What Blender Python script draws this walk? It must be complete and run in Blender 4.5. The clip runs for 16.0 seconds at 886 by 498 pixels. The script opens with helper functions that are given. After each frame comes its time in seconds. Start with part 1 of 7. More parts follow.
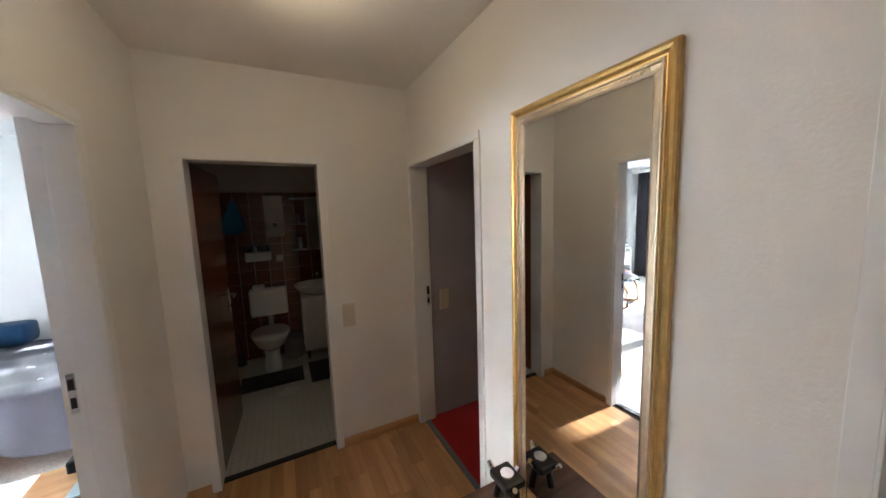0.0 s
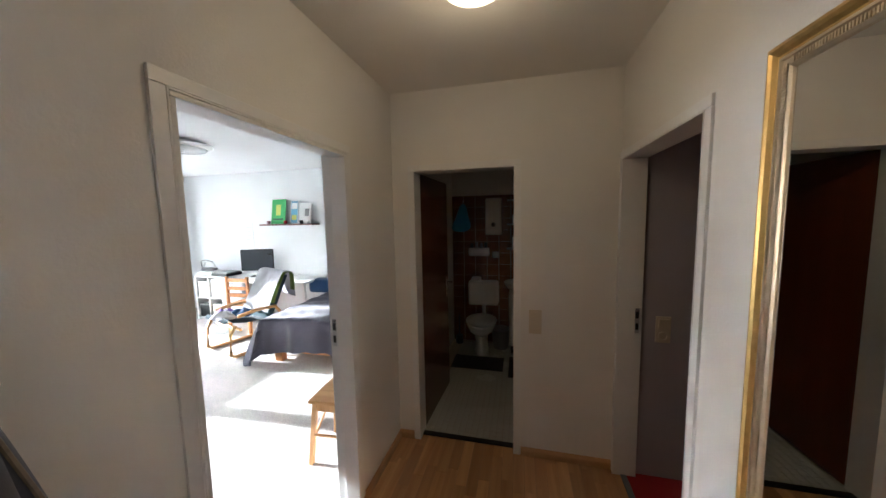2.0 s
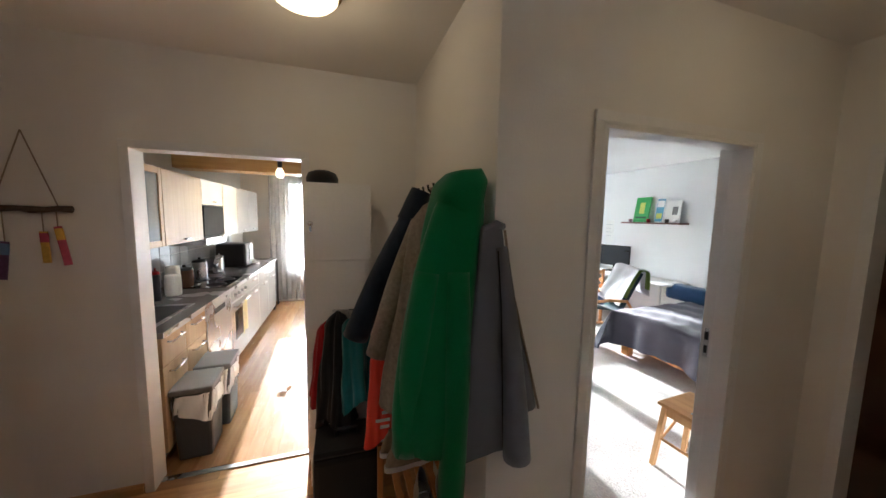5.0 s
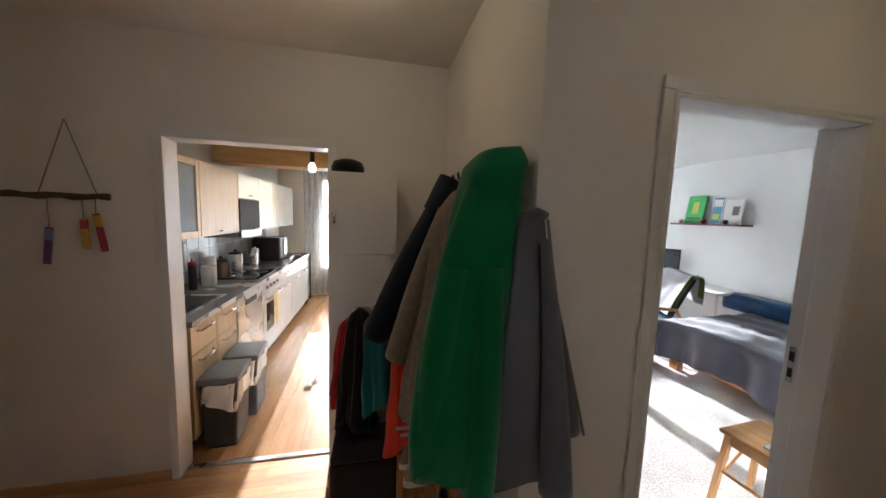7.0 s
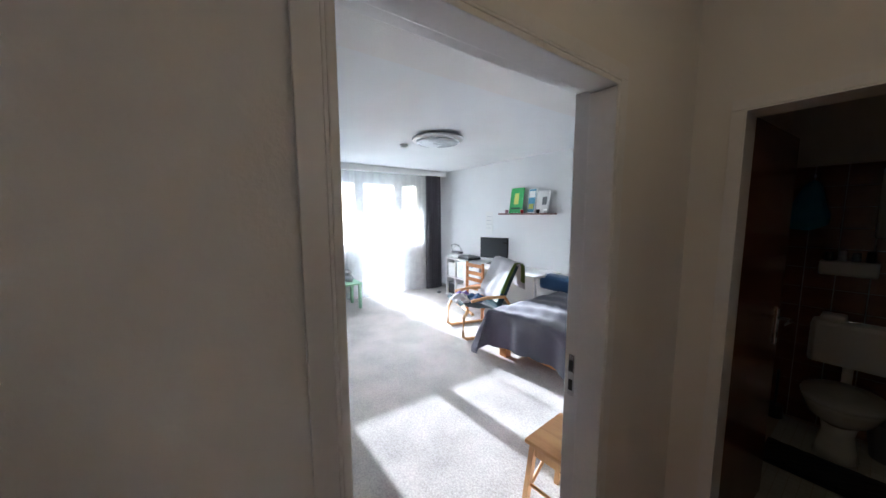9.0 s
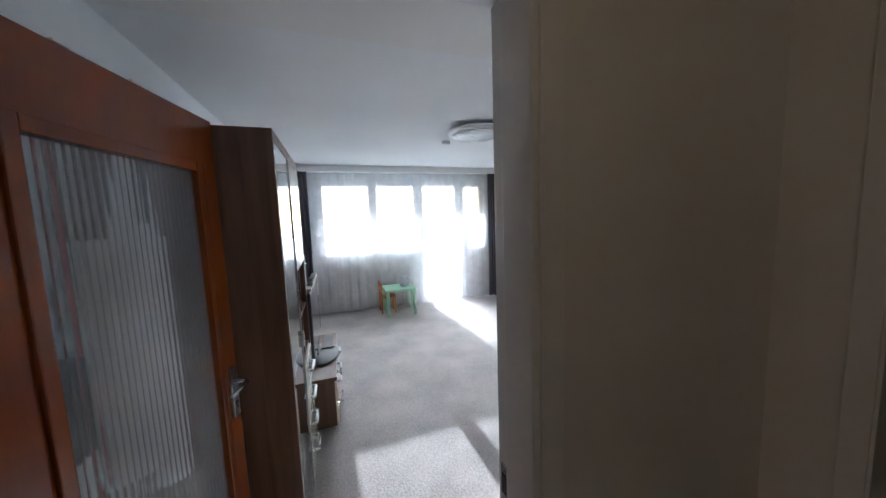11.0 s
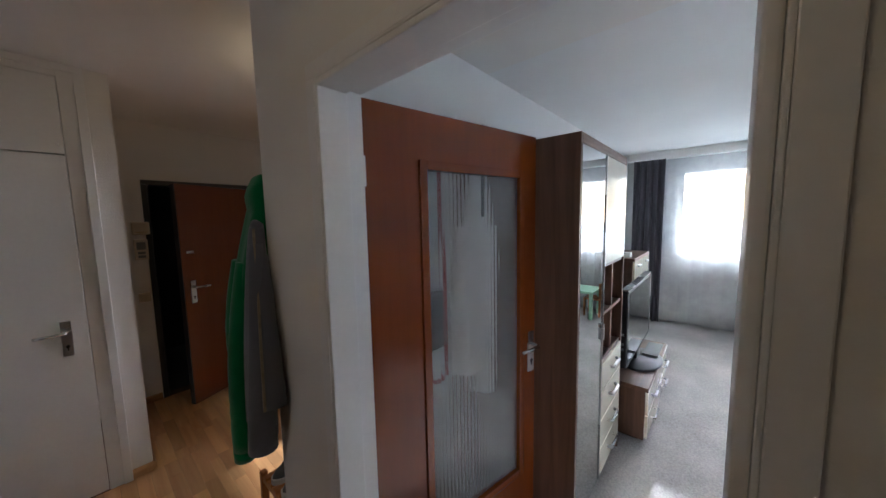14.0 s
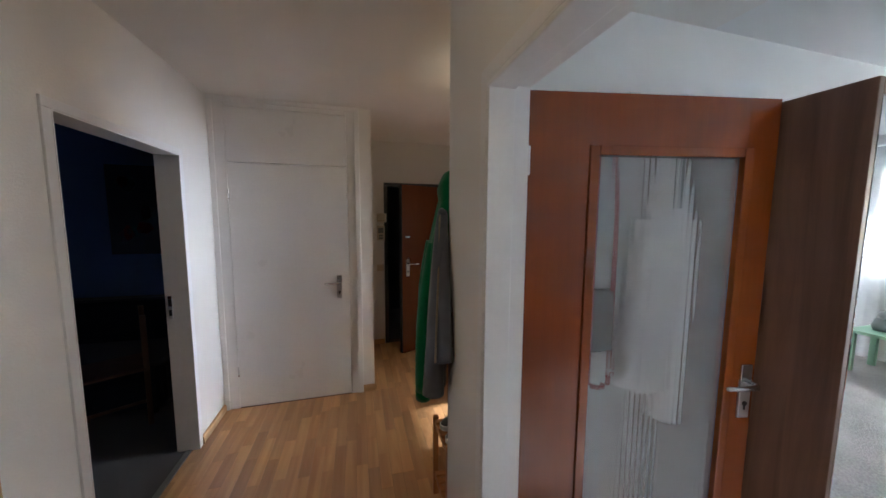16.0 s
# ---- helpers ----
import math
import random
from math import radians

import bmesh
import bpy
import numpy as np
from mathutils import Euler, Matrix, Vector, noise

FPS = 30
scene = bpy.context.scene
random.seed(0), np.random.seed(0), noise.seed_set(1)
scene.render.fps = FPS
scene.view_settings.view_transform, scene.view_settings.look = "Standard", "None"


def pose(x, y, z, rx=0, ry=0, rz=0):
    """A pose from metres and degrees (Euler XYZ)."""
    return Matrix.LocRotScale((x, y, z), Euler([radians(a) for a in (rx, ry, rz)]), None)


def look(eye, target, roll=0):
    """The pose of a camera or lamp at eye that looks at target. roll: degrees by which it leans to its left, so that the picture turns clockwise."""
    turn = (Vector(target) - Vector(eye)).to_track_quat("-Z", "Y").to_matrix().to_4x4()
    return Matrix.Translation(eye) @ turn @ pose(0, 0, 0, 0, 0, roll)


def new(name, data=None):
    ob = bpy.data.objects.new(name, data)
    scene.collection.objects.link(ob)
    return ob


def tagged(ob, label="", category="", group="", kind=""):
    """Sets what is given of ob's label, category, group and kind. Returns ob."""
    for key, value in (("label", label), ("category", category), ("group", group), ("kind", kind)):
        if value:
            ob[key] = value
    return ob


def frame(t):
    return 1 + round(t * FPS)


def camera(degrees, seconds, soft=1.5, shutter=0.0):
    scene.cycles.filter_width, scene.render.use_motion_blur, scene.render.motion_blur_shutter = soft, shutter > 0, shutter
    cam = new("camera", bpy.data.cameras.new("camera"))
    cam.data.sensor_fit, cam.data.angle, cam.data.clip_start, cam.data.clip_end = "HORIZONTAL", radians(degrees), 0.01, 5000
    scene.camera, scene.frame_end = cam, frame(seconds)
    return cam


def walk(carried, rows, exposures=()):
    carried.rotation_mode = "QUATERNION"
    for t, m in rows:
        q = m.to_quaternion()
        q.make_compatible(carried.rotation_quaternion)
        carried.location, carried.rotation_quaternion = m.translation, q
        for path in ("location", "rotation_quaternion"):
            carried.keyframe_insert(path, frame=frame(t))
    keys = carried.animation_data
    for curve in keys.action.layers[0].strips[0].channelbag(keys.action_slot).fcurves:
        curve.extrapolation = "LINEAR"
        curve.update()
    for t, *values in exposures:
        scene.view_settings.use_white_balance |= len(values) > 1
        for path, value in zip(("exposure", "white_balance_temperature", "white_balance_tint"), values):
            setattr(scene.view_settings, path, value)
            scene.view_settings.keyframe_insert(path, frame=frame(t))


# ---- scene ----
cam = camera(109.2, 16.0)
EXPOSURES = [(0, 3.45, 5500, 8), (1.5, 3.12, 5600, 8), (2.5, 2.9, 5650, 8), (3.5, 2.95, 5700, 8), (4.5, 2.72, 5800, 8), (7, 2.42, 5750, 8), (7.5, 2.36, 5700, 8), (8.5, 2.42, 5450, 9), (9, 2.2, 5400, 10), (11.5, 1.62, 5350, 10), (12.5, 1.7, 5350, 10), (14.5, 2.22, 5400, 10), (16, 2.6, 5500, 9)]
PATH = [
    (0, (0.601, -2.192, 1.627), (1.509, -0.424, 1.403), -1.9),
    (0.5, (0.689, -2.093, 1.627), (1.383, -0.229, 1.413), -1.7),
    (1, (0.835, -2.032, 1.636), (1.086, -0.059, 1.425), -1.6),
    (1.5, (0.846, -2.049, 1.628), (0.656, -0.068, 1.435), -1.6),
    (2, (0.881, -2.112, 1.636), (0.403, -0.179, 1.449), -1.1),
    (2.5, (0.918, -2.143, 1.64), (0.21, -0.281, 1.456), -0.8),
    (3, (0.948, -2.157, 1.648), (-0.126, -0.481, 1.455), -0.7),
    (3.5, (0.956, -2.224, 1.659), (-0.458, -0.824, 1.457), -0.2),
    (4, (0.963, -2.323, 1.648), (-0.706, -1.239, 1.451), -0.2),
    (4.5, (0.959, -2.376, 1.64), (-0.868, -1.588, 1.442), 0.3),
    (7, (0.811, -2.329, 1.595), (-1.133, -1.903, 1.388), 1.9),
    (7.5, (0.771, -2.161, 1.589), (-1.031, -1.32, 1.376), 0.8),
    (8, (0.72, -1.944, 1.603), (-0.982, -0.916, 1.386), -0.3),
    (8.5, (0.621, -1.764, 1.597), (-1.044, -0.678, 1.372), -0.5),
    (9, (0.495, -1.606, 1.593), (-1.127, -0.457, 1.376), -0.2),
    (11.5, (0.414, -0.834, 1.613), (-1.557, -0.557, 1.414), -2.4),
    (12, (0.478, -0.806, 1.614), (-1.507, -0.956, 1.42), -2.4),
    (12.5, (0.523, -0.797, 1.596), (-1.44, -1.128, 1.405), -2.0),
    (13, (0.511, -0.731, 1.604), (-1.421, -1.215, 1.413), -1.7),
    (13.5, (0.469, -0.671, 1.621), (-1.296, -1.59, 1.427), -1.5),
    (14, (0.435, -0.664, 1.618), (-1.061, -1.977, 1.424), -1.2),
    (14.5, (0.419, -0.617, 1.605), (-0.769, -2.215, 1.416), -1.0),
    (15, (0.418, -0.57, 1.597), (-0.476, -2.349, 1.409), -0.5),
    (15.5, (0.402, -0.555, 1.585), (-0.279, -2.426, 1.396), -0.2),
    (16, (0.387, -0.567, 1.581), (-0.136, -2.488, 1.388), 0.3),
]
walk(cam, [(t, look(eye, target, roll)) for t, eye, target, roll in PATH], EXPOSURES)

# ---- world and light ----
SUN_EL, SUN_TURN = math.atan(0.286), radians(2.8)
world = bpy.data.worlds.new("sky")
scene.world = world
world.use_nodes = True
wt = world.node_tree
sky = wt.nodes.new("ShaderNodeTexSky")
sky.sky_type = "NISHITA"
sky.sun_disc = False
sky.sun_elevation = SUN_EL
sky.sun_rotation = radians(267.2)
wt.links.new(sky.outputs[0], wt.nodes["Background"].inputs[0])
wt.nodes["Background"].inputs[1].default_value = 0.06

sun_data = bpy.data.lights.new("sun", "SUN")
sun_data.energy, sun_data.angle, sun_data.color = 5.0, radians(0.6), (1.0, 0.96, 0.90)
sun = new("sun", sun_data)
ray = Vector((math.cos(SUN_TURN), math.sin(SUN_TURN), -math.tan(SUN_EL)))
sun.rotation_euler = ray.to_track_quat("-Z", "Y").to_euler()


def window_light(name, x, y0, y1, z0, z1, watts, color, spread=180.0):
    d = bpy.data.lights.new(name, "AREA")
    d.shape, d.size, d.size_y, d.energy, d.color = "RECTANGLE", y1 - y0, z1 - z0, watts, color
    d.spread = radians(spread)
    o = new(name, d)
    o.matrix_world = look((x, (y0 + y1) / 2, (z0 + z1) / 2), (x + 1, (y0 + y1) / 2, (z0 + z1) / 2))
    return o


DAY = (0.86, 0.94, 1.0)
window_light("window_daylight", -5.444, -1.07, 0.52, 1.08, 2.2, 2.1, DAY)
window_light("balcony_daylight", -5.444, 0.7, 1.35, 0.14, 2.2, 1.6, DAY)
window_light("kitchen_daylight", -5.594, -3.28, -2.22, 0.62, 2.18, 1.5, (0.97, 0.97, 1.0), 24.0)


def bulb(name, loc, watts, size, color):
    d = bpy.data.lights.new(name, "POINT")
    d.energy, d.shadow_soft_size, d.color = watts, size, color
    o = new(name, d)
    o.location = loc
    return o


# ---- materials ----
def nodes_of(name):
    m = bpy.data.materials.new(name)
    m.use_nodes = True
    return m, m.node_tree, m.node_tree.nodes["Principled BSDF"]


def add(nt, kind, **sockets):
    n = nt.nodes.new(kind)
    for k, v in sockets.items():
        n.inputs[k].default_value = v
    return n


def ramp(nt, src, stops):
    r = nt.nodes.new("ShaderNodeValToRGB")
    while len(r.color_ramp.elements) < len(stops):
        r.color_ramp.elements.new(0.5)
    for e, (p, c) in zip(r.color_ramp.elements, stops):
        e.position, e.color = p, (*c, 1)
    nt.links.new(src, r.inputs[0])
    return r.outputs[0]


def coords(nt, scale=(1, 1, 1), object_space=True):
    tc = nt.nodes.new("ShaderNodeTexCoord")
    mp = nt.nodes.new("ShaderNodeMapping")
    mp.inputs["Scale"].default_value = scale
    nt.links.new(tc.outputs["Object"], mp.inputs[0])
    return mp.outputs[0]


def bump(nt, bsdf, src, strength, distance=0.01):
    b = add(nt, "ShaderNodeBump", Strength=strength, Distance=distance)
    nt.links.new(src, b.inputs["Height"])
    nt.links.new(b.outputs[0], bsdf.inputs["Normal"])


def shade(c, k):
    return tuple(max(0.0, min(1.0, v * k)) for v in c)


def plain(name, color, rough=0.5, metal=0.0, vary=0.08, grain=60.0, relief=0.05, spec=0.5, coat=0.0):
    """A surface with fine grain and broad, faint blotches."""
    m, nt, b = nodes_of(name)
    co = coords(nt)
    big = add(nt, "ShaderNodeTexNoise", Scale=2.3, Detail=4.0)
    fine = add(nt, "ShaderNodeTexNoise", Scale=grain, Detail=3.0)
    nt.links.new(co, big.inputs["Vector"])
    nt.links.new(co, fine.inputs["Vector"])
    mix = add(nt, "ShaderNodeMath")
    mix.operation = "ADD"
    nt.links.new(big.outputs[0], mix.inputs[0])
    nt.links.new(fine.outputs[0], mix.inputs[1])
    half = add(nt, "ShaderNodeMath")
    half.operation = "MULTIPLY"
    half.inputs[1].default_value = 0.5
    nt.links.new(mix.outputs[0], half.inputs[0])
    col = ramp(nt, half.outputs[0], [(0.3, shade(color, 1 - vary)), (0.7, shade(color, 1 + vary))])
    nt.links.new(col, b.inputs["Base Color"])
    rr = ramp(nt, big.outputs[0], [(0.3, (max(0, rough - 0.06),) * 3), (0.7, (min(1, rough + 0.06),) * 3)])
    nt.links.new(rr, b.inputs["Roughness"])
    b.inputs["Metallic"].default_value = metal
    b.inputs["Specular IOR Level"].default_value = spec
    b.inputs["Coat Weight"].default_value = coat
    if relief:
        bump(nt, b, fine.outputs[0], relief, 0.004)
    return m


def wood(name, dark, light, axis="x", rough=0.45, scale=1.0, random_tone=0.0, coat=0.0):
    """Wood with fibres along one axis; random_tone varies separate pieces."""
    m, nt, b = nodes_of(name)
    long, cross = 1.2 * scale, 18.0 * scale
    sc = {"x": (long, cross, cross), "y": (cross, long, cross), "z": (cross, cross, long)}[axis]
    co = coords(nt, sc)
    info = nt.nodes.new("ShaderNodeObjectInfo")
    shift = add(nt, "ShaderNodeVectorMath")
    shift.operation = "ADD"
    spread = add(nt, "ShaderNodeMath")
    spread.operation = "MULTIPLY"
    spread.inputs[1].default_value = 37.0
    nt.links.new(info.outputs["Random"], spread.inputs[0])
    nt.links.new(co, shift.inputs[0])
    nt.links.new(spread.outputs[0], shift.inputs[1])
    n1 = add(nt, "ShaderNodeTexNoise", Scale=1.0, Detail=6.0, Roughness=0.6, Distortion=0.6)
    n2 = add(nt, "ShaderNodeTexNoise", Scale=7.0, Detail=3.0)
    nt.links.new(shift.outputs[0], n1.inputs["Vector"])
    nt.links.new(shift.outputs[0], n2.inputs["Vector"])
    mid = tuple((a + c) / 2 for a, c in zip(dark, light))
    col = ramp(nt, n1.outputs[0], [(0.3, dark), (0.5, mid), (0.72, light)])
    out = col
    if random_tone:
        hs = nt.nodes.new("ShaderNodeHueSaturation")
        mr = nt.nodes.new("ShaderNodeMapRange")
        mr.inputs["To Min"].default_value, mr.inputs["To Max"].default_value = 1 - random_tone, 1 + random_tone
        nt.links.new(info.outputs["Random"], mr.inputs["Value"])
        nt.links.new(mr.outputs[0], hs.inputs["Value"])
        nt.links.new(col, hs.inputs["Color"])
        out = hs.outputs[0]
    nt.links.new(out, b.inputs["Base Color"])
    nt.links.new(ramp(nt, n2.outputs[0], [(0.3, (rough - 0.06,) * 3), (0.7, (rough + 0.06,) * 3)]), b.inputs["Roughness"])
    b.inputs["Coat Weight"].default_value = coat
    b.inputs["Coat Roughness"].default_value = 0.15
    bump(nt, b, n2.outputs[0], 0.06, 0.002)
    return m


def veneer(name, color, rough=0.24, coat=0.3, axis="z"):
    """Lacquered veneer: even tone, long faint figure, smooth gloss."""
    m, nt, b = nodes_of(name)
    sc = {"x": (0.5, 9, 9), "z": (9, 9, 0.5)}[axis]
    co = coords(nt, sc)
    n1 = add(nt, "ShaderNodeTexNoise", Scale=1.0, Detail=5.0, Roughness=0.55)
    n2 = add(nt, "ShaderNodeTexNoise", Scale=9.0, Detail=2.0)
    for n in (n1, n2):
        nt.links.new(co, n.inputs["Vector"])
    half = add(nt, "ShaderNodeMix")
    half.inputs["Factor"].default_value = 0.3
    nt.links.new(n1.outputs[0], half.inputs["A"])
    nt.links.new(n2.outputs[0], half.inputs["B"])
    nt.links.new(ramp(nt, half.outputs["Result"], [(0.25, shade(color, 0.86)), (0.75, shade(color, 1.14))]), b.inputs["Base Color"])
    nt.links.new(ramp(nt, n1.outputs[0], [(0.3, (rough - 0.03,) * 3), (0.7, (rough + 0.03,) * 3)]), b.inputs["Roughness"])
    b.inputs["Specular IOR Level"].default_value = 0.38
    b.inputs["Coat Weight"].default_value = coat
    b.inputs["Coat Roughness"].default_value = 0.18
    return m


def fabric(name, color, vary=0.18, weave=420.0, rough=0.9, relief=0.25):
    m = plain(name, color, rough, 0, vary, weave, relief, spec=0.15)
    m.node_tree.nodes["Principled BSDF"].inputs["Sheen Weight"].default_value = 0.25
    return m


def plaster(name, color, relief=0.35, rough=0.85):
    """Painted woodchip-like wallpaper: fine lumps, faint broad stains."""
    m, nt, b = nodes_of(name)
    co = coords(nt)
    lump = add(nt, "ShaderNodeTexNoise", Scale=95.0, Detail=4.0, Roughness=0.65)
    big = add(nt, "ShaderNodeTexNoise", Scale=1.1, Detail=5.0)
    nt.links.new(co, lump.inputs["Vector"])
    nt.links.new(co, big.inputs["Vector"])
    nt.links.new(ramp(nt, big.outputs[0], [(0.3, shade(color, 0.95)), (0.7, shade(color, 1.02))]), b.inputs["Base Color"])
    b.inputs["Roughness"].default_value = rough
    b.inputs["Specular IOR Level"].default_value = 0.25
    bump(nt, b, lump.outputs[0], relief, 0.003)
    return m


M_WALL = plaster("wall_paint", (0.80, 0.775, 0.74))
M_WALL_LIV = plaster("living_wall_paint", (0.82, 0.83, 0.83))
# kitchen cream darkened so its surfaces bounce less light and the room dims
M_WALL_KIT_DIM = plaster("kitchen_wall_dimmed", (0.60, 0.57, 0.51))
M_CEIL = plaster("ceiling_paint", (0.82, 0.80, 0.77), 0.5)
M_WHITE = plain("white_lacquer", (0.80, 0.79, 0.77), 0.32, vary=0.03, relief=0.02)
M_FRAME = plain("door_frame_paint", (0.78, 0.77, 0.76), 0.35, vary=0.03, relief=0.03)
M_LILAC = plaster("lilac_wall", (0.42, 0.38, 0.42))
M_BLUE = plaster("blue_wall", (0.12, 0.20, 0.38))
M_PARQUET = wood("parquet_strip", (0.46, 0.225, 0.086), (0.64, 0.36, 0.16), "y", 0.34, 1.0, 0.2, coat=0.25)
M_PARQUET_K = wood("kitchen_laminate", (0.36, 0.175, 0.07), (0.52, 0.28, 0.12), "x", 0.22, 1.0, 0.12, coat=0.5)
M_GROUT = plain("joint", (0.10, 0.055, 0.03), 0.8, vary=0.1)
M_SKIRT = wood("skirting_wood", (0.42, 0.22, 0.09), (0.58, 0.34, 0.15), "x", 0.4)
M_CARPET = fabric("carpet_beige", (0.42, 0.39, 0.365), 0.42, 85.0, 0.97, 1.0)
M_CARPET_RED = fabric("carpet_red", (0.42, 0.012, 0.012), 0.25, 160.0, 0.97, 0.8)
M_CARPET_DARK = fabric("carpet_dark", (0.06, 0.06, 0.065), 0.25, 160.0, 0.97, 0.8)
M_DOOR = veneer("mahogany_door", (0.20, 0.044, 0.006), 0.22, 0.28)
M_DOOR_DARK = veneer("dark_door", (0.145, 0.042, 0.014), 0.24, 0.35)
M_WALNUT = wood("walnut_veneer", (0.075, 0.033, 0.018), (0.17, 0.085, 0.048), "z", 0.38, 0.9)
M_WALNUT_X = wood("walnut_veneer_long", (0.085, 0.038, 0.02), (0.18, 0.09, 0.05), "x", 0.38, 0.9)
M_CREAM = plain("cream_gloss", (0.80, 0.76, 0.62), 0.12, vary=0.02, relief=0.0, coat=0.4)
M_STEEL = plain("brushed_steel", (0.60, 0.60, 0.60), 0.28, 1.0, 0.06, 200.0, 0.02)
M_CHROME = plain("chrome", (0.78, 0.78, 0.78), 0.12, 1.0, 0.03, 80.0, 0.0)
M_GOLD = plain("gold_leaf", (0.66, 0.44, 0.16), 0.33, 0.85, 0.16, 40.0, 0.15)
M_GOLD_DARK = plain("gold_shadow", (0.40, 0.25, 0.09), 0.4, 0.8, 0.2, 40.0, 0.15)
M_SILVER = plain("champagne_leaf", (0.62, 0.52, 0.38), 0.35, 0.8, 0.12, 40.0, 0.1)
M_BLACK = plain("black_plastic", (0.012, 0.012, 0.013), 0.35, vary=0.2, relief=0.02)
M_BLACK_SOFT = fabric("black_cloth", (0.014, 0.014, 0.016))
M_CURTAIN = fabric("curtain_grey", (0.105, 0.10, 0.115), 0.15, 300.0)
M_PINE = wood("pine", (0.46, 0.22, 0.075), (0.66, 0.38, 0.16), "z", 0.42)
M_PINE_X = wood("pine_long", (0.46, 0.22, 0.075), (0.66, 0.38, 0.16), "x", 0.42)
M_PINE_DARK = wood("pine_orange", (0.42, 0.16, 0.045), (0.58, 0.26, 0.085), "z", 0.42)
M_MINT = plain("mint_paint", (0.36, 0.62, 0.42), 0.4, vary=0.04)
M_BEDSPREAD = fabric("grey_violet_bedspread", (0.085, 0.081, 0.107), 0.2, 260.0)
M_GREEN = fabric("green_fleece", (0.002, 0.155, 0.050), 0.22, 300.0)
M_GREY = fabric("grey_softshell", (0.125, 0.13, 0.155), 0.12, 500.0)
M_NAVY = fabric("navy_cloth", (0.012, 0.019, 0.034))
M_BEIGE = fabric("beige_cloth", (0.25, 0.20, 0.145), 0.3, 60.0)
M_TEAL = fabric("teal_nylon", (0.010, 0.15, 0.17), 0.2, 200.0, 0.6)
M_RED = fabric("red_cloth", (0.36, 0.012, 0.016))
M_ORANGE = fabric("orange_red_bag", (0.72, 0.055, 0.03), 0.1, 200.0, 0.5)
M_PINKGREY = fabric("dusty_pink_cloth", (0.40, 0.26, 0.29))
M_LIGHTGREY = fabric("light_grey_throw", (0.52, 0.52, 0.54), 0.1)
M_MOSS = fabric("moss_green_throw", (0.16, 0.24, 0.035))
M_PETROL = fabric("petrol_cushion", (0.028, 0.07, 0.085))
M_BLUE_CLOTH = fabric("dark_blue_cloth", (0.02, 0.065, 0.16))
M_PURPLE = fabric("purple_cloth", (0.16, 0.10, 0.30))
M_WHITE_CLOTH = fabric("white_cotton", (0.80, 0.80, 0.80), 0.06)
M_PALE = fabric("pale_cloth", (0.55, 0.56, 0.58), 0.15)
M_TILE_BROWN = plain("brown_tile", (0.15, 0.05, 0.02), 0.22, vary=0.25, grain=14.0, relief=0.03, coat=0.4)
M_TILE_WHITE = plain("white_mosaic", (0.56, 0.56, 0.52), 0.25, vary=0.08)
M_MORTAR = plain("mortar", (0.42, 0.36, 0.30), 0.9, vary=0.1)
M_CERAMIC = plain("ceramic", (0.80, 0.79, 0.75), 0.1, vary=0.02, relief=0.0, coat=0.5)
M_PLASTIC_CREAM = plain("cream_plastic", (0.60, 0.52, 0.40), 0.35, vary=0.03)
M_PLASTIC_WHITE = plain("white_plastic", (0.80, 0.80, 0.79), 0.35, vary=0.03)
M_PLASTIC_GREY = plain("grey_plastic", (0.18, 0.18, 0.185), 0.4, vary=0.05)
M_RUG = fabric("anthracite_bath_mat", (0.018, 0.018, 0.02), 0.3, 120.0, 0.98, 0.9)
M_KITCHEN_TAN = wood("tan_front", (0.46, 0.30, 0.15), (0.58, 0.41, 0.22), "z", 0.35)
M_KITCHEN_WHITE = plain("white_front", (0.70, 0.70, 0.68), 0.22, vary=0.02, relief=0.0, coat=0.3)
M_WORKTOP = plain("grey_worktop", (0.24, 0.235, 0.23), 0.25, vary=0.15, grain=120.0)
M_BEAM = wood("pine_beam", (0.42, 0.22, 0.07), (0.58, 0.36, 0.14), "y", 0.5)
M_CONCRETE = plain("render_facade", (0.62, 0.60, 0.57), 0.9, vary=0.08)
M_PAPER = plain("paper", (0.80, 0.80, 0.78), 0.8, vary=0.03, relief=0.0)


def glow(name, color, strength):
    m, nt, b = nodes_of(name)
    b.inputs["Base Color"].default_value = (*color, 1)
    b.inputs["Emission Color"].default_value = (*color, 1)
    b.inputs["Emission Strength"].default_value = strength
    b.inputs["Roughness"].default_value = 0.3
    return m


def glass(name, rough=0.0, color=(1, 1, 1), ior=1.45):
    m, nt, b = nodes_of(name)
    b.inputs["Base Color"].default_value = (*color, 1)
    b.inputs["Roughness"].default_value = rough
    b.inputs["Transmission Weight"].default_value = 1.0
    b.inputs["IOR"].default_value = ior
    return m


def mirror_mat(name="mirror_silver", k=0.86):
    m, nt, b = nodes_of(name)
    b.inputs["Base Color"].default_value = (k, k * 1.01, k, 1)
    b.inputs["Metallic"].default_value = 1.0
    b.inputs["Roughness"].default_value = 0.01
    return m


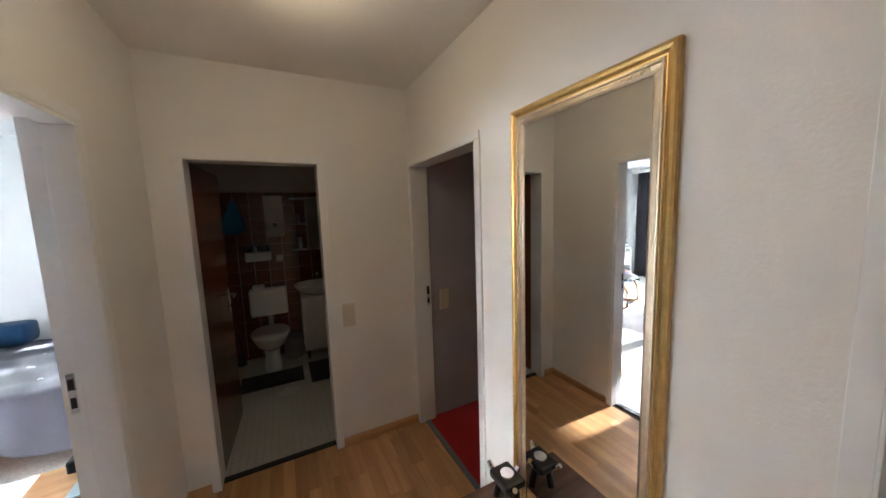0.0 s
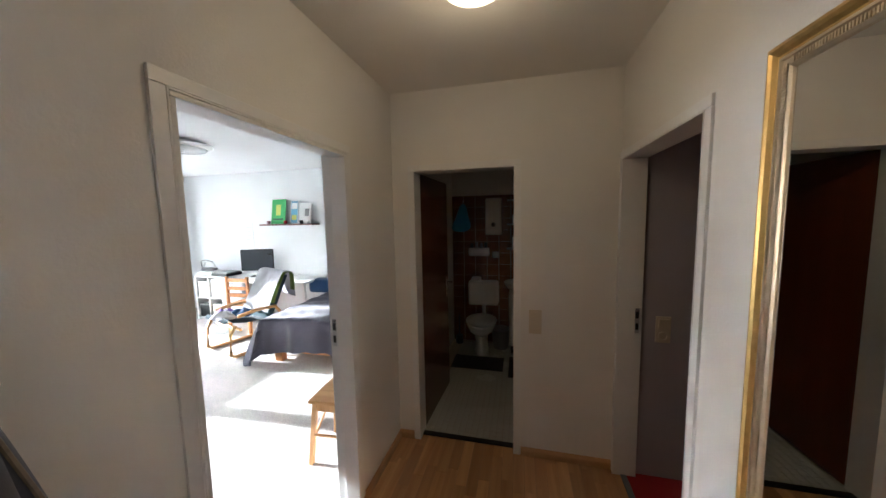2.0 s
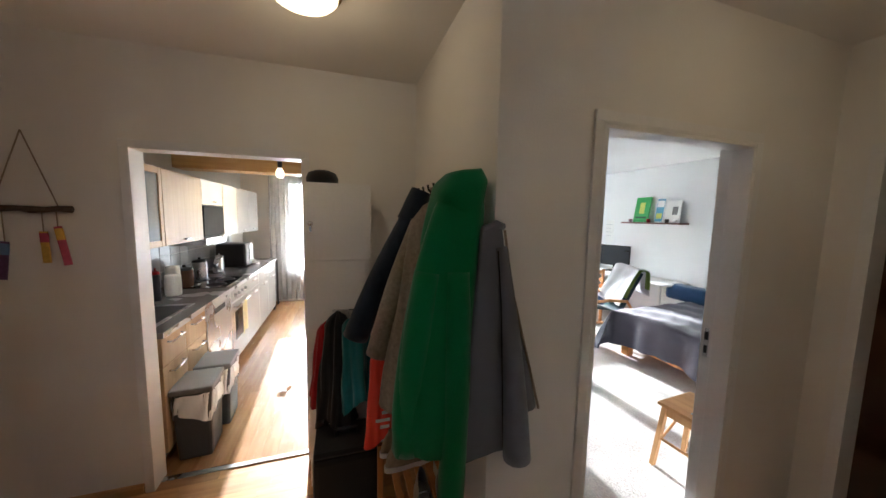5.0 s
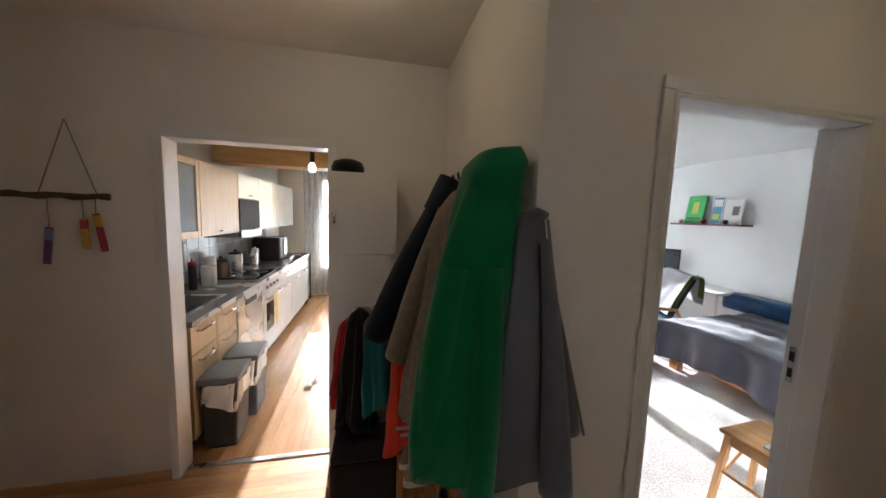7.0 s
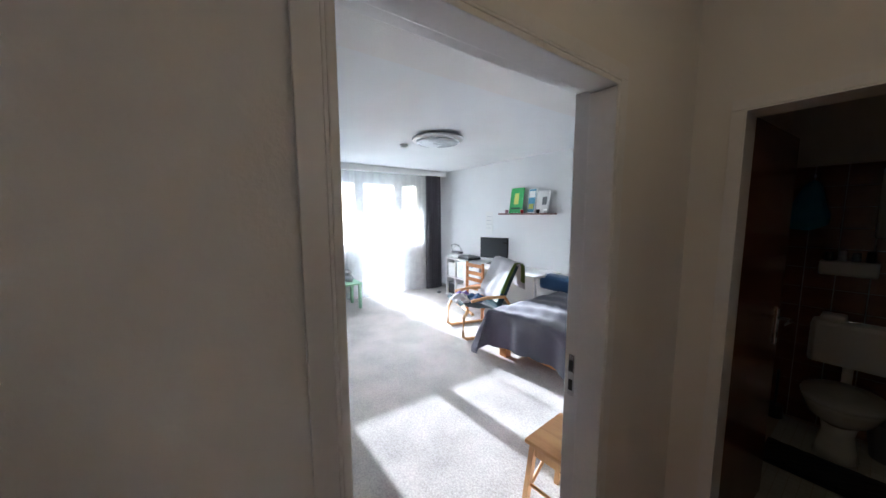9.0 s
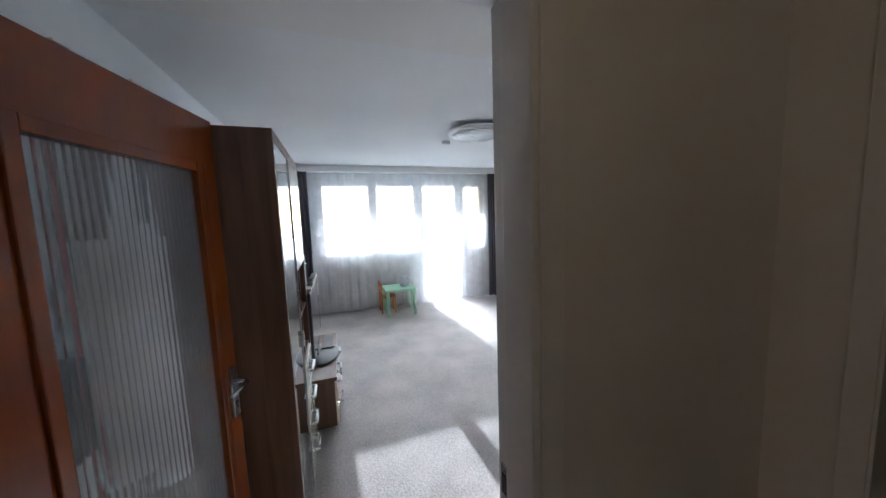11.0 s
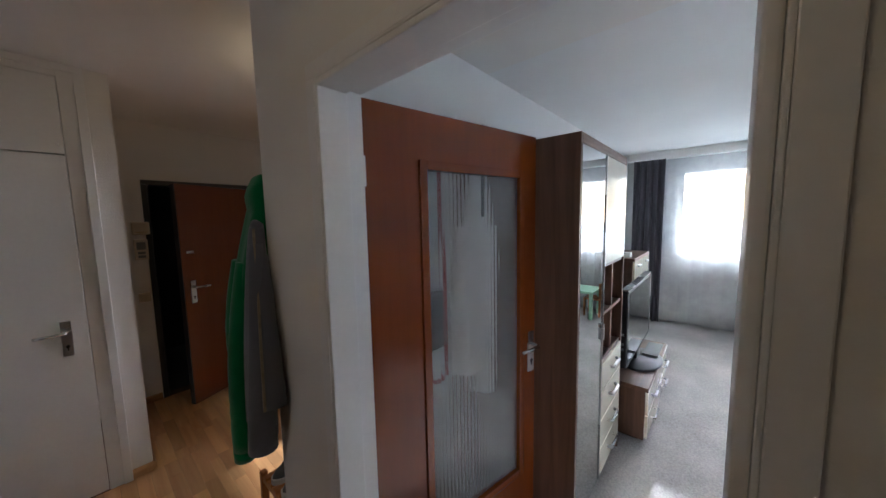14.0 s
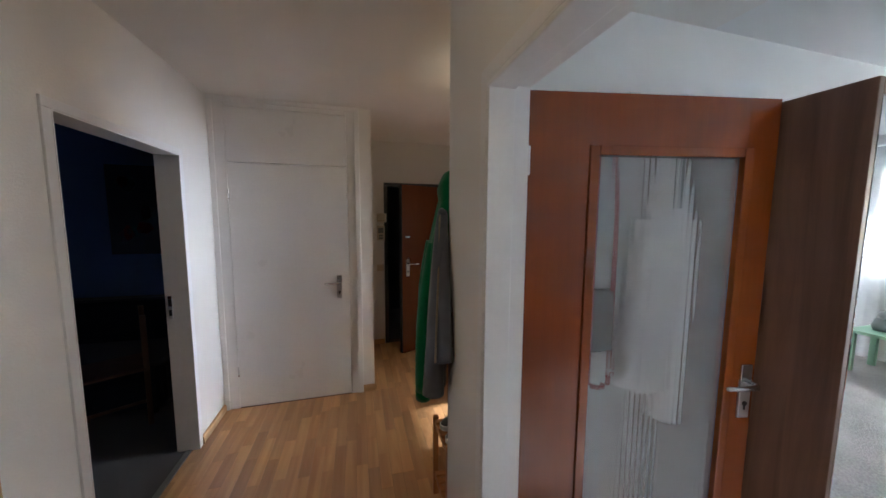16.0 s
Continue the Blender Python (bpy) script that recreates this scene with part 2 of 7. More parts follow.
def sheer(name, clear, color=(0.95, 0.96, 0.97)):
    """Thin net curtain: part open weave, part scattering threads."""
    m, nt, b = nodes_of(name)
    nt.nodes.remove(b)
    out = nt.nodes["Material Output"]
    tr = nt.nodes.new("ShaderNodeBsdfTransparent")
    tl = nt.nodes.new("ShaderNodeBsdfTranslucent")
    df = nt.nodes.new("ShaderNodeBsdfDiffuse")
    tl.inputs[0].default_value = df.inputs[0].default_value = (*color, 1)
    a = nt.nodes.new("ShaderNodeMixShader")
    c = nt.nodes.new("ShaderNodeMixShader")
    a.inputs[0].default_value = 0.6
    nt.links.new(tl.outputs[0], a.inputs[1])
    nt.links.new(df.outputs[0], a.inputs[2])
    co = coords(nt, (1, 1, 1))
    n = add(nt, "ShaderNodeTexNoise", Scale=9.0, Detail=3.0)
    nt.links.new(co, n.inputs["Vector"])
    f = ramp(nt, n.outputs[0], [(0.3, (clear - 0.03,) * 3), (0.7, (clear + 0.03,) * 3)])
    nt.links.new(f, c.inputs[0])
    nt.links.new(a.outputs[0], c.inputs[1])
    nt.links.new(tr.outputs[0], c.inputs[2])
    nt.links.new(c.outputs[0], out.inputs[0])
    return m


M_GLASS = glass("clear_glass")
M_MIRROR = mirror_mat()
M_SMOKED = mirror_mat("smoked_mirror", 0.42)
M_SHEER = sheer("sheer_curtain", 0.62)
M_RIBBED = glass("ribbed_glass", 0.14, (0.90, 0.92, 0.93), 1.4)
M_RIBBED.node_tree.nodes["Principled BSDF"].inputs["Transmission Weight"].default_value = 0.87


# ---- mesh helpers ----
def bm_box(x0, x1, y0, y1, z0, z1, bevel=0.0, into=None):
    bm = into or bmesh.new()
    r = bmesh.ops.create_cube(bm, size=1.0, matrix=Matrix.LocRotScale(((x0 + x1) / 2, (y0 + y1) / 2, (z0 + z1) / 2), None, (abs(x1 - x0), abs(y1 - y0), abs(z1 - z0))))
    if bevel:
        es = {e for v in r["verts"] for e in v.link_edges}
        bmesh.ops.bevel(bm, geom=list(es), offset=bevel, segments=2, affect="EDGES", profile=0.6)
    return bm


def bm_cyl(p, q, r0, r1=None, seg=16, into=None, caps=True):
    """A tapered rod from p to q."""
    bm = into or bmesh.new()
    p, q = Vector(p), Vector(q)
    d = q - p
    m = Matrix.Translation((p + q) / 2) @ d.to_track_quat("Z", "Y").to_matrix().to_4x4()
    bmesh.ops.create_cone(bm, cap_ends=caps, segments=seg, radius1=r0, radius2=r0 if r1 is None else r1, depth=d.length, matrix=m)
    return bm


def bm_lathe(profile, center=(0, 0, 0), seg=24, into=None, scale=(1, 1)):
    """Turns (radius, height) pairs about the upright axis."""
    bm = into or bmesh.new()
    rings = []
    for r, z in profile:
        rings.append([bm.verts.new((center[0] + scale[0] * r * math.cos(2 * math.pi * i / seg), center[1] + scale[1] * r * math.sin(2 * math.pi * i / seg), center[2] + z)) for i in range(seg)])
    for a, b in zip(rings, rings[1:]):
        for i in range(seg):
            j = (i + 1) % seg
            bm.faces.new((a[i], a[j], b[j], b[i]))
    for ring, flip in ((rings[0], True), (rings[-1], False)):
        if profile[0 if flip else -1][0] > 1e-4:
            bm.faces.new(ring[::-1] if flip else ring)
    return bm


def bm_sweep(points, radius, seg=8, into=None, closed=False):
    """A round tube along points."""
    bm = into or bmesh.new()
    pts = [Vector(p) for p in points]
    n = len(pts)
    rings = []
    for i, p in enumerate(pts):
        a = pts[(i - 1) % n] if closed or i else p
        b = pts[(i + 1) % n] if closed or i < n - 1 else p
        q = (b - a).to_track_quat("Z", "Y")
        r = radius[i] if isinstance(radius, (list, tuple)) else radius
        rings.append([bm.verts.new(p + q @ Vector((r * math.cos(2 * math.pi * k / seg), r * math.sin(2 * math.pi * k / seg), 0))) for k in range(seg)])
    pairs = list(zip(rings, rings[1:])) + ([(rings[-1], rings[0])] if closed else [])
    for a, b in pairs:
        for k in range(seg):
            j = (k + 1) % seg
            bm.faces.new((a[k], a[j], b[j], b[k]))
    if not closed:
        bm.faces.new(rings[0][::-1])
        bm.faces.new(rings[-1])
    return bm


def bm_grid(nu, nv, fn, into=None, closed_u=False):
    """A sheet from fn(u, v), u and v from 0 to 1."""
    bm = into or bmesh.new()
    vs = [[bm.verts.new(fn(i / nu, j / nv)) for j in range(nv + 1)] for i in range(nu + (0 if closed_u else 1))]
    for i in range(nu):
        for j in range(nv):
            k = (i + 1) % len(vs)
            bm.faces.new((vs[i][j], vs[k][j], vs[k][j + 1], vs[i][j + 1]))
    return bm


def thick(bm, t):
    bmesh.ops.solidify(bm, geom=bm.faces[:], thickness=t)
    return bm


def mesh_of(name, bm, material, smooth=False):
    bmesh.ops.recalc_face_normals(bm, faces=bm.faces[:])
    me = bpy.data.meshes.new(name)
    bm.to_mesh(me)
    bm.free()
    me.materials.append(material)
    if smooth:
        me.shade_smooth()
    return me


def part(name, bm, material, parent, label="", smooth=False):
    ob = new(name, mesh_of(name, bm, material, smooth))
    ob.parent = parent
    return tagged(ob, label)


def thing(name, label, category, loc=(0, 0, 0), rz=0, group=""):
    ob = new(name)
    ob.matrix_world = pose(*loc, 0, 0, rz)
    return tagged(ob, label, category, group)


def solo(name, bm, material, label, category, group="", smooth=False, loc=None, rz=0):
    ob = new(name, mesh_of(name, bm, material, smooth))
    if loc:
        ob.matrix_world = pose(*loc, 0, 0, rz)
    return tagged(ob, label, category, group)


def structure(name, bm, material, label="", smooth=False):
    return tagged(new(name, mesh_of(name, bm, material, smooth)), label, kind="structure")


# ---- rooms ----
CEIL, DOOR_H = 2.5, 1.971
EAST = 1.465


def wall_run(name, axis, face0, face1, a0, a1, openings, material, label, z1=CEIL):
    """An upright wall slab along y (axis 'x') or x (axis 'y'), with openings (start, end, bottom, top) cut through it."""
    bm = bmesh.new()

    def block(s, e, z0, zt):
        if e - s > 1e-4 and zt - z0 > 1e-4:
            if axis == "x":
                bm_box(face0, face1, s, e, z0, zt, into=bm)
            else:
                bm_box(s, e, face0, face1, z0, zt, into=bm)
    cur = a0
    for s, e, z0, zt in sorted(openings):
        block(cur, s, 0, z1)
        block(s, e, 0, z0)
        block(s, e, zt, z1)
        cur = e
    block(cur, a1, 0, z1)
    return structure(name, bm, material, label)


LIV = (-1.472, -0.622)
LIV_TOP = 1.986
wall_run("wall_hall_west", "x", -0.06, 0, -1.89, 0.0, [(*LIV, 0, LIV_TOP)], M_WALL, "cream-white plastered hall wall")
wall_run("wall_living_east", "x", -0.12, -0.06, -1.79, 2.45, [(*LIV, 0, LIV_TOP)], M_WALL_LIV, "white plastered living room wall")
wall_run("wall_coats", "y", -1.89, -1.84, -1.19, -0.06, [], M_WALL, "cream-white wall behind the coats")
wall_run("wall_living_south", "y", -1.84, -1.79, -5.3, -0.06, [], M_WALL_LIV, "white plastered living room wall")
wall_run("wall_bath", "y", 0.0, 0.12, -0.06, EAST, [(0.157, 0.843, 0, DOOR_H)], M_WALL, "cream-white hall wall with the bathroom door")
wall_run("wall_hall_east", "x", EAST, 1.575, -3.414, 0.12, [(-0.889, -0.045, 0, DOOR_H), (-2.95, -2.09, 0, DOOR_H)], M_WALL, "cream-white hall wall with two doors")
wall_run("wall_closet", "y", -3.514, -3.414, 0.26, EAST, [(0.37, 1.40, 0, 2.44)], M_WALL, "cream-white wall round the closet")
wall_run("wall_corridor_east", "x", 0.26, 0.36, -4.5, -3.514, [], M_WALL, "cream-white corridor wall")
wall_run("wall_entrance", "y", -4.62, -4.5, -1.19, 0.26, [(-0.93, 0.03, 0, DOOR_H)], M_WALL, "cream-white wall with the entrance door")
KIT = (-3.44, -2.595)
wall_run("wall_kitchen_east", "x", -1.30, -1.19, -4.62, -1.84, [(*KIT, 0, DOOR_H)], M_WALL, "cream-white wall with the kitchen doorway")
wall_run("wall_living_north", "y", 2.45, 2.6, -5.3, -0.15, [], M_WALL_LIV, "white plastered living room wall")
wall_run("wall_living_west", "x", -5.45, -5.3, -1.84, 2.6, [(-1.14, 0.59, 1.02, 2.27), (0.62, 1.42, 0.06, 2.27), (1.45, 1.95, 1.02, 2.27)], M_WALL_LIV, "white window wall of the living room")
wall_run("wall_kitchen_south", "y", -4.17, -4.05, -5.6, -1.30, [], M_WALL_KIT_DIM, "white kitchen wall behind the worktop, darkened to dim the room")
wall_run("wall_kitchen_north", "y", -1.95, -1.84, -5.6, -1.30, [], M_WALL_KIT_DIM, "white kitchen wall, darkened to dim the room")
wall_run("wall_kitchen_west", "x", -5.6, -5.5, -4.05, -1.95, [(-3.35, -2.15, 0.55, 2.25)], M_WALL_KIT_DIM, "white kitchen window wall, darkened to dim the room")
wall_run("wall_bath_west", "x", -0.06, 0.0, 0.12, 2.1, [], M_WALL, "white bathroom wall")
wall_run("wall_bath_north", "y", 2.0, 2.1, 0.0, EAST, [], M_WALL, "bathroom wall, plaster above the tiles")
wall_run("wall_bath_east", "x", EAST, 1.575, 0.12, 2.1, [], M_WALL, "white bathroom wall")
wall_run("wall_red_room_north", "y", -0.02, 0.08, 1.575, 4.0, [], M_LILAC, "grey-lilac painted wall")
wall_run("wall_red_room_south", "y", -2.0, -1.9, 1.575, 4.0, [], M_LILAC, "grey-lilac painted wall")
wall_run("wall_red_room_east", "x", 4.0, 4.1, -2.0, 0.08, [], M_LILAC, "grey-lilac painted wall")
wall_run("wall_bedroom_south", "y", -4.4, -4.3, 1.575, 4.0, [], M_BLUE, "deep blue painted bedroom wall")
wall_run("wall_bedroom_east", "x", 4.0, 4.1, -4.4, -2.0, [], M_BLUE, "deep blue painted bedroom wall")
wall_run("wall_bedroom_west", "x", 1.465, 1.575, -4.4, -3.414, [], M_BLUE, "deep blue painted bedroom wall")
wall_run("wall_bedroom_north", "y", -2.1, -2.0, 1.575, 4.0, [], M_BLUE, "deep blue painted bedroom wall")
wall_run("wall_closet_back", "y", -4.62, -4.5, 0.26, EAST, [], M_WALL, "plain wall behind the closet")
# near-black colour puts the unlit stairwell's shade into its surfaces
M_STAIR_SHADE = plain("stairwell_shade", (0.05, 0.05, 0.052), 0.7)
wall_run("wall_stairwell", "y", -6.1, -6.0, -2.0, 1.5, [], M_STAIR_SHADE, "stairwell wall, coloured near black for its shade")
wall_run("wall_stairwell_west", "x", -2.1, -2.0, -6.1, -4.62, [], M_STAIR_SHADE, "stairwell wall, coloured near black for its shade")
wall_run("wall_stairwell_east", "x", 1.5, 1.6, -6.1, -4.62, [], M_STAIR_SHADE, "stairwell wall, coloured near black for its shade")
wall_run("wall_stairwell_north", "y", -4.72, -4.62, -2.0, -1.30, [], M_STAIR_SHADE, "stairwell wall, coloured near black for its shade")

structure("ceiling", bm_box(-1.30, EAST + 0.11, -4.62, 2.1, CEIL, CEIL + 0.15), M_CEIL, "cream-white painted hall ceiling")
structure("ceiling_living", bm_box(-5.45, -0.06, -1.84, 2.6, CEIL + 0.001, CEIL + 0.16), M_WALL_LIV, "white painted living room ceiling")
structure("ceiling_kitchen", bm_box(-5.6, -1.30, -4.17, -1.84, CEIL + 0.002, CEIL + 0.15), M_WALL_KIT_DIM, "white kitchen ceiling, darkened to dim the room")
structure("ceiling_rooms_east", bm_box(1.575, 4.1, -4.4, 0.08, CEIL + 0.003, CEIL + 0.15), M_WALL_LIV, "white ceiling")
structure("ceiling_stairwell", bm_box(-2.0, 1.5, -6.1, -4.62, CEIL + 0.003, CEIL + 0.15), M_STAIR_SHADE, "stairwell ceiling, coloured near black for its shade")

structure("floor", bm_box(-1.25, EAST + 0.06, -4.62, 0.06, -0.1, -0.004), M_GROUT, "warm beech strip parquet floor of the hall")
structure("floor_living", bm_box(-5.45, -0.07, -1.84, 2.6, -0.1, 0.003), M_CARPET, "beige-grey looped carpet of the living room")
structure("floor_kitchen", bm_box(-5.6, -1.25, -4.17, -1.84, -0.1, -0.004), M_GROUT, "oak laminate kitchen floor")
structure("floor_bath", bm_box(-0.075, EAST + 0.11, 0.06, 2.1, -0.1, -0.002), M_MORTAR, "bathroom floor of small white mosaic tiles")
structure("floor_red_room", bm_box(1.525, 4.1, -2.0, 0.08, -0.1, 0.004), M_CARPET_RED, "bright red carpet")
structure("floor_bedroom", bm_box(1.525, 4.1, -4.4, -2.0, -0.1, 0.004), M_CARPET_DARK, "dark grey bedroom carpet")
structure("floor_closet", bm_box(0.26, EAST, -4.62, -3.414, -0.1, -0.006), M_GROUT, "closet floor")
structure("floor_stairwell", bm_box(-2.0, 1.5, -6.1, -4.62, -0.1, -0.002), M_STAIR_SHADE, "stairwell floor, coloured near black for its shade")

# ---- door frames, skirting, fixed parts ----
def door_frame(name, axis, f0, f1, a0, a1, label, material=None, lip0=0.012, lip1=0.012, top=DOOR_H, stop=0.0):
    """Painted steel frame lining an opening from a0 to a1 in a wall between faces f0 and f1."""
    material = material or M_FRAME
    ob = tagged(new(name), label, kind="structure")

    def piece(pname, s, e, z0, z1, inner):
        bm = bmesh.new()

        def bx(g0, g1, s0, e0, zz0, zz1):
            if axis == "x":
                bm_box(g0, g1, s0, e0, zz0, zz1, 0.002, bm)
            else:
                bm_box(s0, e0, g0, g1, zz0, zz1, 0.002, bm)
        bx(f0 - lip0, f1 + lip1, s, e, z0, z1)
        w = 0.045
        if inner == "head":
            bx(f1 + 0.0005, f1 + lip1 - 0.0008, a0 - w + 0.006, a1 + w - 0.006, top + 0.0012, top + w - 0.006)
            bx(f0 - lip0 + 0.0008, f0 - 0.0005, a0 - w + 0.006, a1 + w - 0.006, top + 0.0012, top + w - 0.006)
        else:
            s2, e2 = (s - w + 0.006, s) if inner == "low" else (e, e + w - 0.006)
            bx(f1 + 0.0005, f1 + lip1 - 0.001, s2, e2, z0, top)
            bx(f0 - lip0 + 0.001, f0 - 0.0005, s2, e2, z0, top)
        part(pname, bm, material, ob)
    t = 0.006
    piece("jamb", a0 - 0.0005, a0 + t, 0, top, "low")
    piece("jamb", a1 - t, a1 + 0.0005, 0, top, "high")
    piece("head", a0, a1, top - t, top + 0.0005, "head")
    if stop:
        # the leaf closes against a narrower inner part of the lining
        g0, g1 = f0 + 0.045, f1 + lip1 - 0.0004
        for s, e in ((a0 + t + 0.0002, a0 + t + stop), (a1 - t - stop, a1 - t - 0.0002)):
            part("door_stop", bm_box(g0, g1, s, e, 0, top - t - stop, 0.004), material, ob)
        part("door_stop", bm_box(g0, g1, a0 + t + 0.0002, a1 - t - 0.0002, top - t - stop + 0.0003, top - t - 0.0002, 0.004), material, ob)
    return ob


door_frame("door_frame_living", "x", -0.12, 0.0, *LIV, "white-lacquered steel frame of the open living room door", top=LIV_TOP, stop=0.016)
door_frame("door_frame_bath", "y", 0.0, 0.12, 0.157, 0.843, "white-lacquered steel frame of the bathroom door")
door_frame("door_frame_red_room", "x", EAST, 1.575, -0.889, -0.045, "white-lacquered steel frame of the red-carpeted room", lip0=0.012)
door_frame("door_frame_bedroom", "x", EAST, 1.575, -2.95, -2.09, "white-lacquered steel frame of the dark blue bedroom")
door_frame("door_frame_kitchen", "x", -1.30, -1.19, *KIT, "cream-painted steel frame of the kitchen doorway")
door_frame("door_frame_entrance", "y", -4.62, -4.5, -0.93, 0.03, "black-painted frame of the entrance door", M_BLACK)


def strike_plate(loc, axis, label):
    ob = thing("strike_plate", label, "door fitting", loc)
    dx, dy = (0.011, 0.002) if axis == "x" else (0.002, 0.011)
    part("plate", bm_box(-dx, dx, -dy, dy, -0.075, 0.075, 0.0008), M_STEEL, ob)
    for z in (0.035, -0.035):
        part("slot", bm_box(-dx * 0.7, dx * 0.7, -dy - 0.001, dy + 0.001, z - 0.02, z + 0.02), M_BLACK, ob, "black latch slot")


strike_plate((-0.105, LIV[1] - 0.0085, 1.03), "x", "steel strike plate in the living room door frame")
strike_plate((1.56, -0.0535, 1.01), "x", "steel strike plate in the red room door frame")
strike_plate((1.56, -2.9415, 1.0), "x", "steel strike plate in the bedroom door frame")


def skirting(x0, y0, x1, y1, nx, ny):
    """Wooden skirting along a wall foot; nx, ny point into the room."""
    d = Vector((x1 - x0, y1 - y0, 0))
    L = d.length
    bm = bmesh.new()
    prof = [(0.001, 0.001), (0.016, 0.001), (0.016, 0.04), (0.010, 0.055), (0.001, 0.058)]
    a = [bm.verts.new((0, p, z)) for p, z in prof]
    b = [bm.verts.new((L, p, z)) for p, z in prof]
    for i in range(len(prof)):
        j = (i + 1) % len(prof)
        bm.faces.new((a[i], a[j], b[j], b[i]))
    bm.faces.new(a[::-1])
    bm.faces.new(b)
    ob = structure("baseboard", bm, M_SKIRT, "honey-brown wooden skirting board")
    u = d.normalized()
    ob.matrix_world = Matrix(((u.x, nx, 0, x0), (u.y, ny, 0, y0), (0, 0, 1, 0), (0, 0, 0, 1)))


skirting(0, -0.6, 0, 0, 1, 0)
skirting(0, -1.89, 0, -1.505, 1, 0)
skirting(0.0, 0, 0.112, 0, 0, -1)
skirting(0.887, 0, EAST, 0, 0, -1)
skirting(EAST, -2.045, EAST, -0.935, -1, 0)
skirting(EAST, -3.414, EAST, -2.995, -1, 0)
skirting(0.26, -3.414, 0.36, -3.414, 0, 1)
skirting(0.26, -4.5, 0.26, -3.414, -1, 0)
skirting(0.075, -4.5, 0.26, -4.5, 0, 1)
skirting(-1.19, -4.5, -1.19, -3.485, 1, 0)
skirting(-1.19, -1.89, 0, -1.89, 0, -1)
for y0, y1 in ((-1.79, -1.49), (-0.62, 2.45)):
    structure("baseboard", bm_box(-0.132, -0.1205, y0, y1, 0.003, 0.055, 0.002), M_CARPET, "carpet strip along the wall foot")
structure("baseboard", bm_box(-5.3, -0.165, 2.438, 2.4495, 0.003, 0.055, 0.002), M_CARPET, "carpet strip along the wall foot")
structure("threshold_kitchen", bm_box(-1.28, -1.245, *KIT, -0.003, 0.006, 0.002), M_STEEL, "steel threshold strip between hall and kitchen")
structure("threshold_bath", bm_box(0.163, 0.837, 0.045, 0.085, -0.003, 0.012, 0.003), M_BLACK, "dark bathroom threshold")
structure("threshold_living", bm_box(-0.085, -0.05, *LIV, -0.003, 0.007, 0.002), M_STEEL, "steel carpet edge strip")
structure("threshold_red_room", bm_box(1.5, 1.535, -0.883, -0.051, -0.003, 0.008, 0.002), M_PLASTIC_GREY, "grey carpet edge strip")
structure("threshold_bedroom", bm_box(1.5, 1.535, -2.944, -2.096, -0.003, 0.008, 0.002), M_PLASTIC_GREY, "grey carpet edge strip")


def lever_handle(parent, m, flip=1, plate=(0.042, 0.20), material=None, label="steel lever handle on a long plate"):
    """Lever handle on a backplate; local x along the door, y out of it, z up."""
    material = material or M_STEEL
    bm = bm_box(-plate[0] / 2, plate[0] / 2, 0, 0.008, -plate[1] * 0.7, plate[1] * 0.3, 0.003)
    h = part("handle", bm, material, parent, label)
    h.matrix_local = m
    lv = bm_sweep([(0, 0.006, 0), (0, 0.045, 0), (flip * 0.012, 0.055, 0), (flip * 0.06, 0.055, -0.002), (flip * 0.115, 0.05, -0.004)], [0.009, 0.009, 0.009, 0.008, 0.007], 10)
    part("lever", lv, material, h, smooth=True)
    k = bm_cyl((0, 0.007, -0.085), (0, 0.0105, -0.085), 0.009, 0.009, 12)
    bm_box(-0.003, 0.003, 0.007, 0.0104, -0.108, -0.088, into=k)
    part("keyhole", k, M_BLACK, h)
    return h


def ribbed_pane(w, z0, z1, y, depth=0.006):
    """Reeded glass: one face in upright ribs, the other flat."""
    ribs, per = int(w / 0.0185), 8
    bm = bmesh.new()
    n = ribs * per
    front, back = [], []
    for i in range(n + 1):
        x = w * i / n
        c = abs(math.sin(math.pi * i / per))
        front.append((bm.verts.new((x, y + 0.001 + 0.0011 * c, z0)), bm.verts.new((x, y + 0.001 + 0.0011 * c, z1))))
        back.append((bm.verts.new((x, y - depth, z0)), bm.verts.new((x, y - depth, z1))))
    for i in range(n):
        bm.faces.new((front[i][0], front[i][1], front[i + 1][1], front[i + 1][0]))
        bm.faces.new((back[i][0], back[i + 1][0], back[i + 1][1], back[i][1]))
        bm.faces.new((front[i][1], back[i][1], back[i + 1][1], front[i + 1][1]))
        bm.faces.new((front[i][0], front[i + 1][0], back[i + 1][0], back[i][0]))
    for i in (0, n):
        bm.faces.new((front[i][0], back[i][0], back[i][1], front[i][1]))
    return bm


# living room door: local x runs from the hinge to the free edge, y faces the room's north
living_door = thing("glazed_door", "open reddish-brown wooden door with a tall ribbed glass pane", "door", (-0.137, -1.490, 0), 169.0)
W, H0, H1 = 0.868, 0.012, 1.983
GX0, GX1, GZ0, GZ1 = 0.230, 0.758, 0.375, 1.80
for nm, b in (("stile", (0, GX0, 0, H1)), ("stile", (GX1, W, 0, H1)), ("rail", (GX0, GX1, GZ1, H1)), ("rail", (GX0, GX1, 0, GZ0))):
    part(nm, bm_box(b[0] + 0.0001, b[1], 0.0, 0.04, max(b[2], H0), b[3], 0.0003), M_DOOR, living_door)
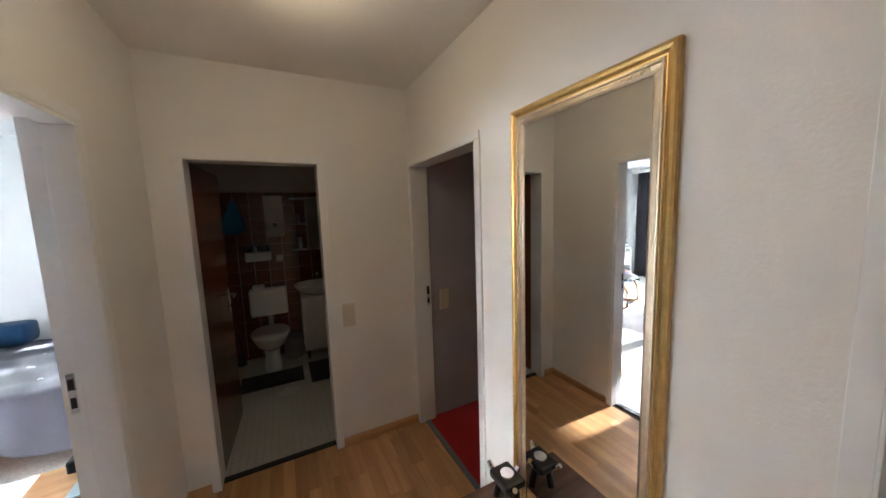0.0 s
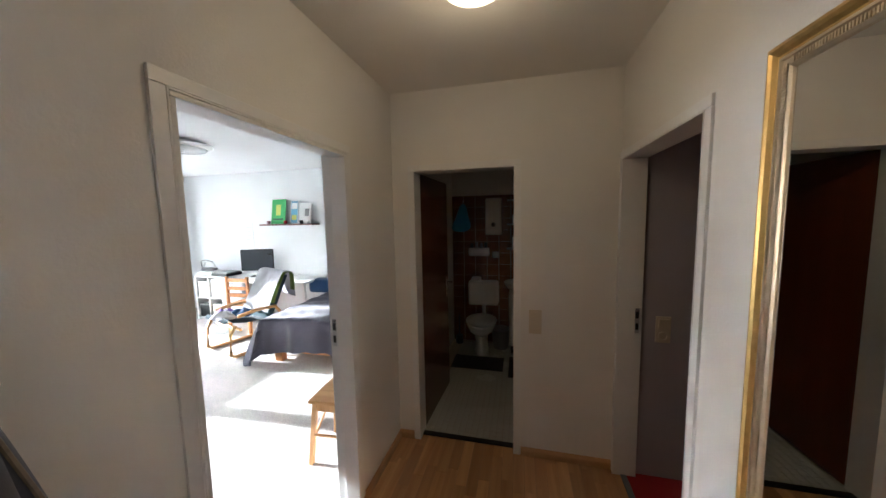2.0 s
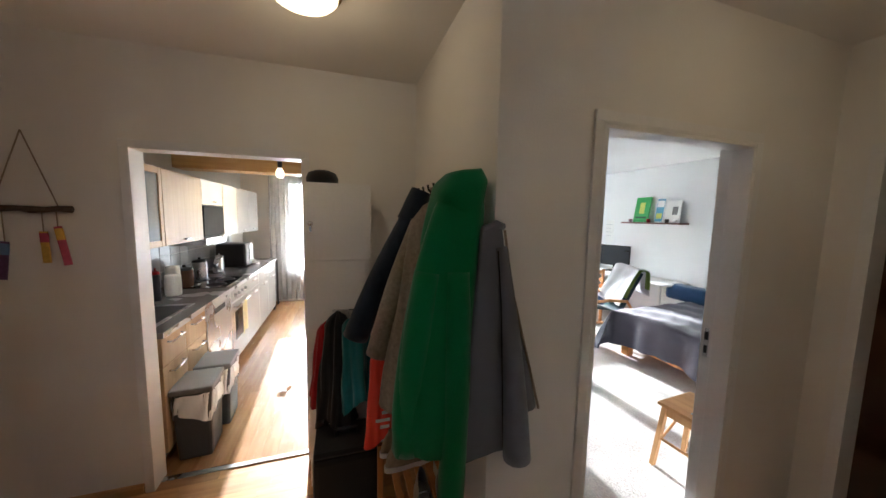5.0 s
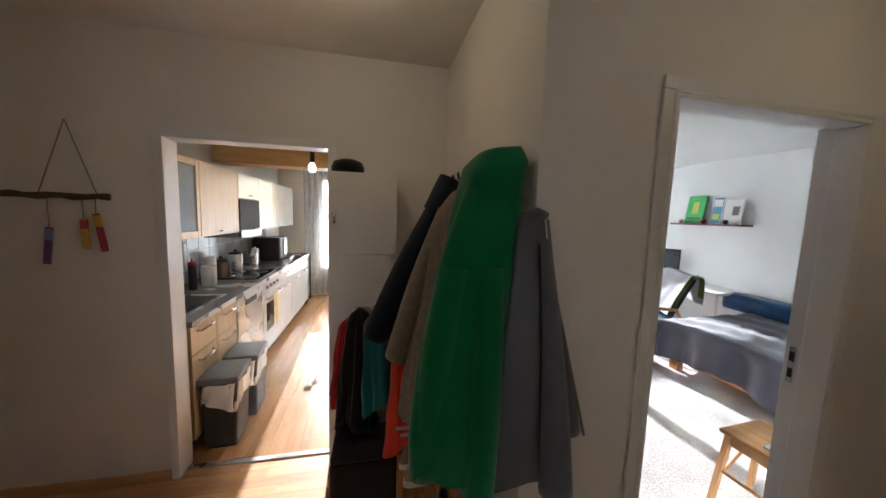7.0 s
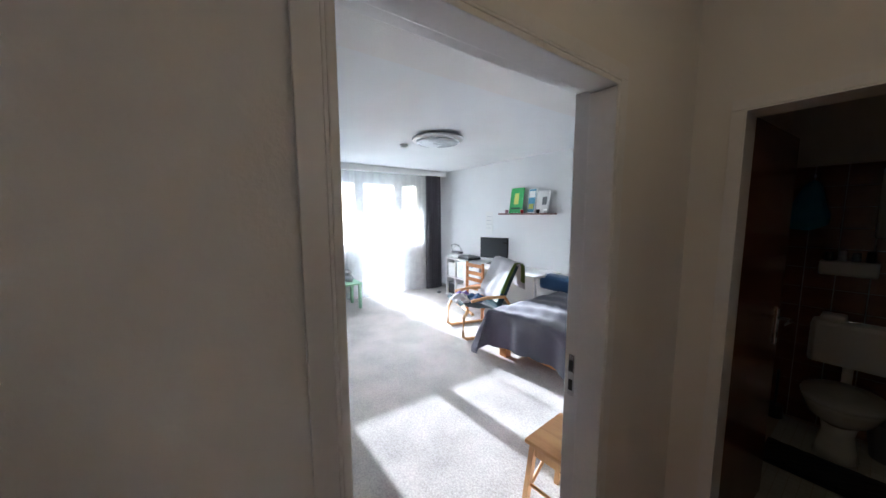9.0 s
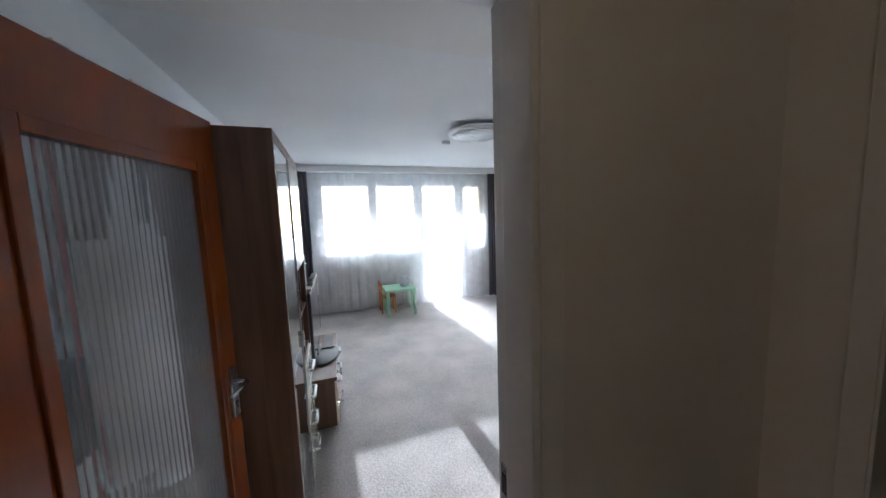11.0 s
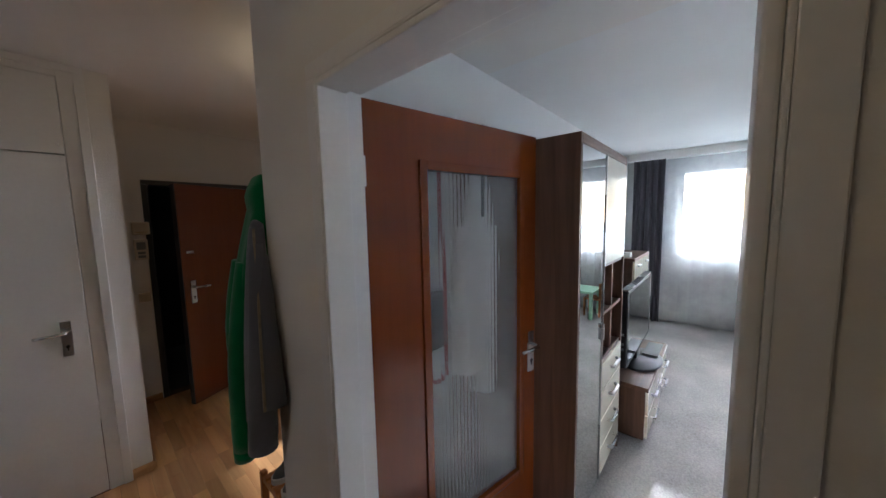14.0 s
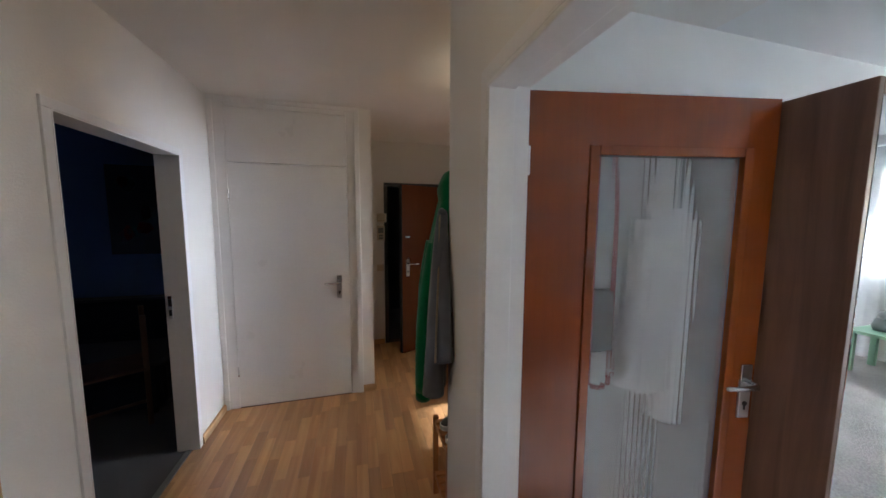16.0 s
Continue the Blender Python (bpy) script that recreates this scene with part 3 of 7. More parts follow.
for nm, b in (("beading", (GX0 - 0.02, GX0 + 0.012, GZ0 - 0.02, GZ1 + 0.02)), ("beading", (GX1 - 0.012, GX1 + 0.02, GZ0 - 0.02, GZ1 + 0.02)), ("beading", (GX0 + 0.0125, GX1 - 0.0125, GZ1 - 0.012, GZ1 + 0.02)), ("beading", (GX0 + 0.0125, GX1 - 0.0125, GZ0 - 0.02, GZ0 + 0.012))):
    part(nm, bm_box(b[0], b[1], -0.009, 0.0335, b[2], b[3], 0.004), M_DOOR, living_door, "orange-brown glazing bead")
pane = part("pane", ribbed_pane(GX1 - GX0 - 0.024, GZ0 + 0.012, GZ1 - 0.012, 0.018), M_RIBBED, living_door, "vertically ribbed translucent glass")
pane.matrix_local = pose(GX0 + 0.012, 0, 0)
pane.visible_shadow = False
# the face towards the room is local -y after the turn
lever_handle(living_door, pose(0.832, 0.0, 1.005, 0, 0, 180), flip=1)
for i, x in enumerate((0.33, 0.52)):
    part("hook_strap", bm_box(x, x + 0.035, -0.004, 0.045, H1 + 0.0005, H1 + 0.006, 0.001), M_PLASTIC_WHITE, living_door, "white over-door hook")
for z in (0.25, 1.72):
    part("hinge", bm_cyl((0.004, -0.008, z), (0.004, -0.008, z + 0.09), 0.007), M_FRAME, living_door)


def garment(name, label, category, material, c_top, c_bot, z_top, z_bot, top, bot, folds=7, amp=0.02, seed=1, shoulder=0.12, sag=0.0, nu=56, nv=26, rz=0, hem=0.03):
    """A hanging piece of clothing: a closed shell that falls from narrow shoulders into deep folds."""
    rng = random.Random(seed)
    ph = [rng.uniform(0, 6.28) for _ in range(6)]
    c, s = math.cos(radians(rz)), math.sin(radians(rz))

    def fn(u, v):
        a = 2 * math.pi * u
        z = z_top + (z_bot - z_top) * v
        k = min(1.0, v / shoulder) ** 0.5 if shoulder else 1.0
        g = v ** 0.9
        hx = (top[0] + (bot[0] - top[0]) * g) * (0.15 + 0.85 * k)
        hy = (top[1] + (bot[1] - top[1]) * g) * (0.15 + 0.85 * k)
        f = amp * (0.25 + 0.75 * v) * (math.sin(folds * a + ph[0] + 1.2 * v) + 0.5 * math.sin((folds * 2 + 1) * a + ph[1] - v * 2) + 0.35 * math.sin(3 * a + ph[2] + 4 * v) + 0.5 * v * math.sin(11 * v + 2 * a + ph[5]))
        r = 1 + f / max(hx, hy, 0.03)
        lx, ly = hx * math.cos(a) * r, hy * math.sin(a) * r
        x = c_top[0] + (c_bot[0] - c_top[0]) * v + lx * c - ly * s
        y = c_top[1] + (c_bot[1] - c_top[1]) * v + lx * s + ly * c
        zz = z + hem * v * v * math.sin(2 * a + ph[3]) - sag * math.sin(math.pi * v) + 0.003 * math.sin(5 * a + 6 * v + ph[4])
        return (x, y, zz)
    bm = bm_grid(nu, nv, fn, closed_u=True)
    es = [e for e in bm.edges if e.is_boundary]
    bmesh.ops.contextual_create(bm, geom=[e for e in es if e.verts[0].co.z > (z_top + z_bot) / 2])
    return solo(name, bm, material, label, category, smooth=True)


def hung(name, label, category, material, rows, folds=3, amp=0.006, seed=1, nu=56, nv=40):
    """Cloth that hangs through rows of (height, x, y, half width, half depth), with soft upright folds."""
    rng = random.Random(seed)
    ph = [rng.uniform(0, 6.28) for _ in range(4)]

    def row_at(v):
        f = v * (len(rows) - 1)
        i = min(int(f), len(rows) - 2)
        w = f - i
        p0, p1, p2, p3 = rows[max(i - 1, 0)], rows[i], rows[i + 1], rows[min(i + 2, len(rows) - 1)]
        return [b + 0.5 * w * (c - a + w * (2 * a - 5 * b + 4 * c - d + w * (3 * (b - c) + d - a))) for a, b, c, d in zip(p0, p1, p2, p3)]

    def fn(u, v):
        z, cx, cy, hx, hy = row_at(v)
        a = 2 * math.pi * u
        c, s = math.cos(a), math.sin(a)
        f = amp * v ** 0.6 * (math.sin(folds * a + ph[0] + 0.8 * v) + 0.4 * math.sin((2 * folds + 1) * a + ph[1] - 1.5 * v))
        k = 1 + f / max(hx, hy)
        return (cx + hx * math.copysign(abs(c) ** 0.8, c) * k, cy + hy * math.copysign(abs(s) ** 0.8, s) * k, z + 0.012 * v ** 4 * math.sin(2 * a + ph[2]))
    bm = bm_grid(nu, nv, fn, closed_u=True)
    mid = (rows[0][0] + rows[-1][0]) / 2
    bmesh.ops.contextual_create(bm, geom=[e for e in bm.edges if e.is_boundary and e.verts[0].co.z > mid])
    return solo(name, bm, material, label, category, smooth=True) if label else bm


def sleeve(parent_name, label, material, p, q, r0, r1, seed=0, category="clothing", bend=(0, 0, 0)):
    rng = random.Random(seed)
    pts, rad = [], []
    p, q, bend = Vector(p), Vector(q), Vector(bend)
    for i in range(19):
        t = i / 18
        pts.append(p.lerp(q, t) + bend * math.sin(math.pi * t))
        rad.append((r0 + (r1 - r0) * t) * (1 + 0.02 * math.sin(t * 7 + seed)))
    return bm_sweep(pts, rad, 14)


# hung on the far side of the glazed door
coat_white = hung("white_jacket", "white cotton jacket hanging behind the ribbed glass door", "clothing", M_WHITE_CLOTH, [
    (1.86, -0.665, -1.475, 0.035, 0.012), (1.78, -0.67, -1.478, 0.055, 0.020), (1.60, -0.68, -1.485, 0.10, 0.024), (1.42, -0.68, -1.487, 0.135, 0.026),
    (1.20, -0.67, -1.49, 0.13, 0.028), (1.00, -0.66, -1.492, 0.12, 0.028), (0.94, -0.655, -1.492, 0.115, 0.028)], 4, 0.006, 4)
part("sleeve", sleeve("s", "", M_PALE, (-0.76, -1.492, 1.58), (-0.73, -1.50, 0.80), 0.040, 0.052, 3), M_WHITE_CLOTH, coat_white, smooth=True)
part("sleeve", sleeve("s", "", M_PALE, (-0.58, -1.498, 1.58), (-0.535, -1.51, 0.96), 0.038, 0.048, 4), M_WHITE_CLOTH, coat_white, smooth=True)
part("hanging_loop", bm_box(-0.677, -0.663, -1.458, -1.450, 1.62, 1.88, 0.002), M_NAVY, coat_white, "dark hanging loop")
coat_white.location = (-0.045, 0.015, 0)
leash_pts = [(-0.405, -1.484, 1.97 - 0.118 * i) for i in range(9)] + [(-0.457 + 0.052 * math.cos(a), -1.484, 1.02 - 0.055 * math.sin(a)) for a in [math.pi * k / 12 for k in range(0, 13)]] + [(-0.509 + 0.004 * i, -1.484, 1.03 + 0.118 * i) for i in range(9)]
solo("dog_leash", bm_sweep(leash_pts, 0.008, 8), M_RED, "red cord leash looped behind the glass door", "leash", smooth=True)
solo("shoulder_bag", bm_box(-0.51, -0.39, -1.52, -1.479, 1.10, 1.33, 0.012), M_BLACK_SOFT, "small black cloth bag behind the glass door", "bag", smooth=True)


# ---- hall: mirror ----
def ogee_frame(y0, y1, z0, z1, x, prof):
    """A mitred picture frame on a wall facing -x; prof lists (inset, proud)."""
    bm = bmesh.new()
    rings = []
    for ins, pr in prof:
        rings.append([bm.verts.new((x - pr, y, z)) for y, z in ((y0 + ins, z0 + ins), (y1 - ins, z0 + ins), (y1 - ins, z1 - ins), (y0 + ins, z1 - ins))])
    for a, b in zip(rings, rings[1:]):
        for i in range(4):
            j = (i + 1) % 4
            bm.faces.new((a[i], a[j], b[j], b[i]))
    return bm


MY0, MY1, MZ0, MZ1 = -1.768, -1.17, 0.24, 2.015
mirror = thing("wall_mirror", "tall mirror in a ribbed antique gold frame", "mirror", (EAST, -1.475, MZ0))


def mpart(n, bm, mat, lab=""):
    bmesh.ops.translate(bm, verts=bm.verts[:], vec=(-EAST, 1.475, -MZ0))
    return part(n, bm, mat, mirror, lab, smooth=False)


mpart("outer_moulding", ogee_frame(MY0, MY1, MZ0, MZ1, EAST, [(0.0, 0.001), (0.0, 0.018), (0.005, 0.024), (0.012, 0.026), (0.020, 0.023), (0.027, 0.016), (0.032, 0.015)]), M_GOLD)
mpart("inner_moulding", ogee_frame(MY0, MY1, MZ0, MZ1, EAST, [(0.0322, 0.015), (0.035, 0.019), (0.040, 0.019), (0.043, 0.015), (0.056, 0.013), (0.062, 0.010), (0.066, 0.006)]), M_SILVER, "champagne-coloured inner moulding")
bead = bmesh.new()
for yy in (MY0 + 0.049, MY1 - 0.049):
    z = MZ0 + 0.055
    while z < MZ1 - 0.055:
        bm_box(EAST - 0.0165, EAST - 0.0135, yy - 0.006, yy + 0.006, z, z + 0.0036, into=bead)
        z += 0.0066
for zz in (MZ0 + 0.049, MZ1 - 0.049):
    y = MY0 + 0.07
    while y < MY1 - 0.07:
        bm_box(EAST - 0.0165, EAST - 0.0135, y, y + 0.0036, zz - 0.006, zz + 0.006, into=bead)
        y += 0.0066
mpart("ribbing", bead, M_SILVER, "fine cross ribs round the inner frame")
mpart("mirror_glass", bm_box(EAST - 0.0065, EAST - 0.002, MY0 + 0.06, MY1 - 0.06, MZ0 + 0.06, MZ1 - 0.06), M_MIRROR, "clear silvered mirror")


# ---- hall: console and folded stand before the mirror ----
console = thing("hall_bench", "low brown wooden bench below the mirror", "bench", (1.31, -1.44, 0))
part("tabletop", bm_box(-0.13, 0.11, -0.2, 0.32, 0.385, 0.41, 0.004), M_WALNUT_X, console)
for sx in (-0.11, 0.10):
    for sy in (-0.18, 0.28):
        part("leg", bm_box(sx - 0.015, sx + 0.015, sy - 0.015, sy + 0.015, 0, 0.3845, 0.003), M_WALNUT, console)
part("inlay", bm_box(-0.06, -0.0, -0.12, -0.06, 0.4105, 0.414), M_SILVER, console, "small square metal inlay")
dev = thing("folded_tripod", "black folded tripod head with chrome clamps on the bench", "tripod", (1.365, -1.225, 0.4115))
for i in range(3):
    a = i * 2.1
    part("leg", bm_cyl((0.05 * math.cos(a), 0.05 * math.sin(a), 0.0), (0.03 * math.cos(a), 0.03 * math.sin(a), 0.09), 0.016, 0.014, 12), M_BLACK, dev)
    part("clamp", bm_cyl((0.045 * math.cos(a), 0.075 * math.sin(a), 0.10), (0.062 * math.cos(a), 0.10 * math.sin(a), 0.128), 0.012, 0.01, 12), M_CHROME, dev, "chrome clamp screw")
part("head", bm_box(-0.05, 0.05, -0.06, 0.06, 0.085, 0.118, 0.01), M_BLACK, dev)
part("plate", bm_cyl((0, 0, 0.1185), (0, 0, 0.126), 0.03, 0.028, 20), M_CHROME, dev)


# ---- hall: sockets, lamps, closet, entrance ----
def switch_socket(loc, rz, rows, label, material=None):
    """Rows from the top: 'rocker', 'socket' or 'blank', on one plate; local -y faces the room."""
    material = material or M_PLASTIC_CREAM
    ob = thing("wall_switch", label, "switch", loc, rz)
    n = len(rows)
    part("cover_frame", bm_box(-0.04, 0.04, -0.010, 0, -0.04 * n, 0.04 * n, 0.003), material, ob)
    for i, kind in enumerate(rows):
        z = 0.04 * n - 0.04 - 0.08 * i
        if kind == "socket":
            part("socket", bm_lathe([(0.0, -0.006), (0.017, -0.006), (0.0195, 0.004), (0.028, 0.004), (0.028, 0.0)], (0, 0, 0), 24), material, ob).matrix_local = pose(0, -0.0105, z, 90)
            for sx in (-0.0095, 0.0095):
                part("pin_hole", bm_cyl((sx, -0.0042, z), (sx, -0.0049, z), 0.0028, 0.0028, 10), M_BLACK, ob)
        else:
            part("rocker", bm_box(-0.028, 0.028, -0.0165, -0.0102, z - 0.028, z + 0.028, 0.003), material, ob)
    return ob


switch_socket((0.977, -0.0005, 0.952), 0, ["rocker", "socket"], "yellowed cream light switch above a power socket")
switch_socket((1.71, -0.0205, 0.955), 0, ["rocker", "socket"], "cream light switch and socket on the lilac wall")
switch_socket((0.12, -4.4995, 0.97), 180, ["rocker"], "cream light switch beside the entrance door")
intercom = thing("intercom", "beige door intercom with a grey speaker and two buttons", "intercom", (0.11, -4.4995, 1.40), 180)
part("case", bm_box(-0.045, 0.045, -0.035, 0, -0.09, 0.09, 0.006), M_PLASTIC_CREAM, intercom)
part("speaker_grille", bm_box(-0.03, 0.03, -0.038, -0.0352, 0.0, 0.065, 0.002), M_PLASTIC_GREY, intercom, "grey slotted speaker")
for z in (-0.03, -0.062):
    part("button", bm_box(-0.025, 0.025, -0.039, -0.0352, z - 0.011, z + 0.011, 0.003), M_PLASTIC_GREY, intercom)
gong = thing("door_chime", "cream plastic door chime above the intercom", "door chime", (0.10, -4.4995, 1.585), 180)
part("cover", bm_box(-0.058, 0.058, -0.045, 0, -0.055, 0.055, 0.012), M_PLASTIC_CREAM, gong)
part("grille", bm_box(-0.04, 0.04, -0.047, -0.0452, -0.035, -0.03), M_GOLD_DARK, gong)

M_LAMP = glow("lit_opal_glass", (1.0, 0.80, 0.46), 0.45)
M_BRASS = plain("brass", (0.62, 0.40, 0.10), 0.25, 1.0, 0.08)


def ceiling_lamp(x, y, label):
    ob = thing("ceiling_lamp", label, "ceiling lamp", (x, y, CEIL), group="hall ceiling lamps")
    part("base_ring", bm_lathe([(0.0, -0.001), (0.135, -0.001), (0.145, -0.012), (0.142, -0.030), (0.13, -0.034), (0.0, -0.034)], seg=40), M_BRASS, ob, "brass-coloured rim", smooth=True)
    part("shade", bm_lathe([(0.128, -0.0345), (0.126, -0.05), (0.11, -0.066), (0.075, -0.08), (0.03, -0.087), (0.0, -0.088)], seg=40), M_LAMP, ob, "glowing cream opal glass dome", smooth=True)
    bulb("hall_bulb", (x, y, CEIL - 0.16), LAMP_W, 0.06, (1.0, 0.72, 0.42))
    return ob


LAMP_W = 0.29
ceiling_lamp(-0.42, -2.5, "lit round ceiling lamp with a cream glass dome and brass rim")
ceiling_lamp(0.72, -0.95, "lit round ceiling lamp with a cream glass dome and brass rim")

# closet front
closet_frame = tagged(new("closet_frame"), "white-lacquered wooden frame round the closet door", kind="structure")
CX0, CX1 = 0.37, 1.40
for nm, b in (("post", (CX0 - 0.006, 0.46, 0, 2.46)), ("post", (1.352, EAST - 0.002, 0, 2.46)), ("rail", (0.4605, 1.3515, 2.425, 2.46))):
    part(nm, bm_box(b[0], b[1], -3.50, -3.398, b[2], b[3], 0.004), M_WHITE, closet_frame)
part("cornice", bm_box(CX0 - 0.01, EAST - 0.002, -3.50, -3.39, 2.4605, 2.497, 0.006), M_WHITE, closet_frame)
part("frame_lip", bm_box(CX0 - 0.012, CX0 + 0.03, -3.3975, -3.388, 0, 2.46, 0.003), M_WHITE, closet_frame)
part("frame_lip", bm_box(EAST - 0.04, EAST - 0.003, -3.3975, -3.388, 0, 2.46, 0.003), M_WHITE, closet_frame)
closet = thing("closet_door", "white-lacquered flush closet door with a steel lever handle", "door", (1.345, -3.412, 0))
part("leaf", bm_box(-0.882, 0.004, -0.02, 0.02, 0.012, 2.005, 0.003), M_WHITE, closet)
lever_handle(closet, pose(-0.80, 0.0205, 1.03), flip=1, label="steel lever handle")
for z in (0.28, 1.72):
    part("hinge", bm_cyl((0.002, 0.026, z), (0.002, 0.026, z + 0.08), 0.006), M_STEEL, closet)
panel = thing("closet_panel", "white-lacquered upper closet flap above the door", "cabinet door", (1.345, -3.412, 2.02))
part("leaf", bm_box(-0.882, 0.004, -0.02, 0.02, -0.009, 0.40, 0.003), M_WHITE, panel)
part("catch", bm_box(-0.865, -0.855, 0.0205, 0.024, 0.035, 0.05, 0.001), M_PLASTIC_WHITE, panel)

entrance = thing("entrance_door", "dark reddish-brown entrance door standing ajar", "door", (-0.91, -4.49, 0), 24.5)
part("leaf", bm_box(0, 0.90, -0.03, 0.02, 0.012, 1.955, 0.003), M_DOOR_DARK, entrance)
lever_handle(entrance, pose(0.83, 0.0205, 1.06), flip=-1, material=M_STEEL)
part("peephole_plate", bm_box(0.80, 0.86, 0.0205, 0.026, 1.36, 1.38, 0.002), M_STEEL, entrance, "small steel name plate")
part("weather_strip", bm_box(0.9005, 0.908, -0.028, 0.018, 0.014, 1.95, 0.002), M_BLACK, entrance)

# ---- alcove: branch decoration ----
branch = thing("branch_decoration", "hanging branch with string and painted wooden pendants", "wall decoration", (-1.185, -3.865, 1.635))
bp = [(0.02, -0.26 + 0.05 * i, 0.004 * math.sin(i * 1.7)) for i in range(10)]
part("branch", bm_sweep(bp, [0.016 + 0.003 * math.sin(i * 2.3) for i in range(10)], 10), wood("bark", (0.03, 0.017, 0.01), (0.10, 0.06, 0.035), "y", 0.8), branch, smooth=True)
for sy in (-0.1, 0.14):
    part("string", bm_sweep([(0.02, sy, 0.015), (0.008, 0.02, 0.38)], 0.003, 6), M_BEIGE, branch)
M_PAINTED = [plain("pendant_" + n, c, 0.6, vary=0.35, grain=30) for n, c in (("violet", (0.12, 0.06, 0.16)), ("yellow", (0.60, 0.36, 0.06)), ("red", (0.38, 0.05, 0.09)), ("blue", (0.14, 0.22, 0.42)))]
for i, (py, L, tilt, top) in enumerate(((-0.07, 0.19, -7, -0.16), (0.075, 0.16, 1, -0.11), (0.13, 0.2, 8, -0.085))):
    part("string", bm_sweep([(0.02, py, -0.012), (0.02, py, top)], 0.0025, 6), M_BEIGE, branch)
    p = part("pendant", bm_box(-0.004, 0.004, -0.016, 0.016, -L, 0, 0.003), M_PAINTED[i], branch, "painted wooden pendant")
    p.matrix_local = pose(0.02, py, top, tilt, 0, 0)
    p2 = part("pendant_tip", bm_box(-0.0046, 0.0046, -0.0163, 0.0163, -L * 0.35, -L * 0.05, 0.002), M_PAINTED[3 - i], p)

# ---- alcove: coat rack and clothes ----
rack = thing("coat_rack", "wall coat rack with a dark rail and hooks", "coat rack", (-0.40, -1.89, 1.755))
part("board", bm_box(-0.36, 0.30, -0.018, -0.0005, -0.04, 0.04, 0.004), M_WALNUT_X, rack)
for i in range(7):
    x = -0.32 + 0.095 * i
    part("hook", bm_sweep([(x, -0.018, 0.0), (x, -0.06, -0.012), (x, -0.085, 0.005), (x, -0.09, 0.03)], 0.0055, 8), M_BLACK, rack)

green = hung("green_fleece_jacket", "bright green hooded fleece jacket hanging on the coat rack", "jacket", M_GREEN, [
    (1.74, -0.05, -1.99, 0.03, 0.05), (1.68, -0.048, -2.0, 0.06, 0.078), (1.52, -0.035, -2.035, 0.078, 0.098), (1.38, -0.02, -2.065, 0.086, 0.104),
    (1.20, -0.005, -2.09, 0.092, 0.112), (1.03, 0.005, -2.105, 0.097, 0.116), (0.94, 0.005, -2.105, 0.096, 0.112), (0.885, 0.005, -2.105, 0.090, 0.106)], 3, 0.016, 6)


def hood(u, v):
    """Empty hood, hung by its rim: broad flat crown, lower edge drawn into a V in front."""
    a = 2 * math.pi * u
    c, s = math.cos(a), math.sin(a)
    r = min(1.0, 0.56 + 2.0 * v) ** 0.7 if v < 0.22 else 1.0 - 0.12 * (v - 0.25) ** 2
    cy = -1.985 - 0.05 * v
    front = max(0.0, 0.8 * c - 0.6 * s)
    drop = 0.22 + 0.20 * front ** 2 + 0.02 * math.sin(3 * a)
    dent = 1 - 0.30 * front ** 2 * math.exp(-((v - 0.55) / 0.25) ** 2)
    return (-0.056 + 0.082 * r * math.copysign(abs(c) ** 0.7, c) * dent, cy + (0.085 + 0.012 * v) * r * math.copysign(abs(s) ** 0.75, s) * dent, 1.788 + 0.010 * s * (1 - v) - 0.006 * (1 - r) - drop * v ** 1.1)


hb = bm_grid(48, 24, hood, closed_u=True)
bmesh.ops.contextual_create(hb, geom=[e for e in hb.edges if e.is_boundary and e.verts[0].co.z > 1.73])
part("hood", hb, M_GREEN, green, smooth=True)
part("sleeve", sleeve("s", "", M_GREEN, (0.01, -2.12, 1.46), (0.022, -2.185, 0.90), 0.045, 0.05, 5, bend=(0.02, -0.014, 0)), M_GREEN, green, smooth=True)
part("sleeve", sleeve("s", "", M_GREEN, (0.02, -2.03, 1.46), (0.078, -2.055, 0.72), 0.046, 0.043, 6, bend=(0.022, 0, 0)), M_GREEN, green, smooth=True)
part("cuff", bm_cyl((0.079, -2.0555, 0.718), (0.082, -2.057, 0.672), 0.042, 0.038, 18), M_GREEN, green, "ribbed green cuff", smooth=True)
grey = hung("grey_softshell_jacket", "grey softshell jacket with a dark zip hanging at the wall corner", "jacket", M_GREY, [
    (1.612, 0.020, -1.912, 0.014, 0.028), (1.58, 0.024, -1.915, 0.022, 0.040), (1.45, 0.030, -1.918, 0.030, 0.054), (1.27, 0.036, -1.927, 0.036, 0.070),
    (1.07, 0.040, -1.94, 0.040, 0.086), (0.85, 0.042, -1.95, 0.042, 0.098)], 3, 0.006, 9)
part("sleeve", sleeve("s", "", M_GREY, (0.036, -1.890, 1.54), (0.086, -1.822, 0.83), 0.026, 0.046, 8, bend=(0.004, 0.010, 0)), M_GREY, grey, smooth=True)
part("sleeve", sleeve("s", "", M_GREY, (0.024, -1.884, 1.50), (0.052, -1.778, 0.99), 0.022, 0.038, 12, bend=(0.002, 0.006, 0)), M_GREY, grey, smooth=True)
part("collar", bm_sweep([(0.026, -1.94, 1.595), (0.031, -1.90, 1.612), (0.024, -1.872, 1.605)], [0.014, 0.016, 0.012], 10), M_GREY, grey, smooth=True)
part("zip", bm_sweep([(0.046, -1.878, 1.595), (0.056, -1.848, 1.40), (0.076, -1.80, 1.2), (0.094, -1.752, 1.0)], 0.0045, 6), M_BEIGE, grey, "pale zip edge")
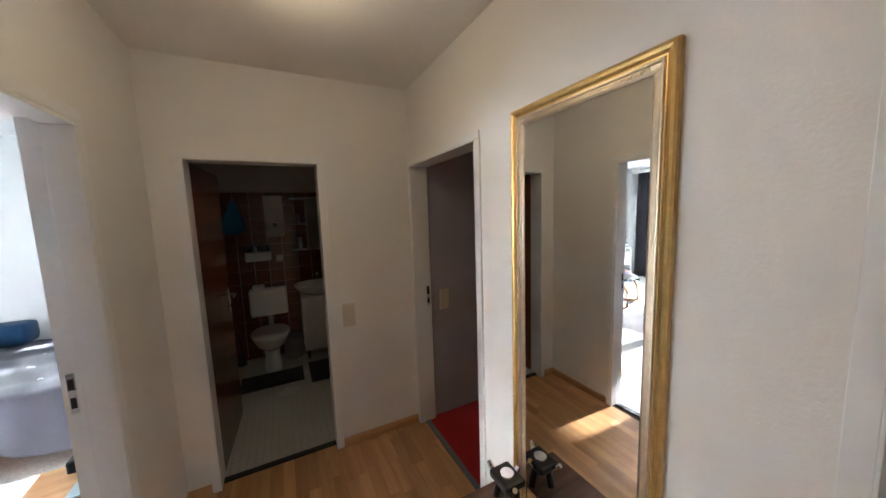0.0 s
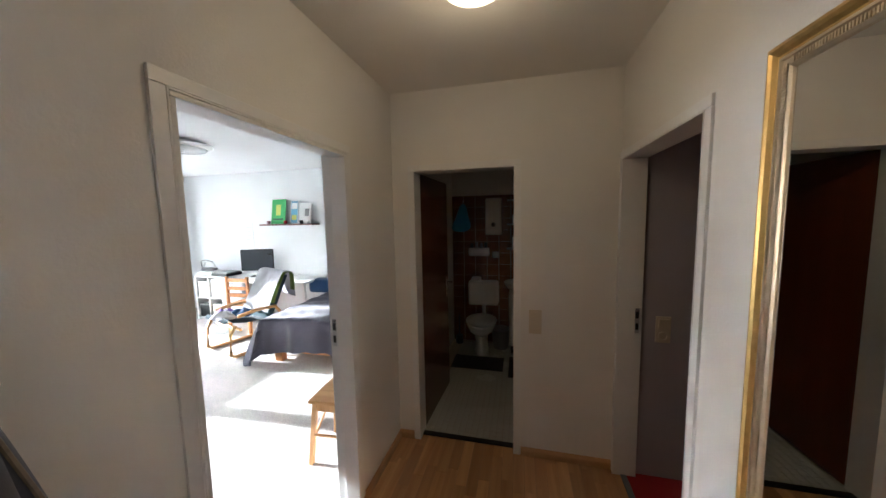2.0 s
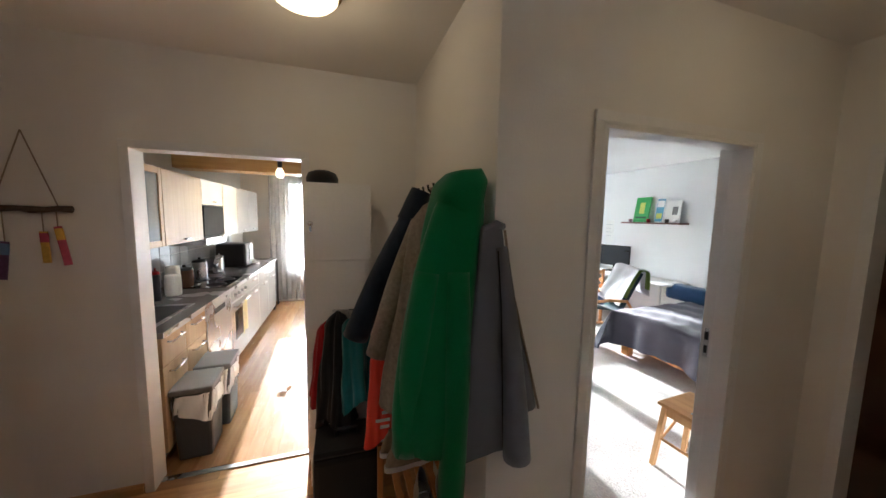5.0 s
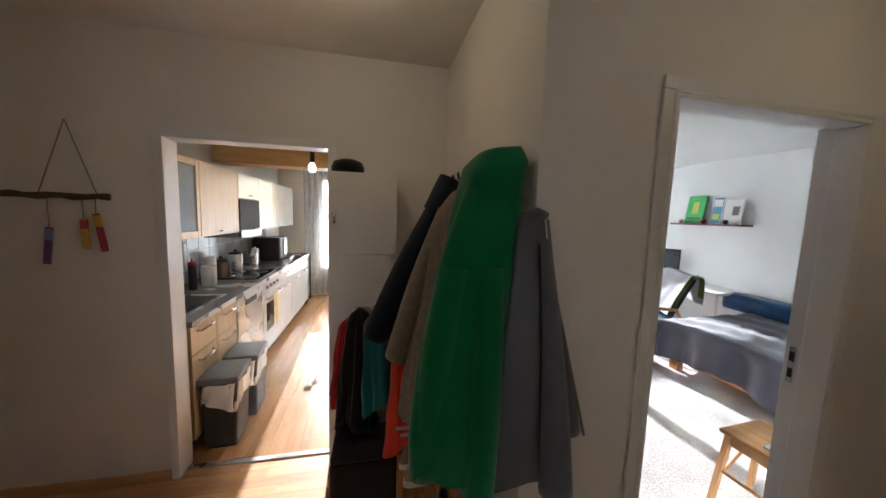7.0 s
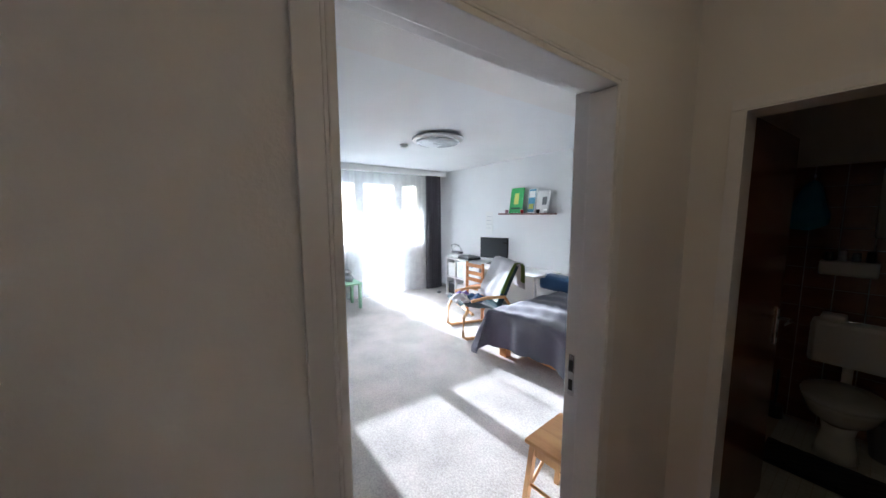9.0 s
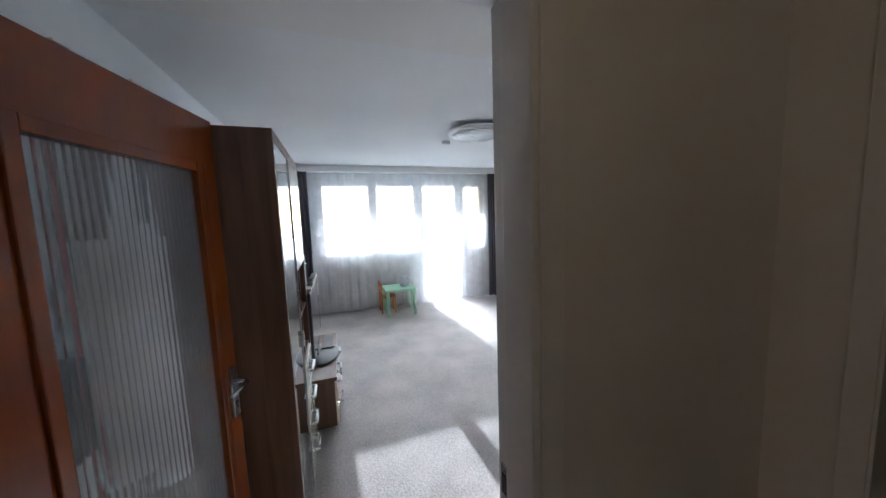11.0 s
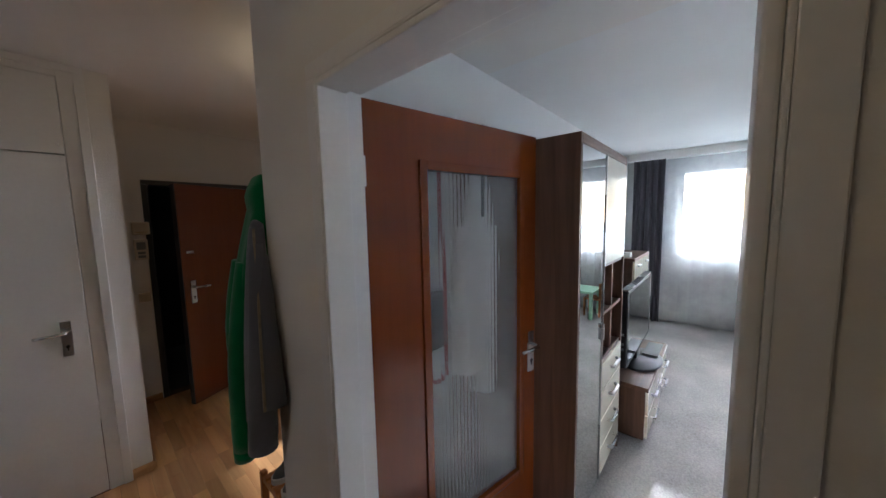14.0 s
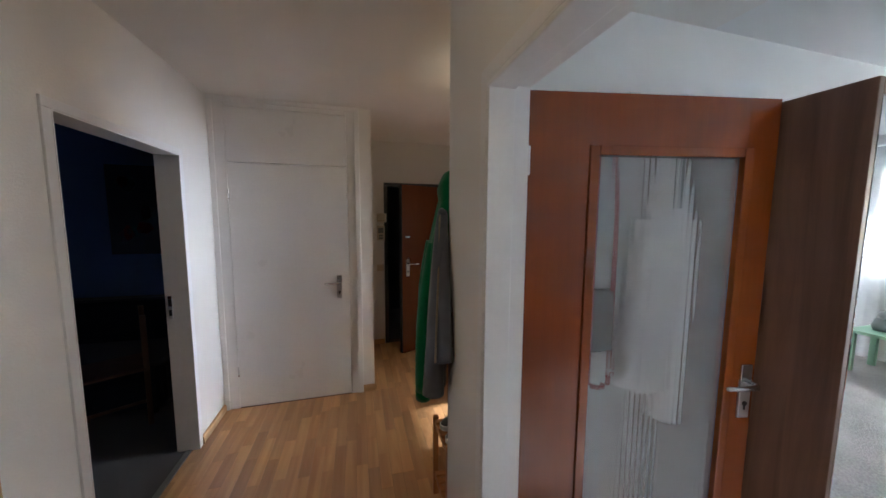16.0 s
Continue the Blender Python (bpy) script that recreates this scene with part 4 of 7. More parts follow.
part("seam", bm_sweep([(0.058, -1.905, 1.53), (0.068, -1.892, 1.35), (0.082, -1.885, 1.1), (0.087, -1.878, 0.88)], 0.0028, 6), M_BLACK_SOFT, grey, "dark zip seam", smooth=True)
beige = garment("beige_coat", "beige cotton coat hanging behind the green jacket", "coat", M_BEIGE, (-0.26, -2.0), (-0.24, -2.11), 1.71, 0.90, (0.06, 0.10), (0.09, 0.12), 5, 0.010, 12)
part("sleeve", sleeve("s", "", M_BEIGE, (-0.28, -2.07, 1.61), (-0.31, -2.24, 1.07), 0.045, 0.05, 11, bend=(0, -0.01, 0)), M_BEIGE, beige, smooth=True)
navy = garment("navy_jacket", "dark navy jacket with an upright collar on the coat rack", "jacket", M_NAVY, (-0.46, -2.0), (-0.44, -2.08), 1.73, 1.03, (0.05, 0.09), (0.07, 0.11), 4, 0.009, 15)
part("sleeve", sleeve("s", "", M_NAVY, (-0.47, -2.06, 1.65), (-0.50, -2.32, 1.08), 0.05, 0.06, 17, bend=(0, -0.01, 0)), M_NAVY, navy, smooth=True)
part("collar", sleeve("s", "", M_NAVY, (-0.46, -2.03, 1.75), (-0.47, -2.08, 1.61), 0.045, 0.06, 18), M_NAVY, navy, smooth=True)

# ---- alcove: white locker with things hung on its front ----
locker = thing("tall_cabinet", "tall white lacquered cabinet with a small lock knob", "cabinet", (-1.19, -2.39, 0))
part("lower_body", bm_box(0.001, 0.24, -0.175, 0.175, 0.002, 1.378, 0.001), M_WHITE, locker)
up = part("upper_body", bm_box(0.001, 0.25, -0.18, 0.18, 1.3785, 1.81, 0.001), M_WHITE, locker)
part("door", bm_box(0.2505, 0.268, -0.178, 0.178, 1.379, 1.808, 0.002), M_WHITE, locker)
part("door", bm_box(0.2405, 0.262, -0.174, 0.15, 0.06, 1.3775, 0.002), M_WHITE, locker)
part("lock_knob", bm_lathe([(0, 0), (0.012, 0), (0.009, 0.012), (0.014, 0.02), (0.008, 0.03), (0, 0.03)], seg=14), M_STEEL, locker, smooth=True).matrix_local = pose(0.269, -0.145, 1.585, 0, 90, 0)
part("key", bm_box(0.28, 0.286, -0.152, -0.138, 1.54, 1.57, 0.002), M_STEEL, locker)
hr = thing("hook_rail", "thin steel hook rail on the white cabinet", "hook rail", (-0.933, -2.34, 1.09))
part("rail", bm_cyl((0.02, -0.09, 0), (0.02, 0.12, 0), 0.005), M_STEEL, hr)
for y in (-0.08, 0.11):
    part("bracket", bm_cyl((0.0005, y, 0), (0.022, y, 0), 0.004), M_STEEL, hr)
for y in (-0.05, 0.0, 0.05):
    part("hook", bm_sweep([(0.02, y, 0.004), (0.03, y, -0.01), (0.028, y, -0.04), (0.04, y, -0.045)], 0.003, 6), M_STEEL, hr)
hat = thing("felt_hat", "dark felt hat lying on the white cabinet", "hat", (-1.03, -2.475, 1.811))
part("crown", bm_lathe([(0.0, 0.075), (0.04, 0.074), (0.075, 0.06), (0.088, 0.03), (0.085, 0.0), (0.0, 0.0)], seg=28, scale=(1.15, 1.0)), M_BLACK_SOFT, hat, smooth=True)
garment("black_rucksack_jacket", "crumpled black jacket hanging from the cabinet hooks", "jacket", M_BLACK_SOFT, (-0.86, -2.40), (-0.83, -2.42), 1.10, 0.47, (0.05, 0.06), (0.07, 0.09), 7, 0.022, 21, hem=0.06)
garment("red_cloth_bag", "dark red cloth bag hanging behind a black jacket", "bag", M_RED, (-0.885, -2.46), (-0.875, -2.49), 1.04, 0.60, (0.03, 0.04), (0.03, 0.06), 6, 0.014, 22, hem=0.05)
garment("teal_rucksack", "teal nylon rucksack hanging from the cabinet hooks", "bag", M_TEAL, (-0.80, -2.31), (-0.77, -2.30), 1.08, 0.62, (0.06, 0.07), (0.08, 0.085), 5, 0.02, 23, hem=0.05)
garment("pink_grey_shirt", "dusty pink sweatshirt hanging on the rack", "clothing", M_PINKGREY, (-0.66, -2.18), (-0.65, -2.20), 1.02, 0.55, (0.04, 0.03), (0.05, 0.05), 4, 0.012, 25)
bagx = garment("orange_shopping_bag", "bright orange-red folded shopping bag with pale print", "bag", M_ORANGE, (-0.62, -2.20), (-0.60, -2.20), 0.96, 0.50, (0.03, 0.04), (0.05, 0.075), 4, 0.013, 24)
for i, (y, z, L) in enumerate(((-2.17, 0.66, 0.05), (-2.19, 0.62, 0.07), (-2.18, 0.585, 0.045))):
    part("print", bm_box(-0.5475, -0.5455, y - L / 2, y + L / 2, z - 0.008, z + 0.008), M_PALE, bagx, "pale illegible print")

case = thing("rolling_case", "black soft suitcase with a telescopic handle", "suitcase", (-0.76, -2.36, 0))
part("body", bm_box(-0.13, 0.13, -0.17, 0.17, 0.03, 0.40, 0.03), M_BLACK_SOFT, case)
part("lid", bm_box(-0.125, 0.125, -0.165, 0.165, 0.4005, 0.43, 0.012), M_BLACK_SOFT, case)
for sy in (-0.13, 0.13):
    part("wheel", bm_cyl((-0.1, sy - 0.012, 0.025), (-0.1, sy + 0.012, 0.025), 0.024, 0.024, 18), M_BLACK, case)
part("foot", bm_box(0.08, 0.12, -0.12, 0.12, 0.0, 0.0295, 0.004), M_BLACK, case)
part("handle", bm_sweep([(0.0, -0.06, 0.42), (0.0, -0.055, 0.47), (0.0, 0.055, 0.47), (0.0, 0.06, 0.42)], 0.009, 8), M_BLACK, case, smooth=True)

srack = thing("shoe_rack", "slatted red-brown wooden shoe rack below the coats", "shoe rack", (-0.30, -2.06, 0))
for sx in (-0.28, 0.28):
    for sy in (-0.14, 0.13):
        part("post", bm_box(sx - 0.014, sx + 0.014, sy - 0.014, sy + 0.014, 0, 0.47, 0.003), M_PINE_DARK, srack)
    for z in (0.12, 0.43):
        part("crossbar", bm_box(sx - 0.010, sx + 0.010, -0.126, 0.116, z, z + 0.025, 0.002), M_PINE_DARK, srack)
for z in (0.1455, 0.4555):
    for k in range(5):
        y = -0.11 + 0.052 * k
        part("slat", bm_box(-0.29, 0.29, y, y + 0.03, z, z + 0.012, 0.002), M_PINE_DARK, srack)


def sneaker(loc, rz, upper, label):
    ob = thing("sneaker", label, "shoe", loc, rz, group="shoes on the rack")

    def foot(k, z0, z1, inset):
        def fn(u, v):
            a = 2 * math.pi * u
            y = 0.135 * math.sin(a)
            w = (0.043 if y > 0 else 0.034) - inset
            x = w * math.copysign(abs(math.cos(a)) ** 0.7, math.cos(a))
            return (x, y * (1 - inset * 3), z0 + (z1 - z0) * v)
        return fn
    s = bm_grid(28, 1, foot(0, 0.001, 0.024, 0.0), closed_u=True)
    bmesh.ops.contextual_create(s, geom=[e for e in s.edges if e.is_boundary and e.verts[0].co.z > 0.02])
    part("sole", s, M_PLASTIC_WHITE, ob, "white rubber sole", smooth=False)

    def up(u, v):
        a = 2 * math.pi * u
        y = 0.13 * math.sin(a)
        t = (y + 0.13) / 0.26
        h = 0.10 - 0.06 * t ** 1.4
        k = math.cos(v * math.pi / 2) ** 0.6 if v < 0.98 else 0.35
        w = (0.04 if y > 0 else 0.033) * (0.45 + 0.55 * k)
        return (w * math.cos(a), y * (0.55 + 0.45 * k), 0.0245 + h * v)
    part("upper", bm_grid(28, 8, up, closed_u=True), upper, ob, smooth=True)
    for i in range(4):
        y = 0.0 + 0.02 * i
        part("lace", bm_sweep([(-0.022, y, 0.088 - 0.010 * i), (0, y + 0.004, 0.099 - 0.011 * i), (0.022, y, 0.088 - 0.010 * i)], 0.003, 6), M_PALE, ob)
    return ob


sneaker((-0.42, -2.07, 0.468), 10, M_BEIGE, "beige running shoe with a white sole on the rack")
sneaker((-0.52, -2.08, 0.468), 12, M_BEIGE, "beige running shoe with a white sole on the rack")
sneaker((-0.15, -2.08, 0.468), -95, M_PLASTIC_GREY, "grey trainer with a white sole on the rack")
sneaker((-0.15, -1.98, 0.468), -92, M_PLASTIC_GREY, "grey trainer with a white sole on the rack")

# ---- living room: window wall ----
def casement(name, y0, y1, z0, z1, x, label, handle_y=None):
    ob = tagged(new(name), label, kind="structure")
    f = 0.072
    part("window_frame", bm_box(x - 0.03, x + 0.03, y0, y0 + f, z0, z1, 0.006), M_WHITE, ob)
    part("window_frame", bm_box(x - 0.03, x + 0.03, y1 - f, y1, z0, z1, 0.006), M_WHITE, ob)
    part("window_frame", bm_box(x - 0.03, x + 0.03, y0 + f, y1 - f, z1 - f, z1, 0.006), M_WHITE, ob)
    part("window_frame", bm_box(x - 0.03, x + 0.03, y0 + f, y1 - f, z0, z0 + 0.035, 0.006), M_WHITE, ob)
    p = part("pane", bm_box(x - 0.004, x + 0.004, y0 + f - 0.005, y1 - f + 0.005, z0 + 0.03, z1 - f + 0.005), M_GLASS, ob)
    p.visible_shadow = False
    if handle_y is not None:
        part("handle", bm_box(x + 0.0305, x + 0.05, handle_y - 0.012, handle_y + 0.012, (z0 + z1) / 2 - 0.06, (z0 + z1) / 2 + 0.06, 0.006), M_PLASTIC_WHITE, ob)
    return ob


WX = -5.39
casement("window_1", -1.14, -0.231, 1.02, 2.27, WX, "white-framed casement window", -0.27)
casement("window_2", -0.23, 0.59, 1.02, 2.27, WX, "white-framed casement window", -0.19)
casement("balcony_door", 0.62, 1.42, 0.06, 2.27, WX, "white-framed glazed balcony door", 0.66)
casement("window_3", 1.45, 1.95, 1.02, 2.27, WX, "narrow white-framed window beside the balcony door")
structure("window_sill", bm_box(-5.42, -5.285, -1.2, 0.6, 0.985, 1.018, 0.006), M_WHITE, "white window sill")

radiator = thing("radiator", "white flat panel radiator below the window", "radiator", (-5.3, -0.3, 0))
part("panel", bm_box(0.03, 0.09, -0.7, 0.7, 0.16, 0.78, 0.008), M_PLASTIC_WHITE, radiator)
rb = bmesh.new()
for i in range(27):
    y = -0.66 + 0.05 * i
    bm_box(0.0905, 0.096, y, y + 0.02, 0.20, 0.74, 0.002, rb)
part("ribs", rb, M_PLASTIC_WHITE, radiator)
part("pipe", bm_cyl((0.05, 0.65, 0.0), (0.05, 0.65, 0.159), 0.011), M_PLASTIC_WHITE, radiator)
part("bracket", bm_box(0.0005, 0.0295, -0.5, -0.46, 0.3, 0.7), M_PLASTIC_WHITE, radiator)
part("bracket", bm_box(0.0005, 0.0295, 0.46, 0.5, 0.3, 0.7), M_PLASTIC_WHITE, radiator)

rail = thing("curtain_rail", "white ceiling curtain rail along the window wall", "curtain rail", (-5.12, 0.25, CEIL))
part("track", bm_box(-0.06, 0.05, -2.02, 2.18, -0.105, -0.0005, 0.004), M_PLASTIC_WHITE, rail)


def curtain(name, y0, y1, x, material, label, waves, amp, z0=0.025, z1=2.392, seed=3, group=""):
    rng = random.Random(seed)
    ph = [rng.uniform(0, 6.28) for _ in range(4)]
    n = max(40, waves * 12)

    def fn(u, v):
        w = amp * (0.65 + 0.35 * v) * (math.sin(2 * math.pi * waves * u + ph[0] + 0.5 * math.sin(5 * u + ph[2])) + 0.35 * math.sin(2 * math.pi * waves * 2.3 * u + ph[1] + v))
        return (x + w, y0 + (y1 - y0) * u + 0.012 * v * math.sin(9 * u + ph[3]), z1 + (z0 - z1) * v + 0.008 * math.sin(18 * u + ph[2]) * v)
    return solo(name, bm_grid(n, 10, fn), material, label, "curtain", group, smooth=True)


curtain("grey_curtain", -1.66, -1.27, -5.08, M_CURTAIN, "heavy dark grey floor-length curtain gathered in folds", 4, 0.03, group="dark curtains", seed=4)
curtain("grey_curtain", 1.92, 2.28, -5.08, M_CURTAIN, "heavy dark grey floor-length curtain gathered in folds", 7, 0.03, group="dark curtains", seed=5)
for y0, y1, s in ((-1.4, 0.36, 6), (0.3, 1.98, 8)):
    curtain("sheer_curtain", y0, y1, -5.19 + (0.02 if s == 8 else 0), M_SHEER, "white translucent net curtain hanging to the floor", 11, 0.005, group="net curtains", seed=s)

# ---- living room: ceiling lamp, detector ----
disc = thing("led_ceiling_lamp", "flat round white ceiling lamp with a stepped rim", "ceiling lamp", (-2.62, 0.53, CEIL))
part("base", bm_lathe([(0, -0.001), (0.2, -0.001), (0.2, -0.03), (0, -0.03)], seg=40), M_PLASTIC_WHITE, disc)
part("rim", bm_lathe([(0.20, -0.0305), (0.295, -0.034), (0.30, -0.045), (0.29, -0.06), (0.25, -0.066), (0.2, -0.067)], seg=56), M_PLASTIC_WHITE, disc, smooth=True)
part("diffuser", bm_lathe([(0.2495, -0.0675), (0.235, -0.085), (0.15, -0.098), (0.0, -0.102)], seg=56), plain("opal_acrylic", (0.74, 0.77, 0.80), 0.25, vary=0.02, relief=0), disc, "cloudy opal dome", smooth=True)
smoke = thing("smoke_detector", "small round white smoke detector on the ceiling", "smoke detector", (-3.24, 0.42, CEIL))
part("base", bm_lathe([(0, -0.001), (0.05, -0.001), (0.052, -0.02), (0.045, -0.036), (0, -0.038)], seg=24), M_PLASTIC_WHITE, smoke, smooth=True)

# ---- living room: wall unit along the south wall ----
WF = -1.128
ward = thing("display_cabinet", "tall walnut wall unit with mirror door, cream doors and drawers", "cabinet", (-1.012, WF, 0))
D, CW, CS, CT = -0.64, -0.90, -0.415, 1.98
part("side_panel", bm_box(-0.022, 0, D, 0.0, 0.003, CT, 0.002), M_WALNUT, ward)
part("side_panel", bm_box(CW, CW + 0.022, D, 0.0, 0.003, CT, 0.002), M_WALNUT, ward)
part("divider", bm_box(CS - 0.009, CS + 0.009, D, -0.022, 0.07, 1.935, 0.001), M_WALNUT, ward)
part("top_panel", bm_box(CW + 0.0225, -0.0225, D, 0.0, 1.935, CT, 0.002), M_WALNUT_X, ward)
part("plinth", bm_box(CW + 0.0225, -0.0225, D, -0.03, 0.003, 0.069, 0.001), M_WALNUT_X, ward)
part("back_panel", bm_box(CW + 0.0225, -0.0225, D, D + 0.01, 0.07, 1.934), M_WALNUT, ward)
md = part("mirror_door", bm_box(CS + 0.004, -0.026, -0.018, 0.0, 0.075, 1.93, 0.002), M_SMOKED, ward, "tall reflecting glass door")
part("edge_strip", bm_box(CS - 0.004, CS + 0.0035, -0.02, 0.005, 0.075, 1.93), M_STEEL, ward)
part("handle", bm_box(CS + 0.012, CS + 0.024, 0.0005, 0.016, 0.93, 1.02, 0.003), M_STEEL, md)
part("cream_door", bm_box(CW + 0.026, CS - 0.005, -0.018, 0.002, 1.345, 1.93, 0.003), M_CREAM, ward, "glossy cream upper door")
for z in (1.045, 1.325, 0.775):
    part("shelf", bm_box(CW + 0.0225, CS - 0.0095, D + 0.011, -0.01, z, z + 0.018, 0.001), M_WALNUT_X, ward)
part("upright", bm_box(CW + 0.235, CW + 0.251, D + 0.011, -0.012, 1.0635, 1.3245, 0.001), M_WALNUT, ward)
part("upright", bm_box(CW + 0.235, CW + 0.251, D + 0.011, -0.012, 0.7935, 1.0445, 0.001), M_WALNUT, ward)
for k in range(4):
    z = 0.08 + 0.174 * k
    dr = part("drawer", bm_box(CW + 0.026, CS - 0.005, -0.018, 0.002, z, z + 0.169, 0.003), M_CREAM, ward, "cream drawer front")
    part("handle", bm_sweep([(-0.745, 0.002, z + 0.10), (-0.74, 0.026, z + 0.098), (-0.60, 0.026, z + 0.098), (-0.595, 0.002, z + 0.10)], 0.009, 8), M_STEEL, dr, smooth=True)
M_YELLOW = plain("yellow_card", (0.62, 0.42, 0.05), 0.5)
for x, zz, h, c, lab in ((-0.80, 1.0635, 0.19, M_BEIGE, "small beige box on a wall unit shelf"), (-0.58, 1.0635, 0.16, M_PLASTIC_WHITE, "small white box on a wall unit shelf"), (-0.545, 1.0635, 0.20, M_YELLOW, "small yellow packet on a wall unit shelf"), (-0.80, 0.7935, 0.2, M_BLUE_CLOTH, "dark blue box on a wall unit shelf"), (-0.57, 0.7935, 0.17, M_BLUE_CLOTH, "dark blue box on a wall unit shelf"), (-0.51, 0.7935, 0.05, M_PALE, "pale stack of papers on a wall unit shelf")):
    o = thing("storage_box", lab, "box", (-1.012 + x, WF - 0.2, zz))
    part("body", bm_box(-0.025, 0.025, -0.08, 0.1, 0.0005, h - 0.012, 0.004), c, o)
    part("lid", bm_box(-0.026, 0.026, -0.081, 0.101, h - 0.0115, h, 0.003), c, o)

low = thing("tv_lowboard", "walnut lowboard with two cream drawers carrying the television", "lowboard", (-2.04, -0.975, 0))
part("carcass", bm_box(-1.0, 0, -0.62, -0.02, 0.025, 0.385, 0.003), M_WALNUT, low)
part("top", bm_box(-1.005, 0.005, -0.63, 0.0, 0.3855, 0.417, 0.003), M_WALNUT_X, low)
part("plinth", bm_box(-0.97, -0.03, -0.58, -0.06, 0.003, 0.0245), M_BLACK, low)
for zz in (0.04, 0.212):
    dr = part("drawer", bm_box(-0.99, -0.01, -0.0195, 0.0, zz, zz + 0.165, 0.003), M_CREAM, low, "cream drawer front")
    for hx in (-0.22, -0.78):
        part("handle", bm_sweep([(hx - 0.08, 0.0, zz + 0.10), (hx - 0.075, 0.028, zz + 0.10), (hx + 0.075, 0.028, zz + 0.10), (hx + 0.08, 0.0, zz + 0.10)], 0.009, 8), M_STEEL, dr, smooth=True)
tv = thing("television", "flat black television standing on the lowboard, screen off", "television", (-2.52, -1.13, 0.418), 0)
part("foot", bm_lathe([(0.0, 0.0), (0.2, 0.0), (0.205, 0.006), (0.19, 0.016), (0.05, 0.022), (0.0, 0.022)], (0, 0.03, 0), 40, scale=(1.25, 0.75)), M_BLACK, tv, "glossy oval foot", smooth=True)
part("neck", bm_box(-0.06, 0.06, -0.03, 0.01, 0.0225, 0.09, 0.004), M_BLACK, tv)
part("casing", bm_box(-0.47, 0.47, -0.035, 0.012, 0.0905, 0.66, 0.008), M_BLACK, tv)
part("rear_housing", bm_box(-0.40, 0.40, -0.085, -0.0355, 0.13, 0.60, 0.02), M_BLACK, tv)
part("screen", bm_box(-0.45, 0.45, 0.0125, 0.0145, 0.115, 0.64, 0.0005), plain("dark_screen", (0.008, 0.009, 0.011), 0.05, vary=0.05, relief=0, coat=0.8), tv, "dark glossy screen")
part("bezel_strip", bm_box(-0.47, 0.47, -0.033, 0.0135, 0.6605, 0.670, 0.002), M_STEEL, tv, "silver bezel edge")
part("bezel_strip", bm_box(-0.4705, -0.4565, 0.0122, 0.0165, 0.095, 0.655, 0.001), M_STEEL, tv, "silver bezel edge")
for z in (0.22, 0.26, 0.33):
    part("port", bm_box(0.4702, 0.472, -0.028, -0.008, z, z + 0.02), M_PLASTIC_GREY, tv)
solo("laptop", bm_box(-2.90, -2.58, -1.10, -0.99, 0.4415, 0.452, 0.004), M_BLACK, "closed flat black laptop lying on the lowboard", "laptop")

tall2 = thing("tall_chest", "walnut chest of drawers with cream fronts beside the window", "cabinet", (-3.40, -1.32, 0))
part("carcass", bm_box(-0.9, 0, -0.46, -0.02, 0.003, 1.115, 0.003), M_WALNUT, tall2)
part("top", bm_box(-0.905, 0.005, -0.465, 0.0, 1.1155, 1.147, 0.003), M_WALNUT_X, tall2)
for sx in (-0.89, -0.447):
    for k in range(3):
        z = 0.06 + 0.352 * k
        d = part("door", bm_box(sx, sx + 0.438, -0.0195, 0.0, z, z + 0.347, 0.003), M_CREAM, tall2, "cream front")
        part("handle", bm_box(sx + 0.15, sx + 0.29, 0.0005, 0.025, z + 0.28, z + 0.295, 0.003), M_STEEL, d)
solo("photo_frame", bm_box(-3.58, -3.48, -1.46, -1.38, 1.1475, 1.20, 0.006), M_PLASTIC_WHITE, "small white box standing on the chest", "box")

# ---- living room: children's table ----
ct = thing("children_table", "small square mint-green children's table", "table", (-4.83, 0.06, 0.003))
part("tabletop", bm_box(-0.24, 0.24, -0.255, 0.255, 0.41, 0.445, 0.006), M_MINT, ct)
for sx in (-0.205, 0.205):
    for sy in (-0.22, 0.22):
        part("leg", bm_box(sx - 0.024, sx + 0.024, sy - 0.024, sy + 0.024, 0, 0.4095, 0.004), M_MINT, ct)


def small_chair(loc, rz, label):
    ob = thing("children_chair", label, "chair", loc, rz)
    part("seat", bm_box(-0.14, 0.14, -0.13, 0.13, 0.27, 0.29, 0.005), M_PINE_DARK, ob)
    for sx in (-0.12, 0.12):
        part("leg", bm_box(sx - 0.014, sx + 0.014, 0.10, 0.128, 0, 0.2695, 0.003), M_PINE_DARK, ob)
        part("back_post", bm_box(sx - 0.014, sx + 0.014, -0.128, -0.10, 0, 0.2695, 0.003), M_PINE_DARK, ob)
        part("back_post", bm_box(sx - 0.014, sx + 0.014, -0.129, -0.101, 0.2905, 0.54, 0.003), M_PINE_DARK, ob)
    for z in (0.36, 0.47):
        part("back_slat", bm_box(-0.1055, 0.1055, -0.124, -0.106, z, z + 0.06, 0.003), M_PINE_DARK, ob)
    return ob


small_chair((-4.95, -0.12, 0.003), 0, "small brown wooden children's chair at the mint table")
toy = thing("plush_toy", "white plush toy sitting on the mint table", "toy", (-4.83, 0.16, 0.4485))
part("body", bm_lathe([(0.0, 0.0), (0.07, 0.005), (0.085, 0.05), (0.06, 0.11), (0.0, 0.13)], seg=20), M_PALE, toy, smooth=True)
part("head", bm_lathe([(0.0, 0.12), (0.05, 0.135), (0.055, 0.17), (0.03, 0.2), (0.0, 0.205)], seg=18), M_PALE, toy, smooth=True)

